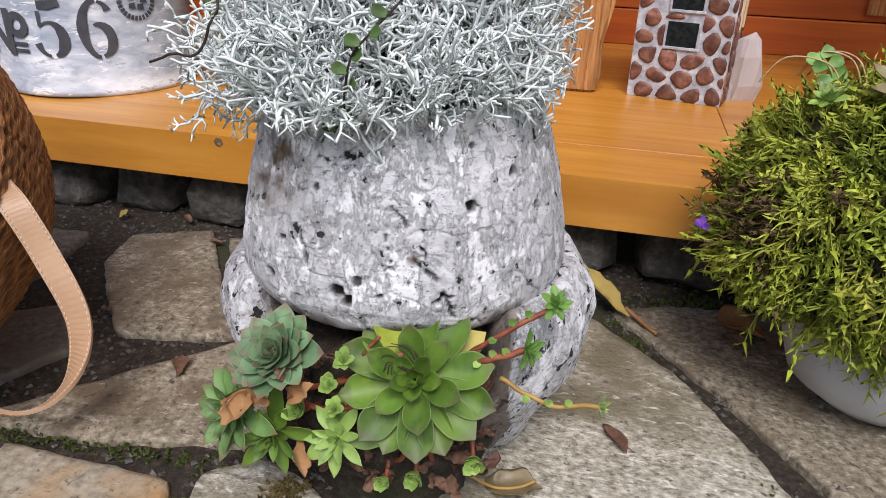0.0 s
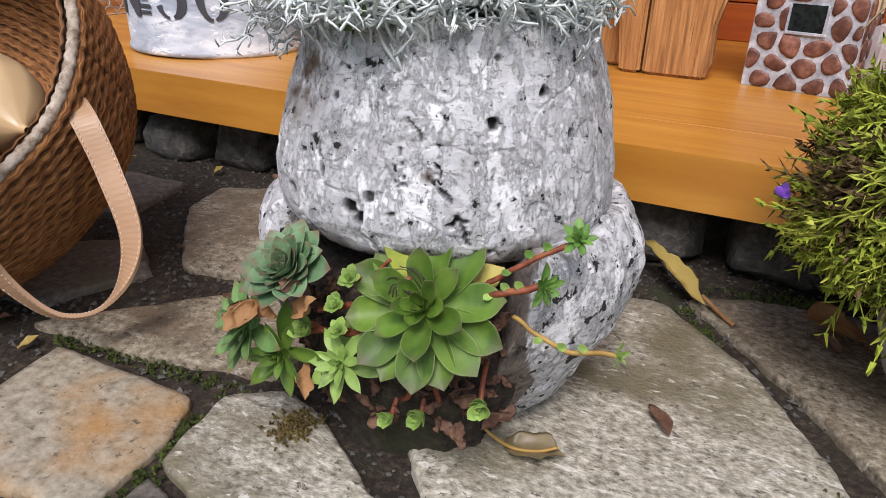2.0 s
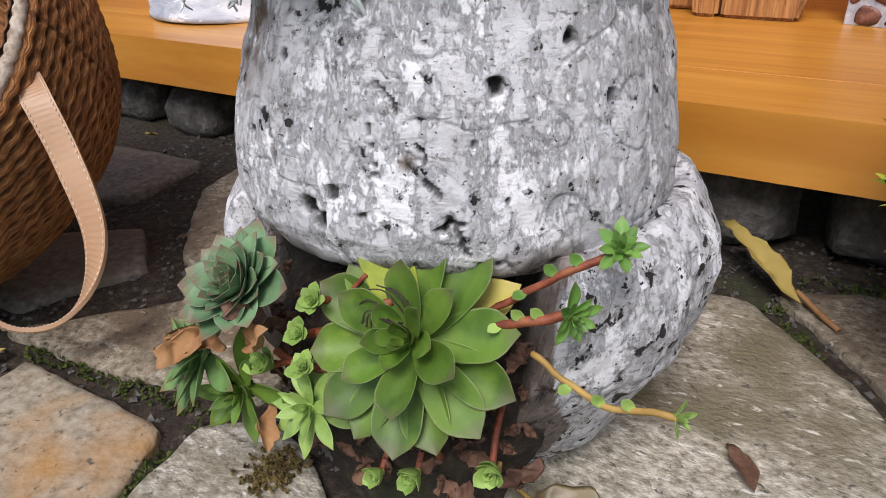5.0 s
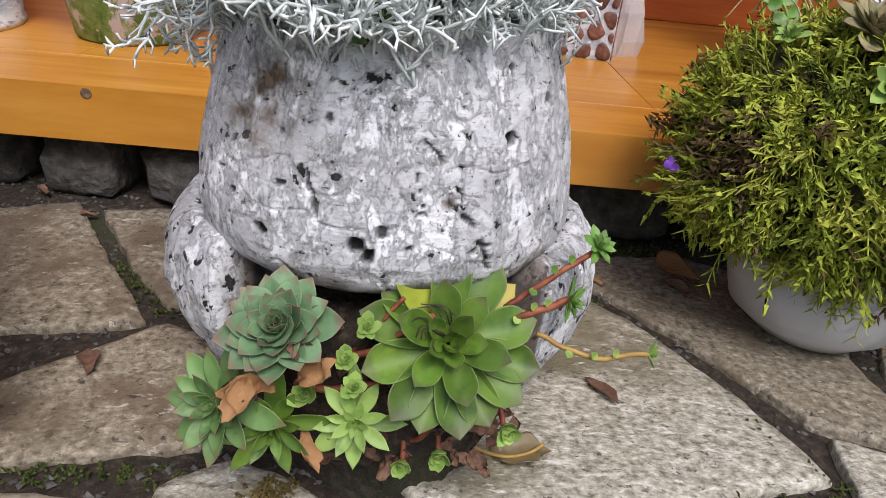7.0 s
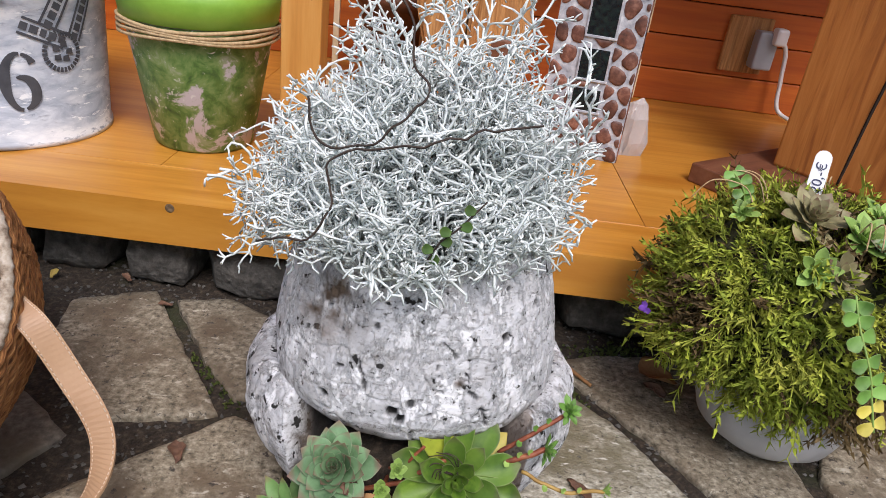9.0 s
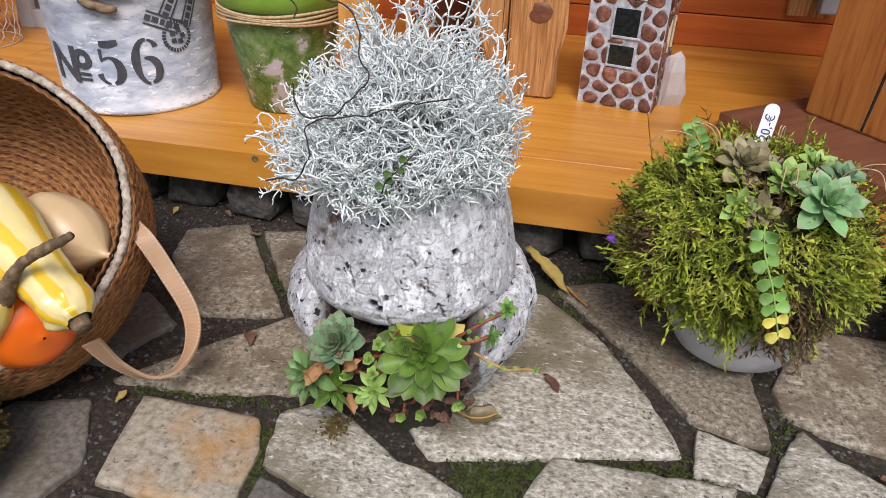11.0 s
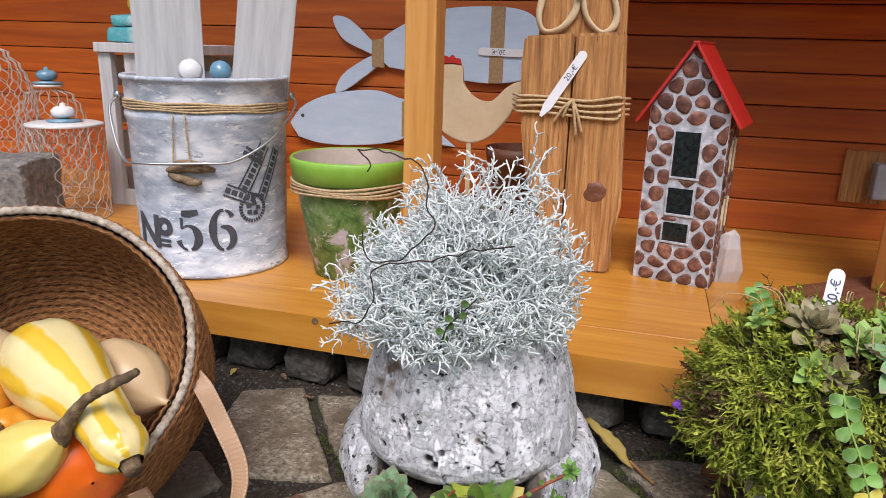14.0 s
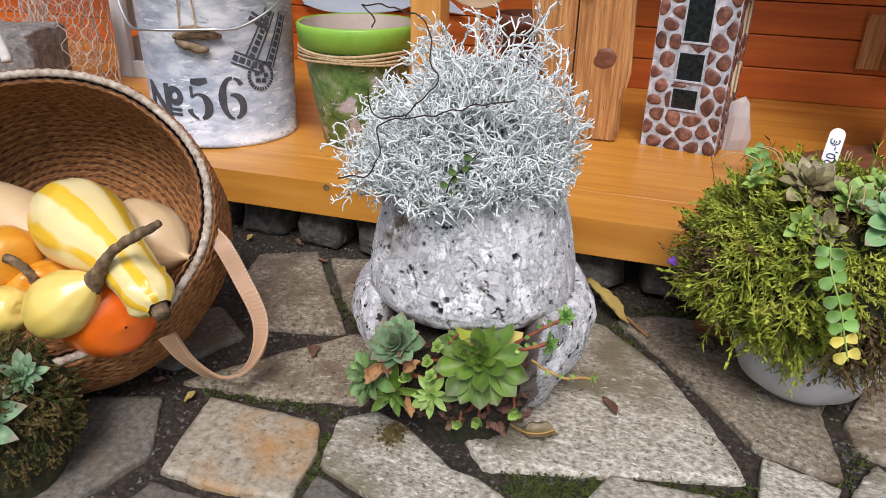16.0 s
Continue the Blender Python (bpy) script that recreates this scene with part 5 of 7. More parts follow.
def strap(name, pts, width, thick, across, parent):
    """A flat leather strap along a line, with a pale stitched edge."""
    line = smooth_line(pts, 10)
    V, Fc, E, EF = [], [], [], []
    sides = [Vector(a).normalized() for a in across]
    for i, p in enumerate(line):
        f = i / (len(line) - 1) * (len(sides) - 1)
        k = min(int(f), len(sides) - 2)
        w = sides[k].lerp(sides[k + 1], f - k).normalized()
        d = (line[min(i + 1, len(line) - 1)] - line[max(i - 1, 0)]).normalized()
        w = (w - d * w.dot(d)).normalized()
        nrm = d.cross(w)
        for a, b in ((-0.5, -0.5), (-0.47, 0.5), (0.47, 0.5), (0.5, -0.5)):
            V.append(p + w * width * a + nrm * thick * b)
    for i in range(len(line) - 1):
        for j in range(4):
            Fc.append((i * 4 + j, i * 4 + (j + 1) % 4, i * 4 + 4 + (j + 1) % 4, i * 4 + 4 + j))
    Fc += [(0, 1, 2, 3), tuple(len(V) - 4 + j for j in (3, 2, 1, 0))]
    ob = put(name, mesh_of(name, V, Fc, "leather", smooth=False), parent, None, "tan leather strap")
    SV, SF = [], []
    for i in range(0, len(line) - 2, 1):
        a, b = i * 4, (i + 1) * 4
        for e0, e1 in ((1, 2), (2, 1)):
            p = Vector(V[a + e0]).lerp(Vector(V[a + e1]), 0.09)
            q = Vector(V[b + e0]).lerp(Vector(V[b + e1]), 0.09)
            nrm = (Vector(V[a + 1]) - Vector(V[a])).normalized()
            tube([p.lerp(q, 0.15), p.lerp(q, 0.75)], 0.0007, 4, SV, SF)
            nrm2 = (Vector(V[a]) - Vector(V[a + 1])).normalized()
            o0, o1 = (0, 3) if e0 == 1 else (3, 0)
            p = Vector(V[a + o0]).lerp(Vector(V[a + o1]), 0.09)
            q = Vector(V[b + o0]).lerp(Vector(V[b + o1]), 0.09)
            tube([p.lerp(q, 0.15), p.lerp(q, 0.75)], 0.0007, 4, SV, SF)
    put("stitching", mesh_of("stitching", SV, SF, "leather_edge"), ob, None, "pale stitching")
    return ob


strap("handle", [(0.1, 0.453, 0.228), (0.124, 0.445, 0.212), (0.15, 0.441, 0.168), (0.184, 0.427, 0.114), (0.189, 0.405, 0.072), (0.174, 0.378, 0.047), (0.15, 0.352, 0.052), (0.125, 0.33, 0.09), (0.112, 0.314, 0.136)],
      0.025, 0.0035, [(-0.7, -0.7, -0.1), (-0.7, -0.65, -0.15), (-0.72, -0.5, -0.25), (-0.75, -0.15, -0.4), (-0.75, 0.25, -0.5), (-0.75, 0.35, -0.5), (-0.8, 0.05, -0.45), (-0.75, -0.4, -0.4)], basket)
pipe("rope_loop", [p + 0.002 * noise.noise_vector(p * 50) for p in smooth_line([(-0.25, 0.49, 0.44), (-0.262, 0.495, 0.47), (-0.275, 0.5, 0.485), (-0.29, 0.5, 0.47), (-0.3, 0.49, 0.43)], 6)], 0.008, "white_rope", basket, 8)


def gourd(name, label, spine, radii, material, ribs=0, bumps=0.0, parent=None, category="gourd", stripes=None):
    """A gourd: a round body along a curved spine, ribbed or warty."""
    th = thing(name, label, category, "gourds in the basket")
    line = smooth_line(spine, 10)
    rr = [p.x for p in smooth_line([(r, 0, 0) for r in radii], 10)]
    sides = 40
    V, Fc, st = [], [], []
    ref = Vector((0.2, 0.35, 0.9))
    for i, p in enumerate(line):
        d = (line[min(i + 1, len(line) - 1)] - line[max(i - 1, 0)]).normalized()
        u = d.cross(ref).normalized()
        w = d.cross(u)
        for j in range(sides):
            a = 2 * math.pi * j / sides
            r = max(0.0005, rr[i])
            r *= 1 + (0.035 * abs(math.sin(a * ribs / 2)) if ribs else 0)
            q = p + r * (math.cos(a) * u + math.sin(a) * w)
            b = max(0.0, noise.noise(q * 75) - 0.25) * bumps * (0.15 + 1.5 * max(0.0, i / len(line) - 0.4))
            V.append(q + (q - p).normalized() * (b + 0.0015 * noise.noise(q * 22)))
            st.append(max(0.0, 0.25 + math.sin(a * 6) + 0.7 * noise.noise(Vector((math.cos(a) * 3, math.sin(a) * 3, i * 0.1))) + 0.4 * noise.noise(q * 60)) if stripes else 0.0)
    n = sides
    for i in range(len(line) - 1):
        for j in range(n):
            Fc.append((i * n + j, i * n + (j + 1) % n, (i + 1) * n + (j + 1) % n, (i + 1) * n + j))
    put("body", mesh_of("body", V, Fc, material, attrs={"stripe": st}), th)
    return th


add_attribute_tint(MAT["gourd_striped"], "stripe", (0.8, 0.5, 0.03), 0.4, 0.85)

def stem(parent, pts, radii, name="stem", label="ridged dry brown stem"):
    line = smooth_line(pts, 8)
    rr = [p.x for p in smooth_line([(r, 0, 0) for r in radii], 8)]
    V, Fc = tube([p + 0.0012 * noise.noise_vector(p * 70) for p in line], rr, 10)
    V = [v + 0.0012 * noise.noise_vector(Vector(v) * 190) for v in V]
    return put(name, mesh_of(name, V, Fc, "stem"), parent, None, label)


g = gourd("gourd", "cream gourd with yellow stripes and a warty neck", [(-0.112, 0.39, 0.268), (-0.09, 0.378, 0.268), (-0.045, 0.358, 0.264), (0.01, 0.33, 0.262), (0.06, 0.308, 0.255), (0.11, 0.285, 0.238), (0.14, 0.27, 0.225), (0.156, 0.262, 0.217)],
          [0.001, 0.04, 0.058, 0.052, 0.037, 0.03, 0.029, 0.014], "gourd_striped", 10, 0.014, stripes=True)
stem(g, [(0.15, 0.264, 0.219), (0.164, 0.256, 0.212)], [0.013, 0.01], label="dry cut stem end")
g = gourd("pumpkin", "smooth glossy red-orange pumpkin in the basket", [(-0.03, 0.34, 0.165), (-0.018, 0.332, 0.166), (0.03, 0.305, 0.168), (0.075, 0.28, 0.17), (0.088, 0.272, 0.17)], [0.001, 0.045, 0.066, 0.045, 0.001], "pumpkin_red", 0, 0.0, category="pumpkin")
g = gourd("gourd", "pale yellow pear-shaped gourd with a long woody stem", [(-0.02, 0.235, 0.172), (-0.01, 0.238, 0.18), (0.02, 0.245, 0.205), (0.047, 0.252, 0.226), (0.066, 0.257, 0.24)], [0.001, 0.026, 0.04, 0.03, 0.013], "gourd_yellow", 10, 0.004)
stem(g, [(0.062, 0.257, 0.236), (0.075, 0.257, 0.252), (0.105, 0.26, 0.288), (0.145, 0.26, 0.315), (0.178, 0.26, 0.334)], [0.016, 0.0095, 0.0062, 0.0065, 0.0045])
g = gourd("gourd", "smooth beige butternut squash", [(-0.235, 0.37, 0.262), (-0.225, 0.372, 0.26), (-0.16, 0.372, 0.232), (-0.09, 0.376, 0.195), (-0.04, 0.382, 0.17), (-0.03, 0.383, 0.168)], [0.001, 0.036, 0.05, 0.052, 0.035, 0.001], "gourd_beige", 0, 0)
g = gourd("gourd", "ribbed beige squash with a pointed tip", [(-0.04, 0.43, 0.232), (-0.03, 0.428, 0.23), (0.02, 0.42, 0.222), (0.06, 0.41, 0.215), (0.088, 0.402, 0.212), (0.1, 0.4, 0.212)], [0.001, 0.04, 0.05, 0.036, 0.008, 0.003], "gourd_beige", 12, 0)
g = gourd("pumpkin", "small orange pumpkin with pale speckles", [(-0.16, 0.315, 0.215), (-0.152, 0.312, 0.217), (-0.12, 0.3, 0.222), (-0.088, 0.288, 0.226), (-0.08, 0.285, 0.227)], [0.001, 0.03, 0.043, 0.03, 0.001], "pumpkin_orange", 10, 0, category="pumpkin")
g = gourd("pumpkin", "ribbed orange pumpkin with a dark curved stem", [(-0.075, 0.31, 0.15), (-0.073, 0.307, 0.158), (-0.065, 0.295, 0.182), (-0.058, 0.285, 0.205), (-0.057, 0.283, 0.208)], [0.001, 0.035, 0.05, 0.03, 0.001], "pumpkin_orange", 10, 0, category="pumpkin")
stem(g, [(-0.058, 0.284, 0.206), (-0.06, 0.278, 0.222), (-0.075, 0.275, 0.236), (-0.09, 0.275, 0.238)], [0.009, 0.006, 0.006, 0.006])
g = gourd("gourd", "small pale yellow gourd with fine ribs", [(-0.12, 0.26, 0.15), (-0.115, 0.258, 0.155), (-0.085, 0.252, 0.172), (-0.055, 0.246, 0.186), (-0.05, 0.245, 0.188)], [0.001, 0.025, 0.034, 0.022, 0.001], "gourd_yellow", 10, 0)

# ---- mossy mound with a houseleek beside the basket ----
mound2 = thing("moss_mound", "low brown-green moss cushion beside the basket", "moss")
M2 = (-0.035, 0.165, 0.08)
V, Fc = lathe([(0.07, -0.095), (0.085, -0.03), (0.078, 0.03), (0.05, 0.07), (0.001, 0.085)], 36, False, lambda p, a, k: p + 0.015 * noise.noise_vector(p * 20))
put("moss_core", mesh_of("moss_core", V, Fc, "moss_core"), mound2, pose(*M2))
moss_field("moss", mound2, dome(900, M2, 0.088, 0.083, 0.09, 0.085, 21), 0.012, 22, material="ground_moss")
moss_field("dry_moss", mound2, dome(1500, M2, 0.087, 0.083, 0.088, 0.085, 23), 0.016, 24, material="moss_brown")
for k, (c, nrm, r, cnt, mt) in enumerate((((-0.005, 0.098, 0.125), (0.6, -0.6, 0.5), 0.072, 34, "blue_green"), ((0.025, 0.165, 0.152), (0.5, -0.4, 0.7), 0.03, 26, "blue_green"))):
    hb = thing("houseleek", "blue-green houseleek rosette with purple tips on the moss cushion", "succulent", "houseleeks on the moss")
    rosette(hb, "rosette", c, nrm, r, cnt, mt, 80 + k, 0.92, 0.42, "", 1 - k)
hb = thing("runner_stem", "red-brown houseleek runner lying on the paving", "plant stem")
pipe("stem_piece", smooth_line([(0.02, 0.09, 0.05), (0.035, 0.075, 0.02), (0.06, 0.06, 0.006)], 6), 0.004, "red_stem", hb, 7)

# ---- painted pail ----
PC, PH, RB, RT = Vector((-0.3, 1.105, DECK_Z)), 0.432, 0.164, 0.176
FACE = math.atan2(-0.824, 0.567)
pail = thing("pail", "grey-white painted zinc pail with stencilled number", "bucket")
prof = [(0.001, 0.006), (RB - 0.01, 0.006), (RB - 0.002, 0.0), (RB + 0.003, 0.001), (RB + 0.003, 0.009), (RB, 0.012), (RB + 0.006, 0.2), (RB + 0.0085, 0.335), (RB + 0.013, 0.345), (RB + 0.013, 0.353), (RB + 0.009, 0.362),
        (RT - 0.001, 0.42), (RT + 0.004, 0.424), (RT + 0.006, 0.429), (RT + 0.003, 0.433), (RT - 0.002, 0.43), (RT - 0.004, 0.4), (RB - 0.003, 0.012), (0.001, 0.01)]
turned("pail_body", prof, "zinc", pail, 96, Matrix.Translation(PC))


def on_pail(u, z, lift=0.0):
    """A point on the pail's wall: u metres to the side of its front, z above its base."""
    r = RB + (RT - RB) * z / PH + 0.0015 + lift
    a = FACE + u / r
    return PC + Vector((r * math.cos(a), r * math.sin(a), z))


def wrap(me, material, parent, name, u0, z0, turn=0.0, label=""):
    bm = bmesh.new()
    bm.from_mesh(me)
    bmesh.ops.triangulate(bm, faces=bm.faces)
    for _ in range(2):
        long = [e for e in bm.edges if e.calc_length() > 0.012]
        if long:
            bmesh.ops.subdivide_edges(bm, edges=long, cuts=1)
            bmesh.ops.triangulate(bm, faces=bm.faces)
    c, s = math.cos(turn), math.sin(turn)
    for v in bm.verts:
        x, y = v.co.x, v.co.y
        v.co = on_pail(u0 + x * c - y * s, z0 + x * s + y * c, 0.0006 + max(0.0, v.co.z))
    return part(name, bm, material, parent, label)


def bar_mesh(w, h):
    bm = bmesh.new()
    bmesh.ops.create_grid(bm, x_segments=4, y_segments=4, size=0.5)
    for v in bm.verts:
        v.co = Vector((v.co.x * w, v.co.y * h, 0))
    me = bpy.data.meshes.new("bar")
    bm.to_mesh(me)
    bm.free()
    return me




def stroke(line, widths, name="digit"):
    """A flat stencil stroke along a line in the xy plane, of varying width."""
    P = [Vector((x, y, 0)) for x, y in line]
    V, Fc = [], []
    for i, p in enumerate(P):
        d = (P[min(i + 1, len(P) - 1)] - P[max(i - 1, 0)]).normalized()
        f = i / (len(P) - 1) * (len(widths) - 1)
        k = min(int(f), len(widths) - 2)
        w = widths[k] + (widths[k + 1] - widths[k]) * (f - k)
        s = Vector((-d.y, d.x, 0)) * w / 2
        V += [p - s, p + s]
    for i in range(len(P) - 1):
        Fc.append((2 * i, 2 * i + 2, 2 * i + 3, 2 * i + 1))
    return mesh_of(name, V, Fc, None, False)


def arc(cx, cy, rx, ry, a0, a1, n=14):
    return [(cx + rx * math.cos(radians(a)), cy + ry * math.sin(radians(a))) for a in np.linspace(a0, a1, n)]


for name, u0, strokes in (("digit_five", -0.054, ((([(-0.02, 0.084), (0.0, 0.084), (0.024, 0.088)]), [0.015, 0.017, 0.012]), ([(-0.021, 0.074), (-0.021, 0.05)], [0.008, 0.007]),
                                                  (arc(-0.004, 0.03, 0.026, 0.027, 135, -78), [0.003, 0.006, 0.02, 0.02, 0.006]), (arc(-0.006, 0.03, 0.026, 0.027, -95, -165, 8), [0.005, 0.008, 0.016]))),
                          ("digit_six", 0.014, ((arc(0.003, 0.046, 0.027, 0.045, 84, 268), [0.006, 0.012, 0.021, 0.012, 0.006]), (arc(0.003, 0.028, 0.025, 0.026, -80, 105), [0.005, 0.018, 0.018, 0.004]),
                                                (arc(0.005, 0.07, 0.022, 0.02, 80, 15, 8), [0.005, 0.008, 0.014])))):
    for line, widths in strokes:
        wrap(stroke([(px * 0.82, py) for px, py in line], [w * 0.86 for w in widths]), "ink", pail, name, u0, 0.066, label="dark stencilled stroke of the number")
wrap(letters("N", 0.1, 0.003), "ink", pail, "letter", -0.162, 0.07)
wrap(letters("o", 0.075, 0.003), "ink", pail, "letter", -0.114, 0.1)
for k in range(2):
    wrap(bar_mesh(0.03, 0.006), "ink", pail, "underline", -0.114, 0.075 + 0.011 * k)
# worn transport stamp, unreadable: rows of plain bars in slanting blocks
stamp_rng = random.Random(6)
for u0, z0, turn, length, lines in ((0.052, 0.2, 1.02, 0.115, ((0.0, 0.004), (-0.013, 0.013), (-0.026, 0.004))), (0.098, 0.178, 1.1, 0.12, ((0.0, 0.004), (-0.011, 0.012), (-0.022, 0.004))),
                                    (0.03, 0.212, -0.42, 0.072, ((0.0, 0.004), (-0.012, 0.012), (-0.024, 0.004))), (0.075, 0.29, -0.6, 0.05, ((0.0, 0.006), (-0.012, 0.01)))):
    for off, h in lines:
        du = 0.0
        while du < length:
            w = length if h < 0.007 else stamp_rng.uniform(0.008, 0.014)
            uu, vv = du + w / 2, off
            wrap(bar_mesh(min(w, length - du), h), "ink", pail, "stamp_bar", u0 + uu * math.cos(turn) - vv * math.sin(turn), z0 + uu * math.sin(turn) + vv * math.cos(turn), turn)
            du += w + 0.0035
rm = bpy.data.meshes.new("ring")
bmr = bmesh.new()
for j in range(28):
    a0, a1 = 2 * math.pi * j / 28, 2 * math.pi * (j + 0.72) / 28
    bmr.faces.new([bmr.verts.new((r * math.cos(a), r * math.sin(a), 0)) for r, a in ((0.025, a0), (0.033, a0), (0.033, a1), (0.025, a1))])
for j in range(5):
    a = 1.3 * j
    bmr.faces.new([bmr.verts.new((0.012 * math.cos(a) + x, 0.012 * math.sin(a) + y, 0)) for x, y in ((-0.006, -0.004), (0.006, -0.005), (0.005, 0.005), (-0.005, 0.004))])
bmr.to_mesh(rm)
bmr.free()
wrap(rm, "ink", pail, "round_stamp", 0.085, 0.155)
for k in range(4):
    pipe("twine_wrap", [PC + Vector(((RB + 0.0125) * math.cos(a), (RB + 0.0125) * math.sin(a), 0.362 + 0.005 * k - 0.012 * math.sin(a * 1.0 + 0.3) * 0.3 + 0.0015 * math.sin(7 * a + k))) for a in np.linspace(0, 2 * math.pi, 80)], 0.0028, "twine", pail, 5)
for s in (-1, 1):
    pipe("hanging_twine", [on_pail(-0.06 + 0.012 * s + 0.006 * s * t, 0.36 - 0.11 * t, 0.006 + 0.002 * math.sin(9 * t)) for t in np.linspace(0, 1, 10)], 0.0018, "twine", pail, 5)
for k, (du, dz, L) in enumerate(((-0.055, 0.243, 0.075), (-0.035, 0.252, 0.085), (-0.055, 0.228, 0.07))):
    pts = [on_pail(du + L * (t - 0.5), dz + 0.008 * math.sin(3 * t + k), 0.011) for t in np.linspace(0, 1, 9)]
    pipe("driftwood_stick", [p + 0.003 * noise.noise_vector(p * 60) for p in pts], [0.004, 0.008, 0.009, 0.01, 0.009, 0.01, 0.009, 0.007, 0.004], "drift_stick", pail, 8)
ears = [PC + Vector(((RT + 0.006) * math.cos(FACE + s * 1.45), (RT + 0.006) * math.sin(FACE + s * 1.45), 0.388)) for s in (-1, 1)]
for e in ears:
    turned("ear", [(0.001, 0.0), (0.011, 0.001), (0.011, 0.005), (0.006, 0.012), (0.001, 0.013)], "steel", pail, 16, frame_to(e, (e - PC) * Vector((1, 1, 0))))
outv = Vector((math.cos(FACE), math.sin(FACE), 0))
sidev = Vector((-math.sin(FACE), math.cos(FACE), 0))
bail = [ears[0], PC + sidev * -0.2 + outv * 0.05 + Vector((0, 0, 0.36)), PC + sidev * -0.175 + outv * 0.13 + Vector((0, 0, 0.27)), PC + sidev * -0.13 + outv * 0.176 + Vector((0, 0, 0.262)), PC + sidev * -0.02 + outv * 0.196 + Vector((0, 0, 0.262)), PC + sidev * 0.05 + outv * 0.19 + Vector((0, 0, 0.266)),
        PC + sidev * 0.135 + outv * 0.15 + Vector((0, 0, 0.312)), PC + sidev * 0.19 + outv * 0.06 + Vector((0, 0, 0.37)), ears[1]]
pipe("wire_handle", smooth_line(bail, 6), 0.003, "steel", pail, 8)
for k, (u, yy, w, lean) in enumerate(((-0.075, 0.0, 0.145, 0), (0.1, 0.0, 0.13, 7))):
    bd = part("grey_board", box(w, 0.02, 0.75, bevel=0.002), "grey_board", None, m=Matrix.Translation(PC + sidev * u * (1 if k == 0 else 0.72) + outv * -0.03 + Vector((0, 0, 0.015))) @ pose(0, 0, 0, 0, lean, math.degrees(FACE) + 90))
    tagged(bd, "weathered grey painted board standing in the pail", "board", "boards in the pail")
for k, (u, mt) in enumerate(((-0.03, "white_glaze"), (0.03, "blue_glaze"))):
    kb = thing("ceramic_knob", "white ribbed ceramic knob on a rod in the pail" if k == 0 else "blue glazed ceramic knob on a rod in the pail", "knob", "knobs")
    base = PC + sidev * u + outv * 0.12
    turned("knob_head", [(0.001, -0.012), (0.018, -0.01), (0.025 - 0.003 * k, 0.0), (0.02, 0.012), (0.001, 0.016)], mt, kb, 28, frame_to(base + Vector((0, 0, 0.445)), outv + Vector((0, 0, 0.2))))
    pipe("rod", [base + Vector((0, 0, 0.02)), base + Vector((0, 0, 0.44))], 0.003, "steel", kb, 6)

# ---- green flower pot ----
gp = thing("flower_pot", "green-rimmed clay flower pot with leafy decoupage and twine", "flower pot")
GC = (0.04, 1.135, DECK_Z)
turned("pot_wall", [(0.001, 0.004), (0.08, 0.0), (0.086, 0.006), (0.123, 0.212), (0.123, 0.217)], "decoupage", gp, 64, pose(*GC))
V, Fc = lathe([(0.122, 0.218), (0.129, 0.22), (0.134, 0.254), (0.135, 0.266), (0.131, 0.27), (0.126, 0.267)], 64)
put("pot_rim", mesh_of("pot_rim", V, Fc, "green_glaze"), gp, pose(*GC), "bright green painted rim")
V, Fc = lathe([(0.126, 0.268), (0.118, 0.19), (0.085, 0.02), (0.001, 0.016)], 64)
put("pot_inside", mesh_of("pot_inside", V, Fc, "clay"), gp, pose(*GC), "pale unglazed clay")
for k in range(4):
    pipe("twine_wrap", [Vector(GC) + Vector((0.132 * math.cos(a), 0.132 * math.sin(a), 0.198 + 0.006 * k + 0.003 * math.sin(3 * a + k))) for a in np.linspace(0, 2 * math.pi, 60)], 0.0032, "twine", gp, 5)

# ---- porch post ----
pp = tagged(new("porch_post"), "slim honey-coloured varnished timber post of the porch", "post", kind="structure")
part("post_shaft", box(0.062, 0.062, 1.729, bevel=0.003), "post_wood", pp, m=pose(0.242, 1.031, DECK_Z))

# ---- weathered driftwood boards with twine ----
dw = thing("driftwood_board", "cracked weathered brown plank with a knot, tied with twine", "board")
DY = 1.325
for k, o in enumerate(([(0.455, 0.168), (0.493, 0.168), (0.492, 0.712), (0.381, 0.705), (0.376, 0.64), (0.379, 0.576), (0.384, 0.5), (0.395, 0.417), (0.41, 0.36), (0.426, 0.31), (0.444, 0.26)],
                       [(0.497, 0.168), (0.608, 0.168), (0.616, 0.2), (0.613, 0.26), (0.627, 0.33), (0.622, 0.42), (0.618, 0.5), (0.61, 0.62), (0.603, 0.718), (0.496, 0.713)])):
    part("plank_half", plate([(x, z + 0.002) for x, z in o], 0.05, 0.006), "driftwood", dw, m=pose(0, DY, 0))
V, Fc = lathe([(0.001, 0.004), (0.008, 0.004), (0.013, 0.0025), (0.017, 0.003), (0.022, 0.001), (0.028, -0.002)], 20, False, lambda p, a, k: p + 0.003 * noise.noise_vector(p * 60))
put("knot", mesh_of("knot", V, Fc, "dark_plank"), dw, pose(0.566, DY, 0.364) @ pose(0, 0, 0, 90, 0, 0), "dark round knot")
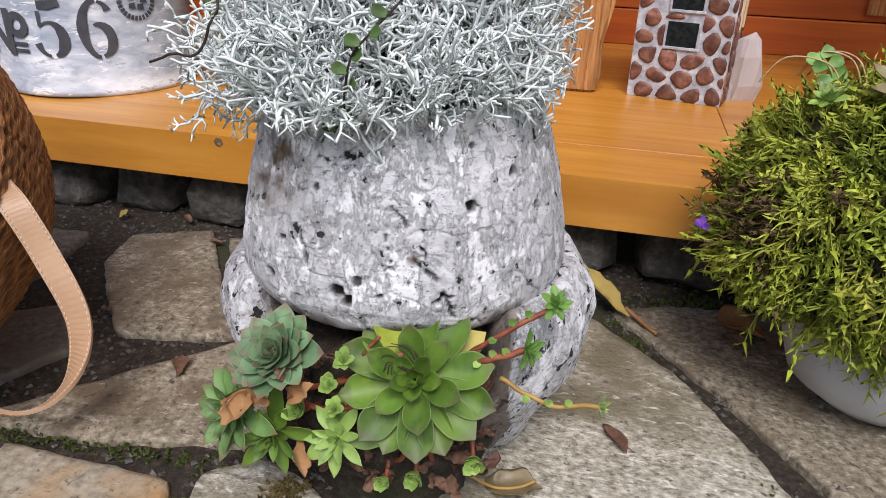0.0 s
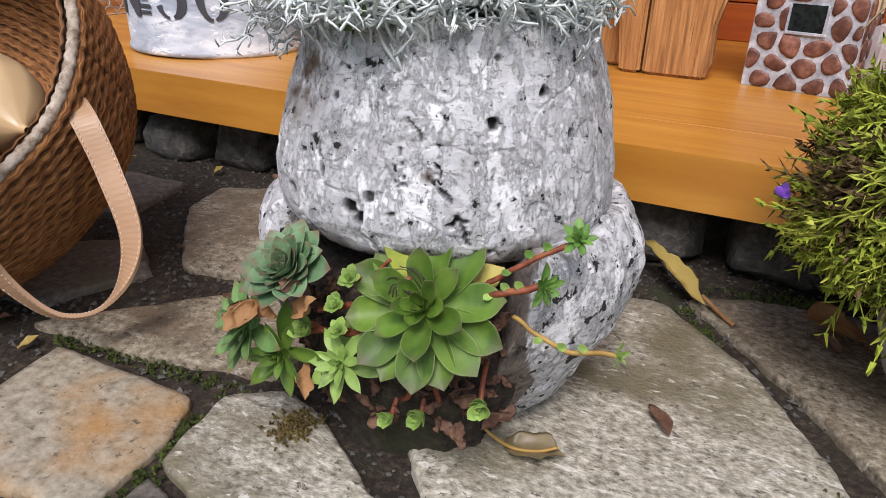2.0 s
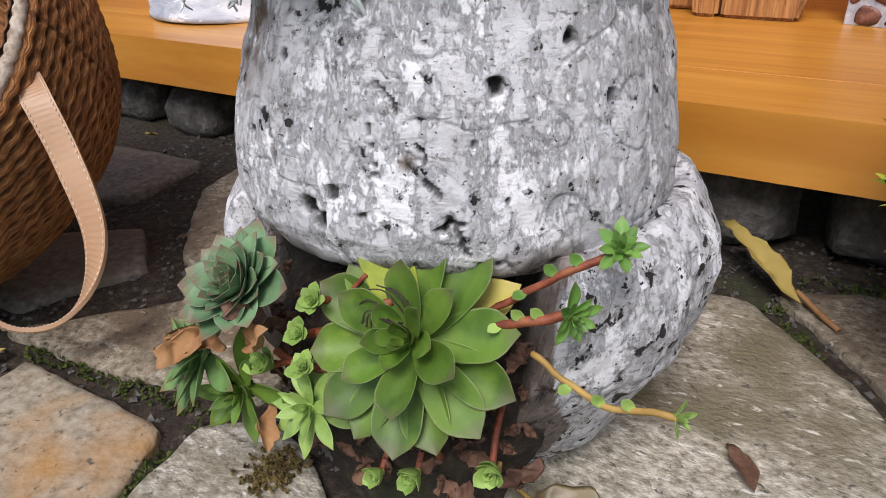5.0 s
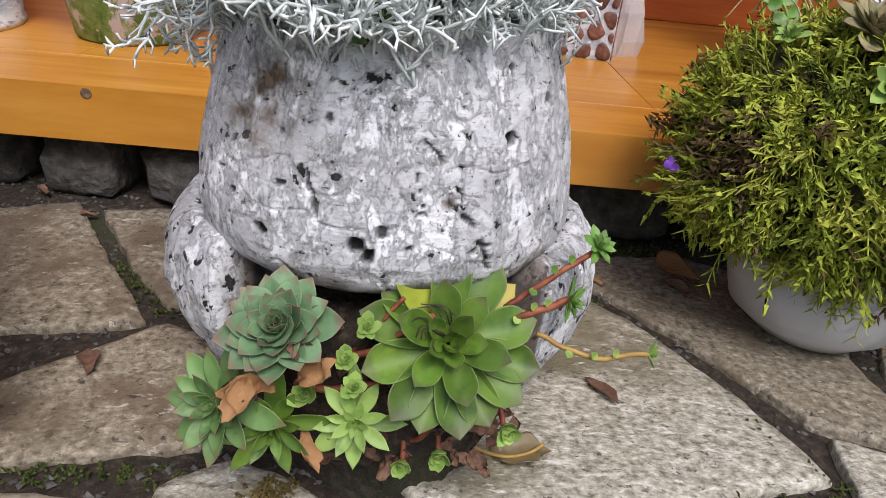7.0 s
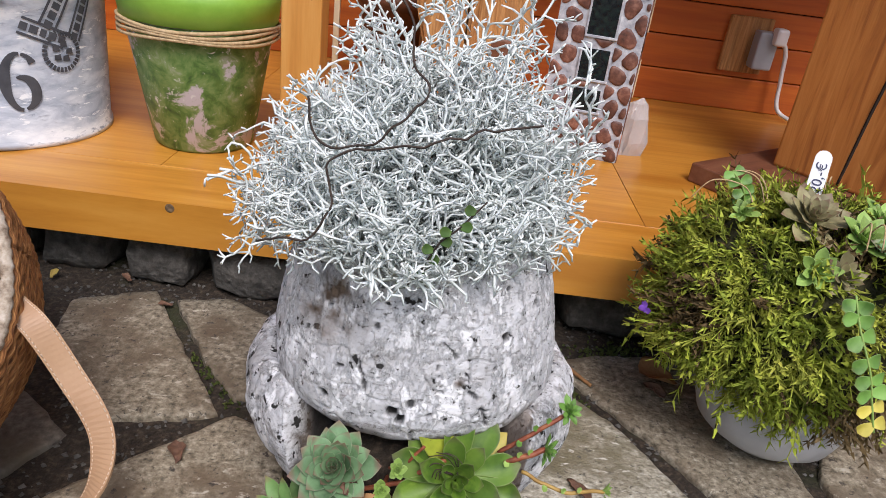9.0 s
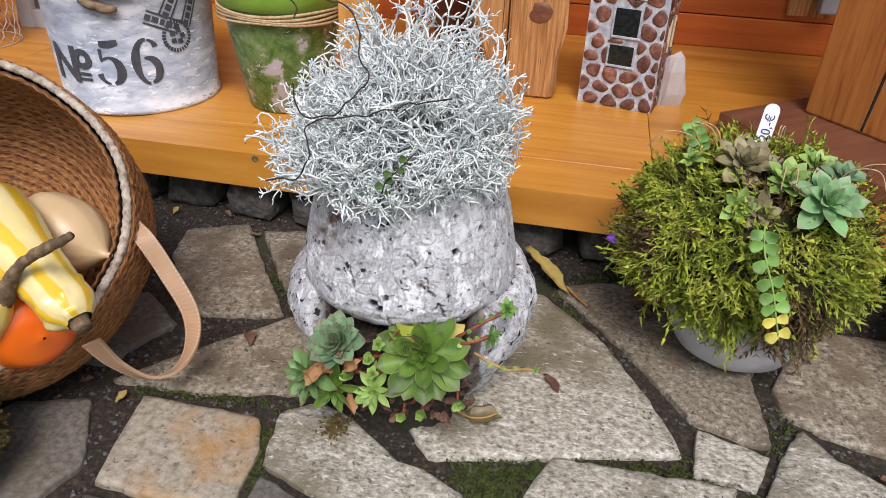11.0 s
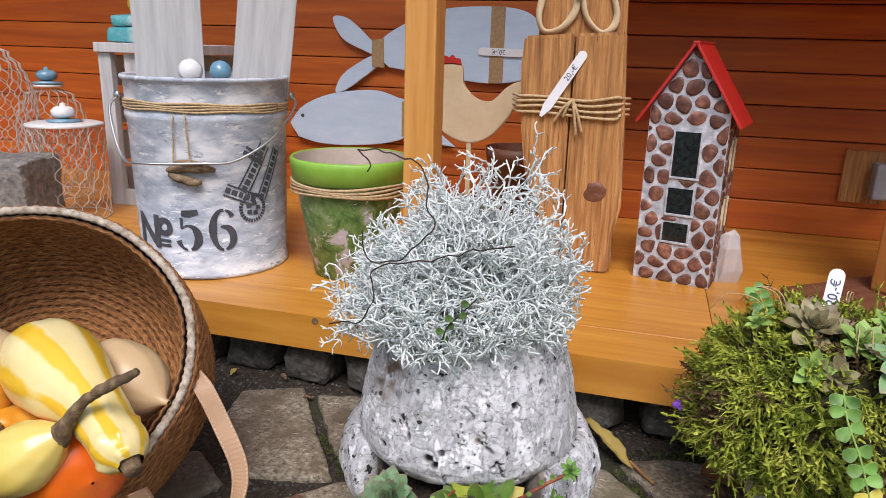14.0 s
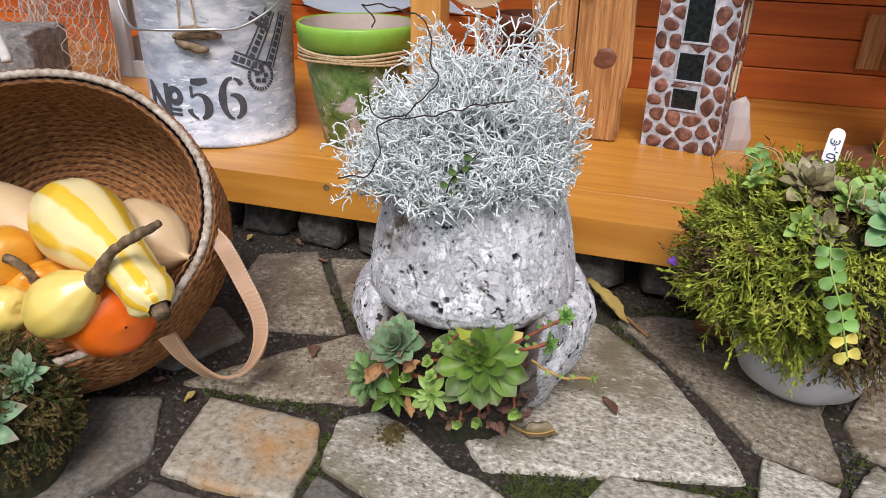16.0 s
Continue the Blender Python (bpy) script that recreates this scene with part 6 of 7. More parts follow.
for k in range(4):
    z0 = 0.576 - 0.012 * k
    loop = [(0.37, DY + 0.025, z0), (0.378, DY - 0.004, z0), (0.44, DY - 0.006, z0 + 0.004 * math.sin(k)), (0.53, DY - 0.006, z0 - 0.006), (0.594, DY - 0.006, z0 + 0.005 - 0.004 * k), (0.605, DY + 0.001, z0 + 0.003), (0.606, DY + 0.056, z0), (0.37, DY + 0.056, z0), (0.37, DY + 0.025, z0)]
    pipe("twine_wrap", smooth_line(loop, 4), 0.0034, "twine", dw, 6)
for k, (dx, L) in enumerate(((-0.03, 0.05), (0.01, 0.08), (0.02, 0.075), (-0.015, 0.04))):
    pipe("twine_end", smooth_line([(0.5, DY - 0.012, 0.572), (0.5 + dx * 0.6, DY - 0.016, 0.575 - L * 0.4), (0.5 + dx * 1.3, DY - 0.01, 0.572 - L)], 6), 0.0034, "twine", dw, 6)
db = thing("backing_plank", "taller dark weathered plank standing behind", "board")
part("plank_piece", plate([(0.4, 0.172), (0.6, 0.172), (0.6, 0.72), (0.588, 0.95), (0.41, 0.95), (0.402, 0.72)], 0.04, 0.005), "driftwood", db, m=pose(0, 1.385, 0))
bf = thing("butterfly_ornament", "pale plywood butterfly outline on the plank", "ornament")
for k, lp in enumerate(([(0.488, 0.8), (0.482, 0.76), (0.46, 0.73), (0.43, 0.717), (0.41, 0.725), (0.402, 0.755), (0.41, 0.8), (0.42, 0.85)], [(0.496, 0.8), (0.506, 0.76), (0.522, 0.735), (0.547, 0.718), (0.57, 0.73), (0.576, 0.76), (0.565, 0.8), (0.555, 0.85)])):
    pipe("wing", smooth_line([(x, DY + 0.05, z) for x, z in lp], 6), 0.009, "beige_wood", bf, 8, flat=0.5)
turned("bead", [(0.001, -0.012), (0.009, -0.006), (0.01, 0.002), (0.006, 0.01), (0.001, 0.013)], "steel", bf, 16, pose(0.492, DY + 0.045, 0.795))
plant_label((0.43, DY - 0.012, 0.532), (0.52, 0.0, 0.85), (0, -1, 0.05), 0.021, 0.17, "20,-€", "white plant label with a handwritten price tucked under the twine")

# ---- model stone house ----
hs = thing("model_house", "painted model stone tower house with a red roof", "model house", at=(0.768, 1.385, DECK_Z), rz=-14)
HW, HD, HE, HA = 0.17, 0.135, 0.392, 0.525
bm = plate([(-HW / 2, 0), (HW / 2, 0), (HW / 2, HE), (0, HA), (-HW / 2, HE)], HD, 0.001)
part("house_body", bm, "mortar", hs, m=pose(0, -HD / 2, 0), label="grey-white painted mortar")
WINS = [(-0.024, 0.032, 0.244, 0.345), (-0.026, 0.03, 0.16, 0.22), (-0.028, 0.028, 0.096, 0.141)]
for x0, x1, z0, z1 in WINS:
    w = put("window", mesh_of("pane", [(x0, 0, z0), (x1, 0, z0), (x1, 0, z1), (x0, 0, z1)], [(0, 1, 2, 3)], "window_dark", False), hs, pose(0, -HD / 2 - 0.0012, 0), "dark glossy window")
    for cx, cz, sx, sz in (((x0 + x1) / 2, z0 - 0.003, x1 - x0 + 0.008, 0.005), (x0 - 0.002, z0, 0.004, z1 - z0), (x1 - 0.002 + 0.002, z0, 0.004, z1 - z0)):
        part("window_frame", box(sx, 0.004, sz, bevel=0.0008, seg=1), "mortar", w, m=pose(cx, -0.001, cz))
for z0, z1 in ((0.26, 0.33), (0.13, 0.2)):
    w = put("window", mesh_of("pane", [(0, -0.02, z0), (0, 0.025, z0), (0, 0.025, z1), (0, -0.02, z1)], [(0, 1, 2, 3)], "window_dark", False), hs, pose(HW / 2 + 0.0012, 0, 0))
    for cy in (-0.021, 0.026):
        part("window_frame", box(0.005, 0.004, z1 - z0, bevel=0.0008, seg=1), "beige_wood", w, m=pose(0.001, cy, z0))


rng = random.Random(14)


def clipped(poly, px, pz, nx, nz):
    """The part of a polygon on the inner side of a line through (px, pz) with outward normal (nx, nz)."""
    out = []
    for i, (x0, z0) in enumerate(poly):
        x1, z1 = poly[(i + 1) % len(poly)]
        d0, d1 = (x0 - px) * nx + (z0 - pz) * nz, (x1 - px) * nx + (z1 - pz) * nz
        if d0 <= 0:
            out.append((x0, z0))
        if d0 * d1 < 0:
            t = d0 / (d0 - d1)
            out.append((x0 + (x1 - x0) * t, z0 + (z1 - z0) * t))
    return out


def stone_mesh(poly):
    """A painted stone: corners worn round, a low proud body."""
    poly = [(a[0] + (b[0] - a[0]) * f, a[1] + (b[1] - a[1]) * f) for a, b in zip(poly, poly[1:] + poly[:1]) for f in (0.25, 0.75)]
    cx, cz = sum(p[0] for p in poly) / len(poly), sum(p[1] for p in poly) / len(poly)
    n = len(poly)
    V = [(cx + (x - cx) * s, -d, cz + (z - cz) * s) for s, d in ((1.0, -0.0005), (0.95, 0.0016), (0.7, 0.0026)) for x, z in poly]
    Fc = [(k * n + j, k * n + (j + 1) % n, (k + 1) * n + (j + 1) % n, (k + 1) * n + j) for k in range(2) for j in range(n)] + [tuple(2 * n + j for j in range(n))]
    return mesh_of("stone", V, Fc, "painted_stone")


def stones_on(width, base, outline, skip):
    """Irregular fitted stones over a face of the house, round its windows."""
    top = max(z for x, z in outline)
    sites = []
    row, z = 0, 0.012
    while z < top:
        x = -width / 2 - 0.01 + (0.02 if row % 2 else 0.0)
        while x < width / 2 + 0.02:
            sites.append((x + rng.uniform(-0.011, 0.011), z + rng.uniform(-0.009, 0.009)))
            x += 0.042
        z += 0.033
        row += 1
    for sx, sz in sites:
        if any(a0 - 0.002 < sx < a1 + 0.002 and b0 - 0.002 < sz < b1 + 0.002 for a0, a1, b0, b1 in skip):
            continue
        gap = rng.uniform(0.0022, 0.0045)
        poly = [(sx - 0.05, sz - 0.05), (sx + 0.05, sz - 0.05), (sx + 0.05, sz + 0.05), (sx - 0.05, sz + 0.05)]
        for qx, qz in sites:
            d = math.hypot(qx - sx, qz - sz)
            if 0 < d < 0.12:
                nx, nz = (qx - sx) / d, (qz - sz) / d
                poly = clipped(poly, sx + nx * (d / 2 - gap), sz + nz * (d / 2 - gap), nx, nz)
        for i, (x0, z0) in enumerate(outline):
            x1, z1 = outline[(i + 1) % len(outline)]
            d = math.hypot(x1 - x0, z1 - z0)
            poly = clipped(poly, x0 - (z1 - z0) / d * 0.001, z0 + (x1 - x0) / d * 0.001, (z1 - z0) / d, -(x1 - x0) / d)
        for a0, a1, b0, b1 in skip:
            side = max(((a0 - sx, (a0 - 0.004, sz, 1, 0)), (sx - a1, (a1 + 0.004, sz, -1, 0)), (b0 - sz, (sx, b0 - 0.004, 0, 1)), (sz - b1, (sx, b1 + 0.004, 0, -1))))[1]
            poly = clipped(poly, *side)
        if len(poly) > 2 and max(p[0] for p in poly) - min(p[0] for p in poly) > 0.008 and max(p[1] for p in poly) - min(p[1] for p in poly) > 0.008:
            put("stone", stone_mesh(poly), hs, base)


stones_on(HW, pose(0, -HD / 2, 0), [(-HW / 2, 0), (HW / 2, 0), (HW / 2, HE), (0, HA), (-HW / 2, HE)], WINS)
stones_on(HD, pose(HW / 2, 0, 0, 0, 0, 90), [(-HD / 2, 0), (HD / 2, 0), (HD / 2, HE), (-HD / 2, HE)], [(-0.02, 0.025, 0.26, 0.33), (-0.02, 0.025, 0.13, 0.2)])
for s in (-1, 1):
    L = math.hypot(HW / 2 + 0.022, (HA - HE) * (HW / 2 + 0.022) / (HW / 2))
    ang = math.degrees(math.atan2(HA - HE, HW / 2))
    part("roof_panel", box(L, HD + 0.03, 0.006, at=(-L / 2 if s < 0 else L / 2, 0, 0), bevel=0.001), "red_roof", hs, m=pose(0, -0.004, HA + 0.002, 0, ang * s, 0))
part("ridge_strip", box(0.014, HD + 0.032, 0.006, bevel=0.002), "red_roof", hs, m=pose(0, -0.004, HA + 0.004))
bag = thing("plastic_bag", "clear crinkled plastic bag lying beside the model house", "bag")
V, Fc = lathe([(0.03, 0.0), (0.034, 0.03), (0.03, 0.08), (0.022, 0.11), (0.002, 0.12)], 18, False, lambda p, a, k: Vector((p.x, p.y * 0.5, p.z)) + 0.012 * noise.noise_vector(p * 40))
put("bag_film", mesh_of("bag_film", V, Fc, "plastic_bag", False), bag, pose(0.875, 1.38, DECK_Z))

# ---- fish on the wall ----
def fish(outline, tail, bands, eye, y, label, tag_at=None):
    th = thing("wooden_fish", label, "wooden fish", "wooden fishes")
    part("fish_body", plate(outline, 0.012, 0.002), "blue_paint", th, m=pose(0, y, 0))
    for o in tail:
        part("fish_tail", plate(o, 0.01, 0.002), "blue_paint", th, m=pose(0, y + 0.001, 0))
    for o in bands:
        part("jute_band", plate(o, 0.016, 0.001), "jute_band", th, m=pose(0, y - 0.002, 0))
    if eye:
        turned("eye", [(0.001, 0.002), (0.006, 0.001), (0.006, -0.004)], "ink", th, 12, pose(eye[0], y - 0.001, eye[1], 90, 0, 0))
    pipe("hanger", [(outline[3][0], y + 0.012, outline[3][1] - 0.03), (outline[3][0], WALL_Y + 0.004, outline[3][1] - 0.025)], 0.003, "steel", th, 6)
    return th


def loft(pts, n=6):
    return [(p.x, p.z) for p in smooth_line([(x, 0, z) for x, z in pts], n)]


fish(loft([(-0.21, 0.64), (-0.197, 0.698), (-0.097, 0.757), (0.015, 0.794), (0.161, 0.803), (0.268, 0.791), (0.323, 0.746), (0.339, 0.68), (0.309, 0.6), (0.175, 0.571), (-0.014, 0.589), (-0.172, 0.609)]),
     [loft([(-0.2, 0.655), (-0.233, 0.69), (-0.315, 0.758), (-0.372, 0.762), (-0.335, 0.694), (-0.237, 0.65)]), loft([(-0.21, 0.612), (-0.314, 0.538), (-0.366, 0.522), (-0.335, 0.584), (-0.237, 0.643), (-0.2, 0.64)])],
     [[(-0.232, 0.61), (-0.19, 0.606), (-0.19, 0.7), (-0.232, 0.694)], [(0.165, 0.57), (0.21, 0.575), (0.21, 0.803), (0.165, 0.804)]], None, 1.925, "light blue wooden fish with jute bands on the board wall")
plant_label((0.33, 1.918, 0.665), (-1, 0, 0.02), (0, -1, 0), 0.024, 0.2, "20,-€", "white plant label tucked behind the fish's jute band")
fish(loft([(-0.541, 0.41), (-0.485, 0.472), (-0.377, 0.516), (-0.231, 0.533), (-0.15, 0.515), (-0.109, 0.493), (-0.102, 0.4), (-0.166, 0.363), (-0.3, 0.345), (-0.421, 0.344), (-0.509, 0.362)]),
     [[(-0.11, 0.47), (-0.007, 0.415), (0.063, 0.361), (-0.045, 0.371), (-0.11, 0.42)]], [[(-0.125, 0.385), (-0.09, 0.4), (-0.09, 0.49), (-0.125, 0.503)]], (-0.49, 0.437), 1.925, "smaller light blue wooden fish with a dark eye")
hen = thing("wooden_hen", "beige wooden hen silhouette with a red comb on a stand", "wooden hen")
part("hen_body", plate(loft([(0.08, 0.6), (0.107, 0.633), (0.161, 0.63), (0.17, 0.582), (0.204, 0.546), (0.249, 0.54), (0.293, 0.58), (0.331, 0.594), (0.326, 0.552), (0.292, 0.489), (0.239, 0.436), (0.174, 0.423), (0.11, 0.454), (0.085, 0.52)]), 0.018, 0.003), "beige_wood", hen, m=pose(0, 1.6, 0))
part("comb", plate([(0.105, 0.63), (0.113, 0.656), (0.125, 0.65), (0.134, 0.659), (0.142, 0.65), (0.155, 0.649), (0.161, 0.63)], 0.012, 0.001), "red_felt", hen, m=pose(0, 1.603, 0))
part("stand_rod", box(0.014, 0.012, 0.27, bevel=0.002), "beige_wood", hen, m=pose(0.19, 1.609, DECK_Z))
part("stand_foot", box(0.13, 0.09, 0.018, bevel=0.004), "beige_wood", hen, m=pose(0.19, 1.609, DECK_Z))
tp = thing("clay_pot", "dark terracotta pot behind the plank", "flower pot")
turned("pot_wall", [(0.001, 0.0), (0.06, 0.0), (0.085, 0.2), (0.092, 0.2), (0.095, 0.24), (0.085, 0.24), (0.07, 0.05), (0.001, 0.04)], "dark_plank", tp, 40, pose(0.32, 1.68, DECK_Z))

# ---- grey crate, painted block on it, wire cloches, concrete block ----
cr = thing("crate", "grey painted upright slatted wooden crate", "crate")
for dx in (0, 0.3):
    for dy in (0, 0.24):
        part("upright", box(0.045, 0.025, 0.465, bevel=0.002), "grey_board", cr, m=pose(-0.915 + dx, 1.5 + dy, DECK_Z))
for k in range(4):
    part("side_slat", box(0.02, 0.215, 0.09, bevel=0.002), "grey_board", cr, m=pose(-0.93, 1.62, DECK_Z + 0.02 + 0.115 * k))
part("top_panel", box(0.35, 0.29, 0.028, bevel=0.002), "grey_board", cr, m=pose(-0.765, 1.62, DECK_Z + 0.465))
part("bottom_rail", box(0.255, 0.02, 0.05, bevel=0.002), "grey_board", cr, m=pose(-0.765, 1.5, DECK_Z + 0.0))
for dx in (0.095, 0.18):
    part("front_slat", box(0.06, 0.018, 0.41, bevel=0.002), "grey_board", cr, m=pose(-0.915 + dx, 1.502, DECK_Z + 0.052))
part("back_panel", box(0.3, 0.012, 0.46, bevel=0.001), "grey_board", cr, m=pose(-0.765, 1.762, DECK_Z))
CT = DECK_Z + 0.493
tb = thing("painted_block", "turquoise and white painted wooden block on the crate", "ornament")
for zz, sx, sy, sz in ((0.0, 0.16, 0.11, 0.045), (0.044, 0.13, 0.1, 0.035)):
    bm = box(sx, sy, sz, bevel=0.01)
    bmesh.ops.subdivide_edges(bm, edges=bm.edges[:], cuts=2, use_grid_fill=True)
    for v in bm.verts:
        v.co += 0.007 * noise.noise_vector(v.co * 30 + Vector((zz * 90, 0, 0)))
        v.co.z = max(v.co.z, 0.0)
    part("block_layer", bm, "turquoise", tb, m=pose(-0.845, 1.57, CT + zz), smooth=True)
V, Fc = lathe([(0.04, 0.0), (0.05, 0.03), (0.045, 0.12), (0.02, 0.16), (0.001, 0.165)], 24, False, lambda p, a, k: p + 0.008 * noise.noise_vector(p * 22))
tagged(put("painted_figure", mesh_of("painted_figure", V, Fc, "yellow_paint"), None, pose(-0.84, 1.6, CT + 0.083)), "yellow and green painted lump on the turquoise block", "ornament")


def cloche(at, r, h, lid, label, seed, dome_top=False):
    """A cylinder of hexagonal chicken wire with a plate and knob on top."""
    th = thing("wire_cloche", label, "wire cloche", "wire cloches")
    V, Fc = [], []
    cell = 0.046
    n = max(8, int(2 * math.pi * r / (cell * 0.9)))
    n += n % 2
    rows = int(h / (cell * 0.66))

    def P(i, j):
        u = (j + (0.5 if i % 2 else 0.0)) / n * 2 * math.pi
        z = h * i / rows
        rr = r
        if dome_top and z > 0.6 * h:
            rr = r * math.sqrt(max(0.05, 1 - ((z - 0.6 * h) / (0.42 * h)) ** 2))
        p = Vector((rr * math.cos(u), rr * math.sin(u), z))
        return p + 0.004 * noise.noise_vector(p * 35 + Vector((seed, 0, 0)))

    for i in range(rows):
        for j in range(n):
            a = P(i, j)
            lo, hi = a + Vector((0, 0, -0.007)), a + Vector((0, 0, 0.008))
            tube([lo, hi], 0.0019, 4, V, Fc, False)
            for jn in ((j, j + 1) if i % 2 else (j - 1, j)):
                b = P(i + 1, jn) + Vector((0, 0, -0.007))
                tube([hi, b], 0.0012, 4, V, Fc, False)
    put("wire_mesh", mesh_of("wire_mesh", V, Fc, "wire"), th, pose(*at))
    for z in (0.002, h):
        rr = r if z < 0.01 or not dome_top else r * 0.25
        pipe("wire_ring", [Vector(at) + Vector((rr * math.cos(a), rr * math.sin(a), z)) for a in np.linspace(0, 2 * math.pi, 40)], 0.0018, "wire", th, 5)
    if lid:
        turned("lid", [(0.001, 0.0), (lid, 0.0), (lid + 0.002, 0.004), (lid * 0.9, 0.008), (0.001, 0.009)], "white_glaze", th, 40, pose(at[0], at[1], at[2] + h))
        turned("saucer", [(0.012, 0.008), (0.045, 0.01), (0.047, 0.014), (0.02, 0.018), (0.001, 0.019)], "blue_glaze", th, 32, pose(at[0], at[1], at[2] + h))
        turned("knob", [(0.012, 0.018), (0.03, 0.026), (0.032, 0.04), (0.022, 0.05), (0.008, 0.052), (0.006, 0.06), (0.001, 0.062)], "white_glaze" if seed % 2 else "blue_glaze", th, 28, pose(at[0], at[1], at[2] + h))
    return th


cloche((-0.925, 1.32, DECK_Z), 0.1, 0.265, 0.1, "chicken wire cloche with a white lid and ceramic knob", 1)
cloche((-1.2, 1.55, DECK_Z), 0.105, 0.35, 0.045, "rounded chicken wire cloche with a blue ceramic knob", 2, True)
cloche((-1.29, 1.38, DECK_Z), 0.15, 0.48, 0, "tall rounded chicken wire cloche", 3, True)
cb = thing("concrete_block", "rough grey concrete block on the deck", "block")
bm = box(0.2, 0.17, 0.195, bevel=0.015, seg=3)
bmesh.ops.subdivide_edges(bm, edges=bm.edges[:], cuts=4, use_grid_fill=True)
for v in bm.verts:
    v.co += 0.01 * noise.noise_vector(v.co * 18) + 0.004 * noise.noise_vector(v.co * 60)
    v.co.z = max(0.0, v.co.z)
part("block", bm, "concrete", cb, m=pose(-0.975, 1.16, DECK_Z, 0, 0, 12), smooth=True)

# ---- beam on a plank, wall socket, shelf ----
pk = thing("thick_plank", "dark reddish-brown plank lying on the deck", "plank")
part("plank_piece", box(0.62, 0.42, 0.04, bevel=0.004), "dark_plank", pk, m=pose(1.23, 0.918, DECK_Z) @ pose(0, 0, 0, 0, 0, 38) @ pose(0.31, 0.21, 0))
bmt = thing("timber_beam", "upright square varnished timber beam with long cracks", "beam")
bm = box(0.235, 0.235, 1.3, bevel=0.006)
part("beam_shaft", bm, "beam", bmt, m=pose(1.302, 1.12, DECK_Z + 0.04) @ pose(0, 0, 0, 0, 0, 40) @ pose(0.1175, 0.1175, 0))
pipe("crack", smooth_line([(1.238, 1.198, 0.215), (1.243, 1.19, 0.35), (1.25, 1.182, 0.5), (1.25, 1.183, 0.8)], 8), [0.003] * 25, "gap", bmt, 5, label="dark drying crack")
sk = thing("wall_socket", "grey wall socket on a brown mounting board", "socket")
part("mounting_board", box(0.12, 0.016, 0.15, bevel=0.003), "driftwood", sk, m=pose(1.275, WALL_Y - 0.006, 0.28))
part("socket_box", box(0.055, 0.05, 0.1, bevel=0.006), "socket_grey", sk, m=pose(1.315, WALL_Y - 0.036, 0.3))
pipe("cable", smooth_line([(1.342, WALL_Y - 0.03, 0.39), (1.37, WALL_Y - 0.05, 0.36), (1.385, WALL_Y - 0.045, 0.28), (1.395, WALL_Y - 0.06, 0.2), (1.44, WALL_Y - 0.1, 0.176)], 8), 0.006, "white_glaze", sk, 8, label="white power cable")
part("plug", box(0.035, 0.04, 0.045, bevel=0.008), "white_glaze", sk, m=pose(1.338, WALL_Y - 0.065, 0.37), label="white plug")
tagged(part("shelf", box(2.2, 0.42, 0.03, bevel=0.003), "wall_board", None, m=pose(1.62, WALL_Y - 0.212, 0.86)), "dark varnished timber shelf on the board wall", "shelf", kind="structure")

# ---- second planted boulder with a mirror ball ----
b2 = thing("boulder_bowl", "smooth grey boulder at the edge of the paving", "stone bowl")
V, Fc = lathe([(0.001, 0.0), (0.6, 0.004), (0.9, 0.03), (1.0, 0.07), (0.9, 0.105), (0.55, 0.125), (0.001, 0.13)], 36)
V = [Vector((p.x * 0.1, p.y * 0.11, p.z)) * (1 + 0.06 * noise.noise(Vector((p.x, p.y, p.z * 8)) * 1.4)) for p in V]
put("bowl", mesh_of("bowl", V, Fc, "pebble"), b2, pose(1.34, 0.57, 0))
m3 = thing("moss_mound", "dark trailing moss and stonecrop over a boulder", "moss")
M3 = (1.36, 0.72, 0.1)
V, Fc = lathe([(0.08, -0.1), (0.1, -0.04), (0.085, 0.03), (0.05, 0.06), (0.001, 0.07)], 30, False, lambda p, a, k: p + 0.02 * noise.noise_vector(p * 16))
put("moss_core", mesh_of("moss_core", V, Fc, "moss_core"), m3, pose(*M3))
moss_field("moss", m3, dome(900, M3, 0.115, 0.1, 0.08, 0.09, 31), 0.045, 32)
for k, (c, nrm, r, mt) in enumerate((((1.33, 0.66, 0.165), (-0.2, -0.6, 0.7), 0.035, "light_green"), ((1.31, 0.63, 0.1), (-0.3, -0.8, 0.4), 0.03, "blue_green"), ((1.35, 0.62, 0.075), (0, -0.9, 0.3), 0.035, "mint_leaf"))):
    hb = thing("houseleek", "houseleek rosette on the trailing moss", "succulent", "houseleeks on the moss")
    rosette(hb, "rosette", c, nrm, r, 22, mt, 90 + k, 0.9, 0.45)
mb = thing("mirror_ball", "small faceted silver mirror ball in the moss", "ornament ball")
V, Fc = lathe([(0.001, -0.032)] + [(0.032 * math.cos(a), 0.032 * math.sin(a)) for a in np.linspace(-1.4, 1.4, 12)] + [(0.001, 0.032)], 20)
put("ball", mesh_of("ball", V, Fc, "mirror_ball", False), mb, pose(1.318, 0.745, 0.205))

# ---- leaves, moss and grit on the paving ----
def ground_leaf(L, W, material, at, rz, label, curl=0.1, rx=0):
    tagged(put("fallen_leaf", leaf_mesh(L, W, 0.0015, material, curl, name="fallen_leaf", cup=0.35, crumple=0.18), None, pose(*at, rx, 0, rz)), label, "leaf", "fallen leaves")


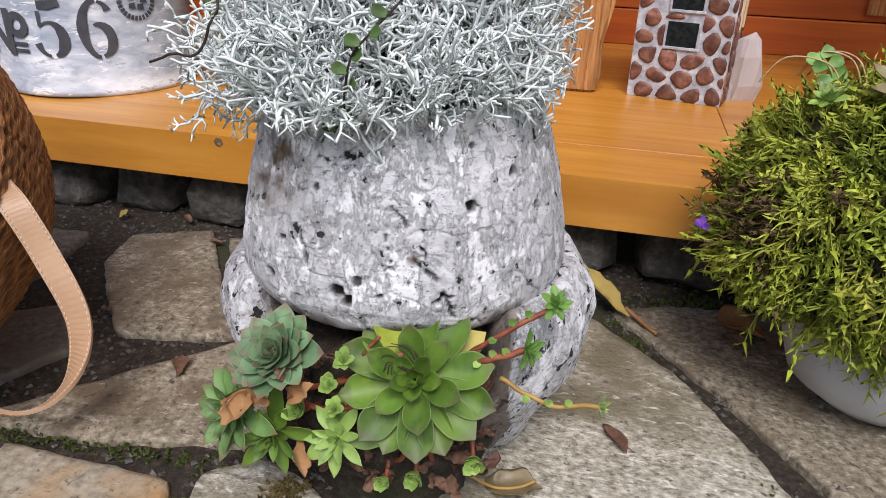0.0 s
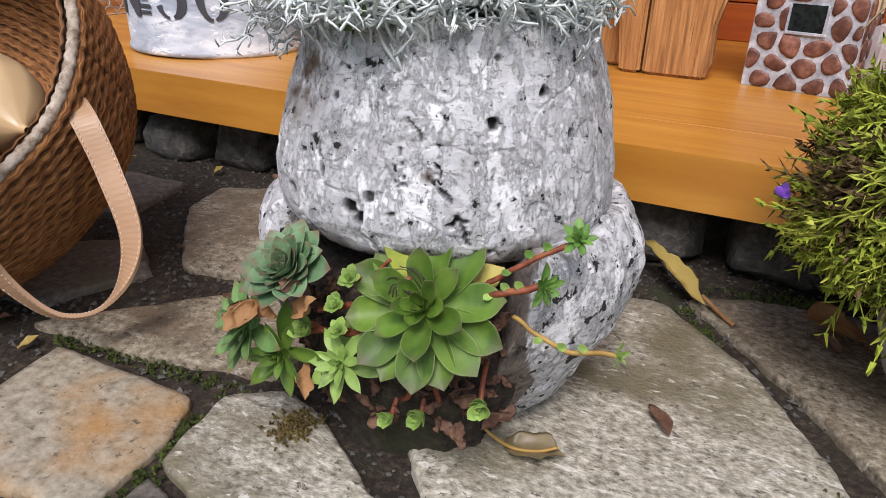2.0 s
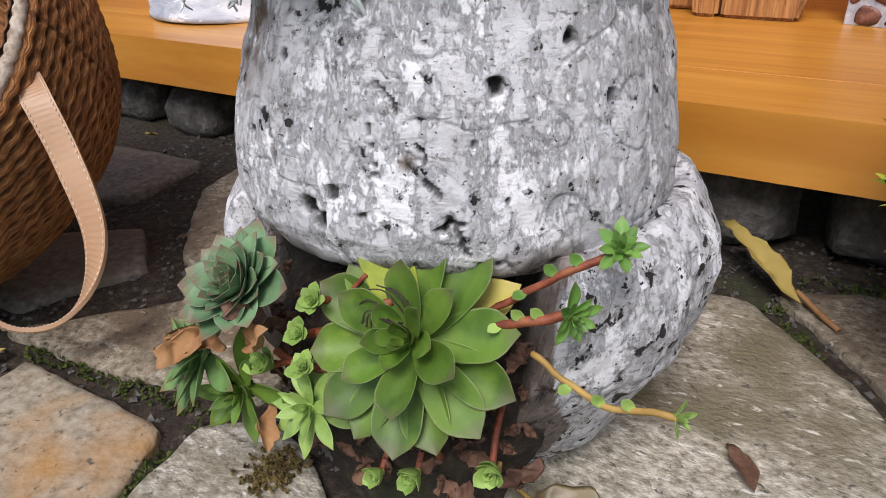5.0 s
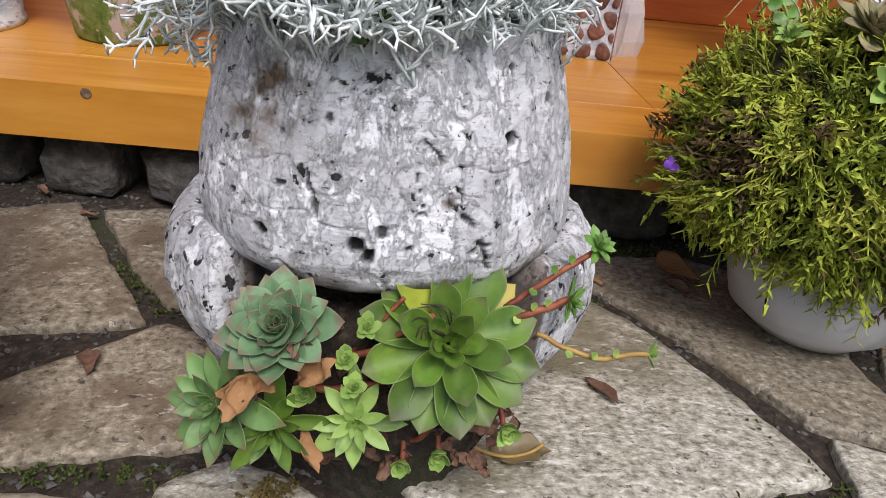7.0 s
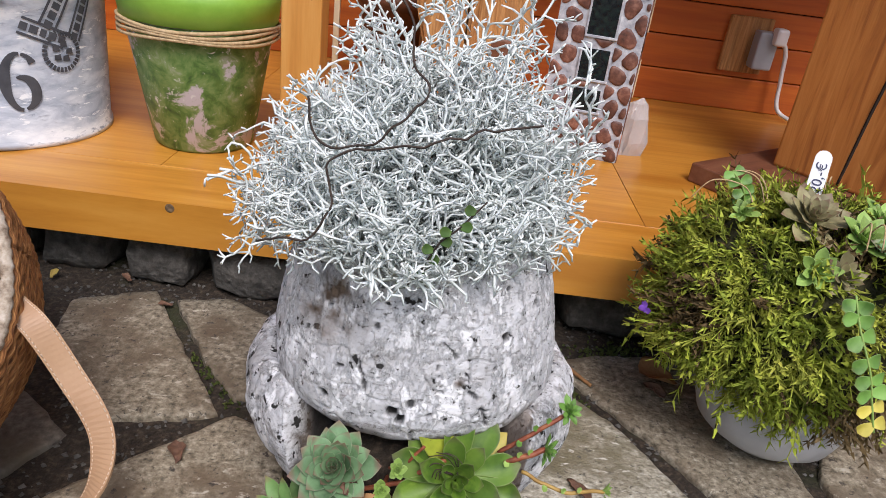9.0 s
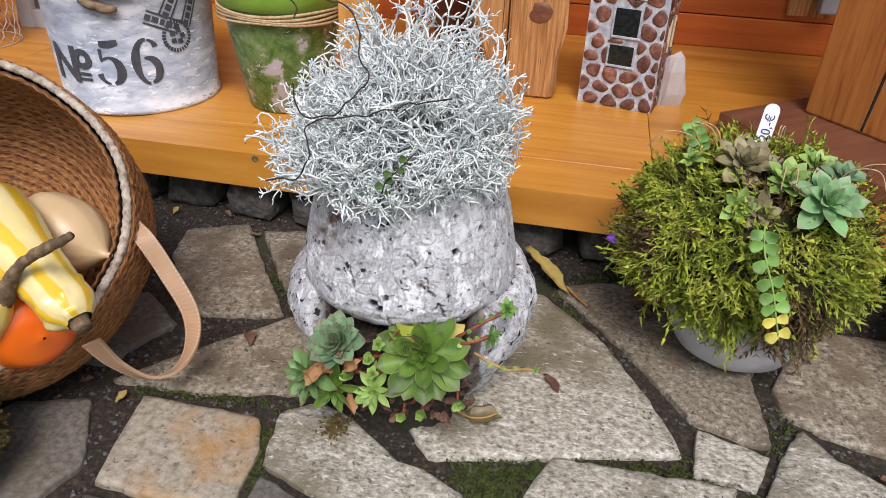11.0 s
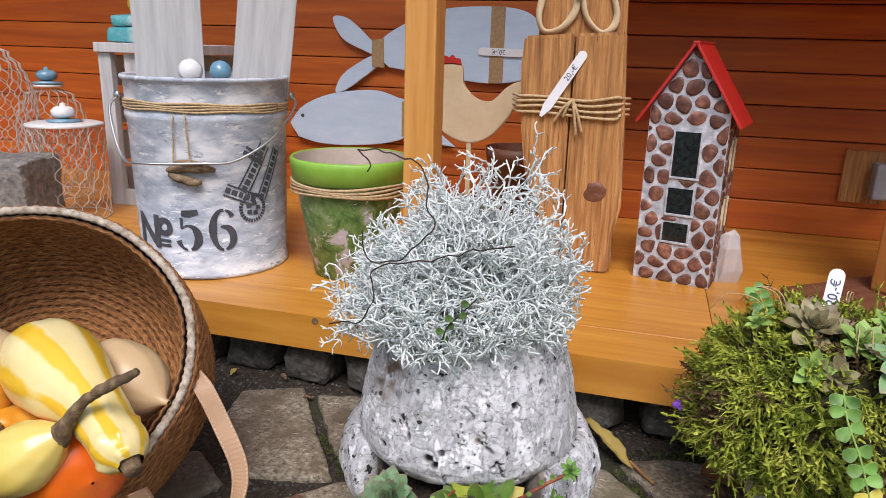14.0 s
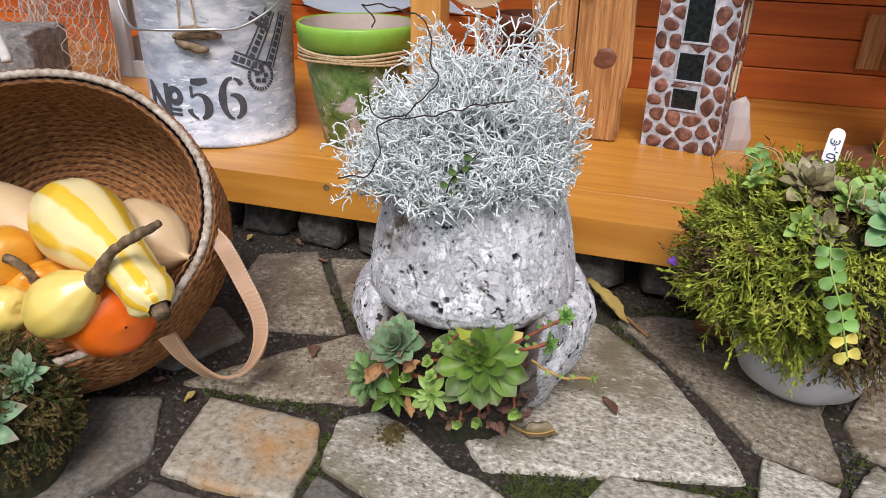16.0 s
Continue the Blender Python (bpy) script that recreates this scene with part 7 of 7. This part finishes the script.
MAT["tan_leaf"] = mat("tan_leaf", [(0.3, 0.22, 0.05), (0.42, 0.32, 0.09)], 30, 0.6, 0.4)
MAT["wet_leaf"] = mat("wet_leaf", [(0.14, 0.105, 0.05), (0.24, 0.19, 0.1)], 40, 0.45, 0.3, coat=0.08)
ground_leaf(0.125, 0.028, "tan_leaf", (0.618, 0.87, 0.035), -138, "long yellow-brown wilted leaf behind the planter", 0.0, -12)
tagged(pipe("leaf_stalk", smooth_line([(0.7, 0.79, 0.012), (0.725, 0.765, 0.006), (0.74, 0.75, 0.004)], 5), 0.003, "dry_leaf", None, 6), "brown leaf stalk on the paving", "leaf stalk")
ground_leaf(0.045, 0.014, "brown_leaf", (0.684, 0.555, 0.0035), -150, "dark narrow fallen leaf on the large slab", 0.05)
ground_leaf(0.05, 0.034, "wet_leaf", (0.58, 0.437, 0.0035), -82, "wet translucent brown leaf on the large slab", 0.02)
ground_leaf(0.03, 0.02, "brown_leaf", (0.225, 0.505, 0.004), 30, "reddish brown fallen leaf on a slab", 0.15)
ground_leaf(0.035, 0.025, "brown_leaf", (0.85, 0.745, 0.004), 60, "dark fallen leaf by the boulder bowl", 0.15)
ground_leaf(0.06, 0.05, "dry_leaf", (0.87, 0.78, 0.012), 100, "orange-brown leaf under the moss mound", 0.2)
for k, (x, y) in enumerate(((-0.12, 0.865), (0.0, 0.885), (0.09, 0.83), (-0.3, 0.86), (0.05, 0.61), (0.02, 0.37), (0.095, 0.345), (0.65, 0.87), (1.15, 0.46))):
    ground_leaf(0.02, 0.011, "brown_leaf" if k % 3 else "tan_leaf", (x, y, 0.001), 57 * k, "small curled dry leaf in the joint" if k % 3 else "small pale dry leaf in the joint", 0.25)
tagged(pipe("green_sprig", smooth_line([(0.575, 0.4, 0.066), (0.562, 0.43, 0.025), (0.572, 0.438, 0.008), (0.592, 0.432, 0.008), (0.612, 0.437, 0.009), (0.626, 0.447, 0.011)], 6), 0.0016, "tan_stem", None, 6), "pale fallen houseleek runner on the slab", "plant stem")
spot = [(Vector((0.413 + random.gauss(0, 0.009), 0.374 + random.gauss(0, 0.011), 0.003)), (random.gauss(0, 0.5), random.gauss(0, 0.5), 1)) for _ in range(150)]
tagged(moss_field("moss_patch", None, spot, 0.0035, 41, material="moss_brown"), "small brown-green moss tuft on a slab", "moss", kind="stuff")
rng = random.Random(77)
pts = []
for (x0, y0), (x1, y1), w, n in (((0.6, 0.345), (0.9, 0.415), 0.014, 700), ((0.6, 0.33), (0.68, 0.31), 0.022, 400), ((0.88, 0.43), (0.68, 0.79), 0.006, 160), ((1.0, 0.46), (1.06, 0.6), 0.012, 60),
                                 ((0.34, 0.4), (0.1, 0.38), 0.008, 120), ((0.33, 0.36), (0.345, 0.25), 0.008, 120), ((0.94, 0.37), (1.02, 0.36), 0.02, 160), ((0.72, 0.84), (0.85, 0.88), 0.02, 160), ((0.25, 0.62), (0.16, 0.72), 0.008, 60)):
    for _ in range(n):
        t = rng.random()
        pts.append((Vector((x0 + (x1 - x0) * t + rng.gauss(0, w), y0 + (y1 - y0) * t + rng.gauss(0, w * 0.7), -0.014)), (rng.gauss(0, 0.5), rng.gauss(0, 0.5), 1)))
tagged(moss_field("joint_moss", None, [(p + Vector((0, 0, 0.008)), d) for p, d in pts], 0.0055, 43, material="ground_moss"), "short green moss growing in the paving joints", "moss", kind="stuff")
V, Fc = [], []
for _ in range(5200):
    x, y = rng.uniform(-0.25, 1.4), rng.uniform(0.12, 0.95)
    r = rng.uniform(0.0012, 0.0042)
    z = joint_height(x, y) + r * 0.4
    b = len(V)
    for d in ((1, 0, 0), (0, 1, 0), (-1, 0, 0), (0, -1, 0), (0, 0, 0.8), (0, 0, -0.8)):
        q = Vector(d) * r + 0.4 * r * Vector([rng.uniform(-1, 1) for _ in range(3)])
        V.append((x + q.x, y + q.y, z + q.z))
    Fc += [(b + i, b + (i + 1) % 4, b + 4) for i in range(4)] + [(b + (i + 1) % 4, b + i, b + 5) for i in range(4)]
tagged(put("grit", mesh_of("grit", V, Fc, "rock", False)), "loose grit and crumbs of soil in the joints", "grit", kind="stuff")
tagged(turned("knot_hole", [(0.001, 0.0), (0.006, 0.0005), (0.008, -0.001)], "stem", None, 14, pose(0.082, DECK_Y - 0.0005, 0.152, 90, 0, 0)), "small dark screw hole in the deck's front board", "screw hole")
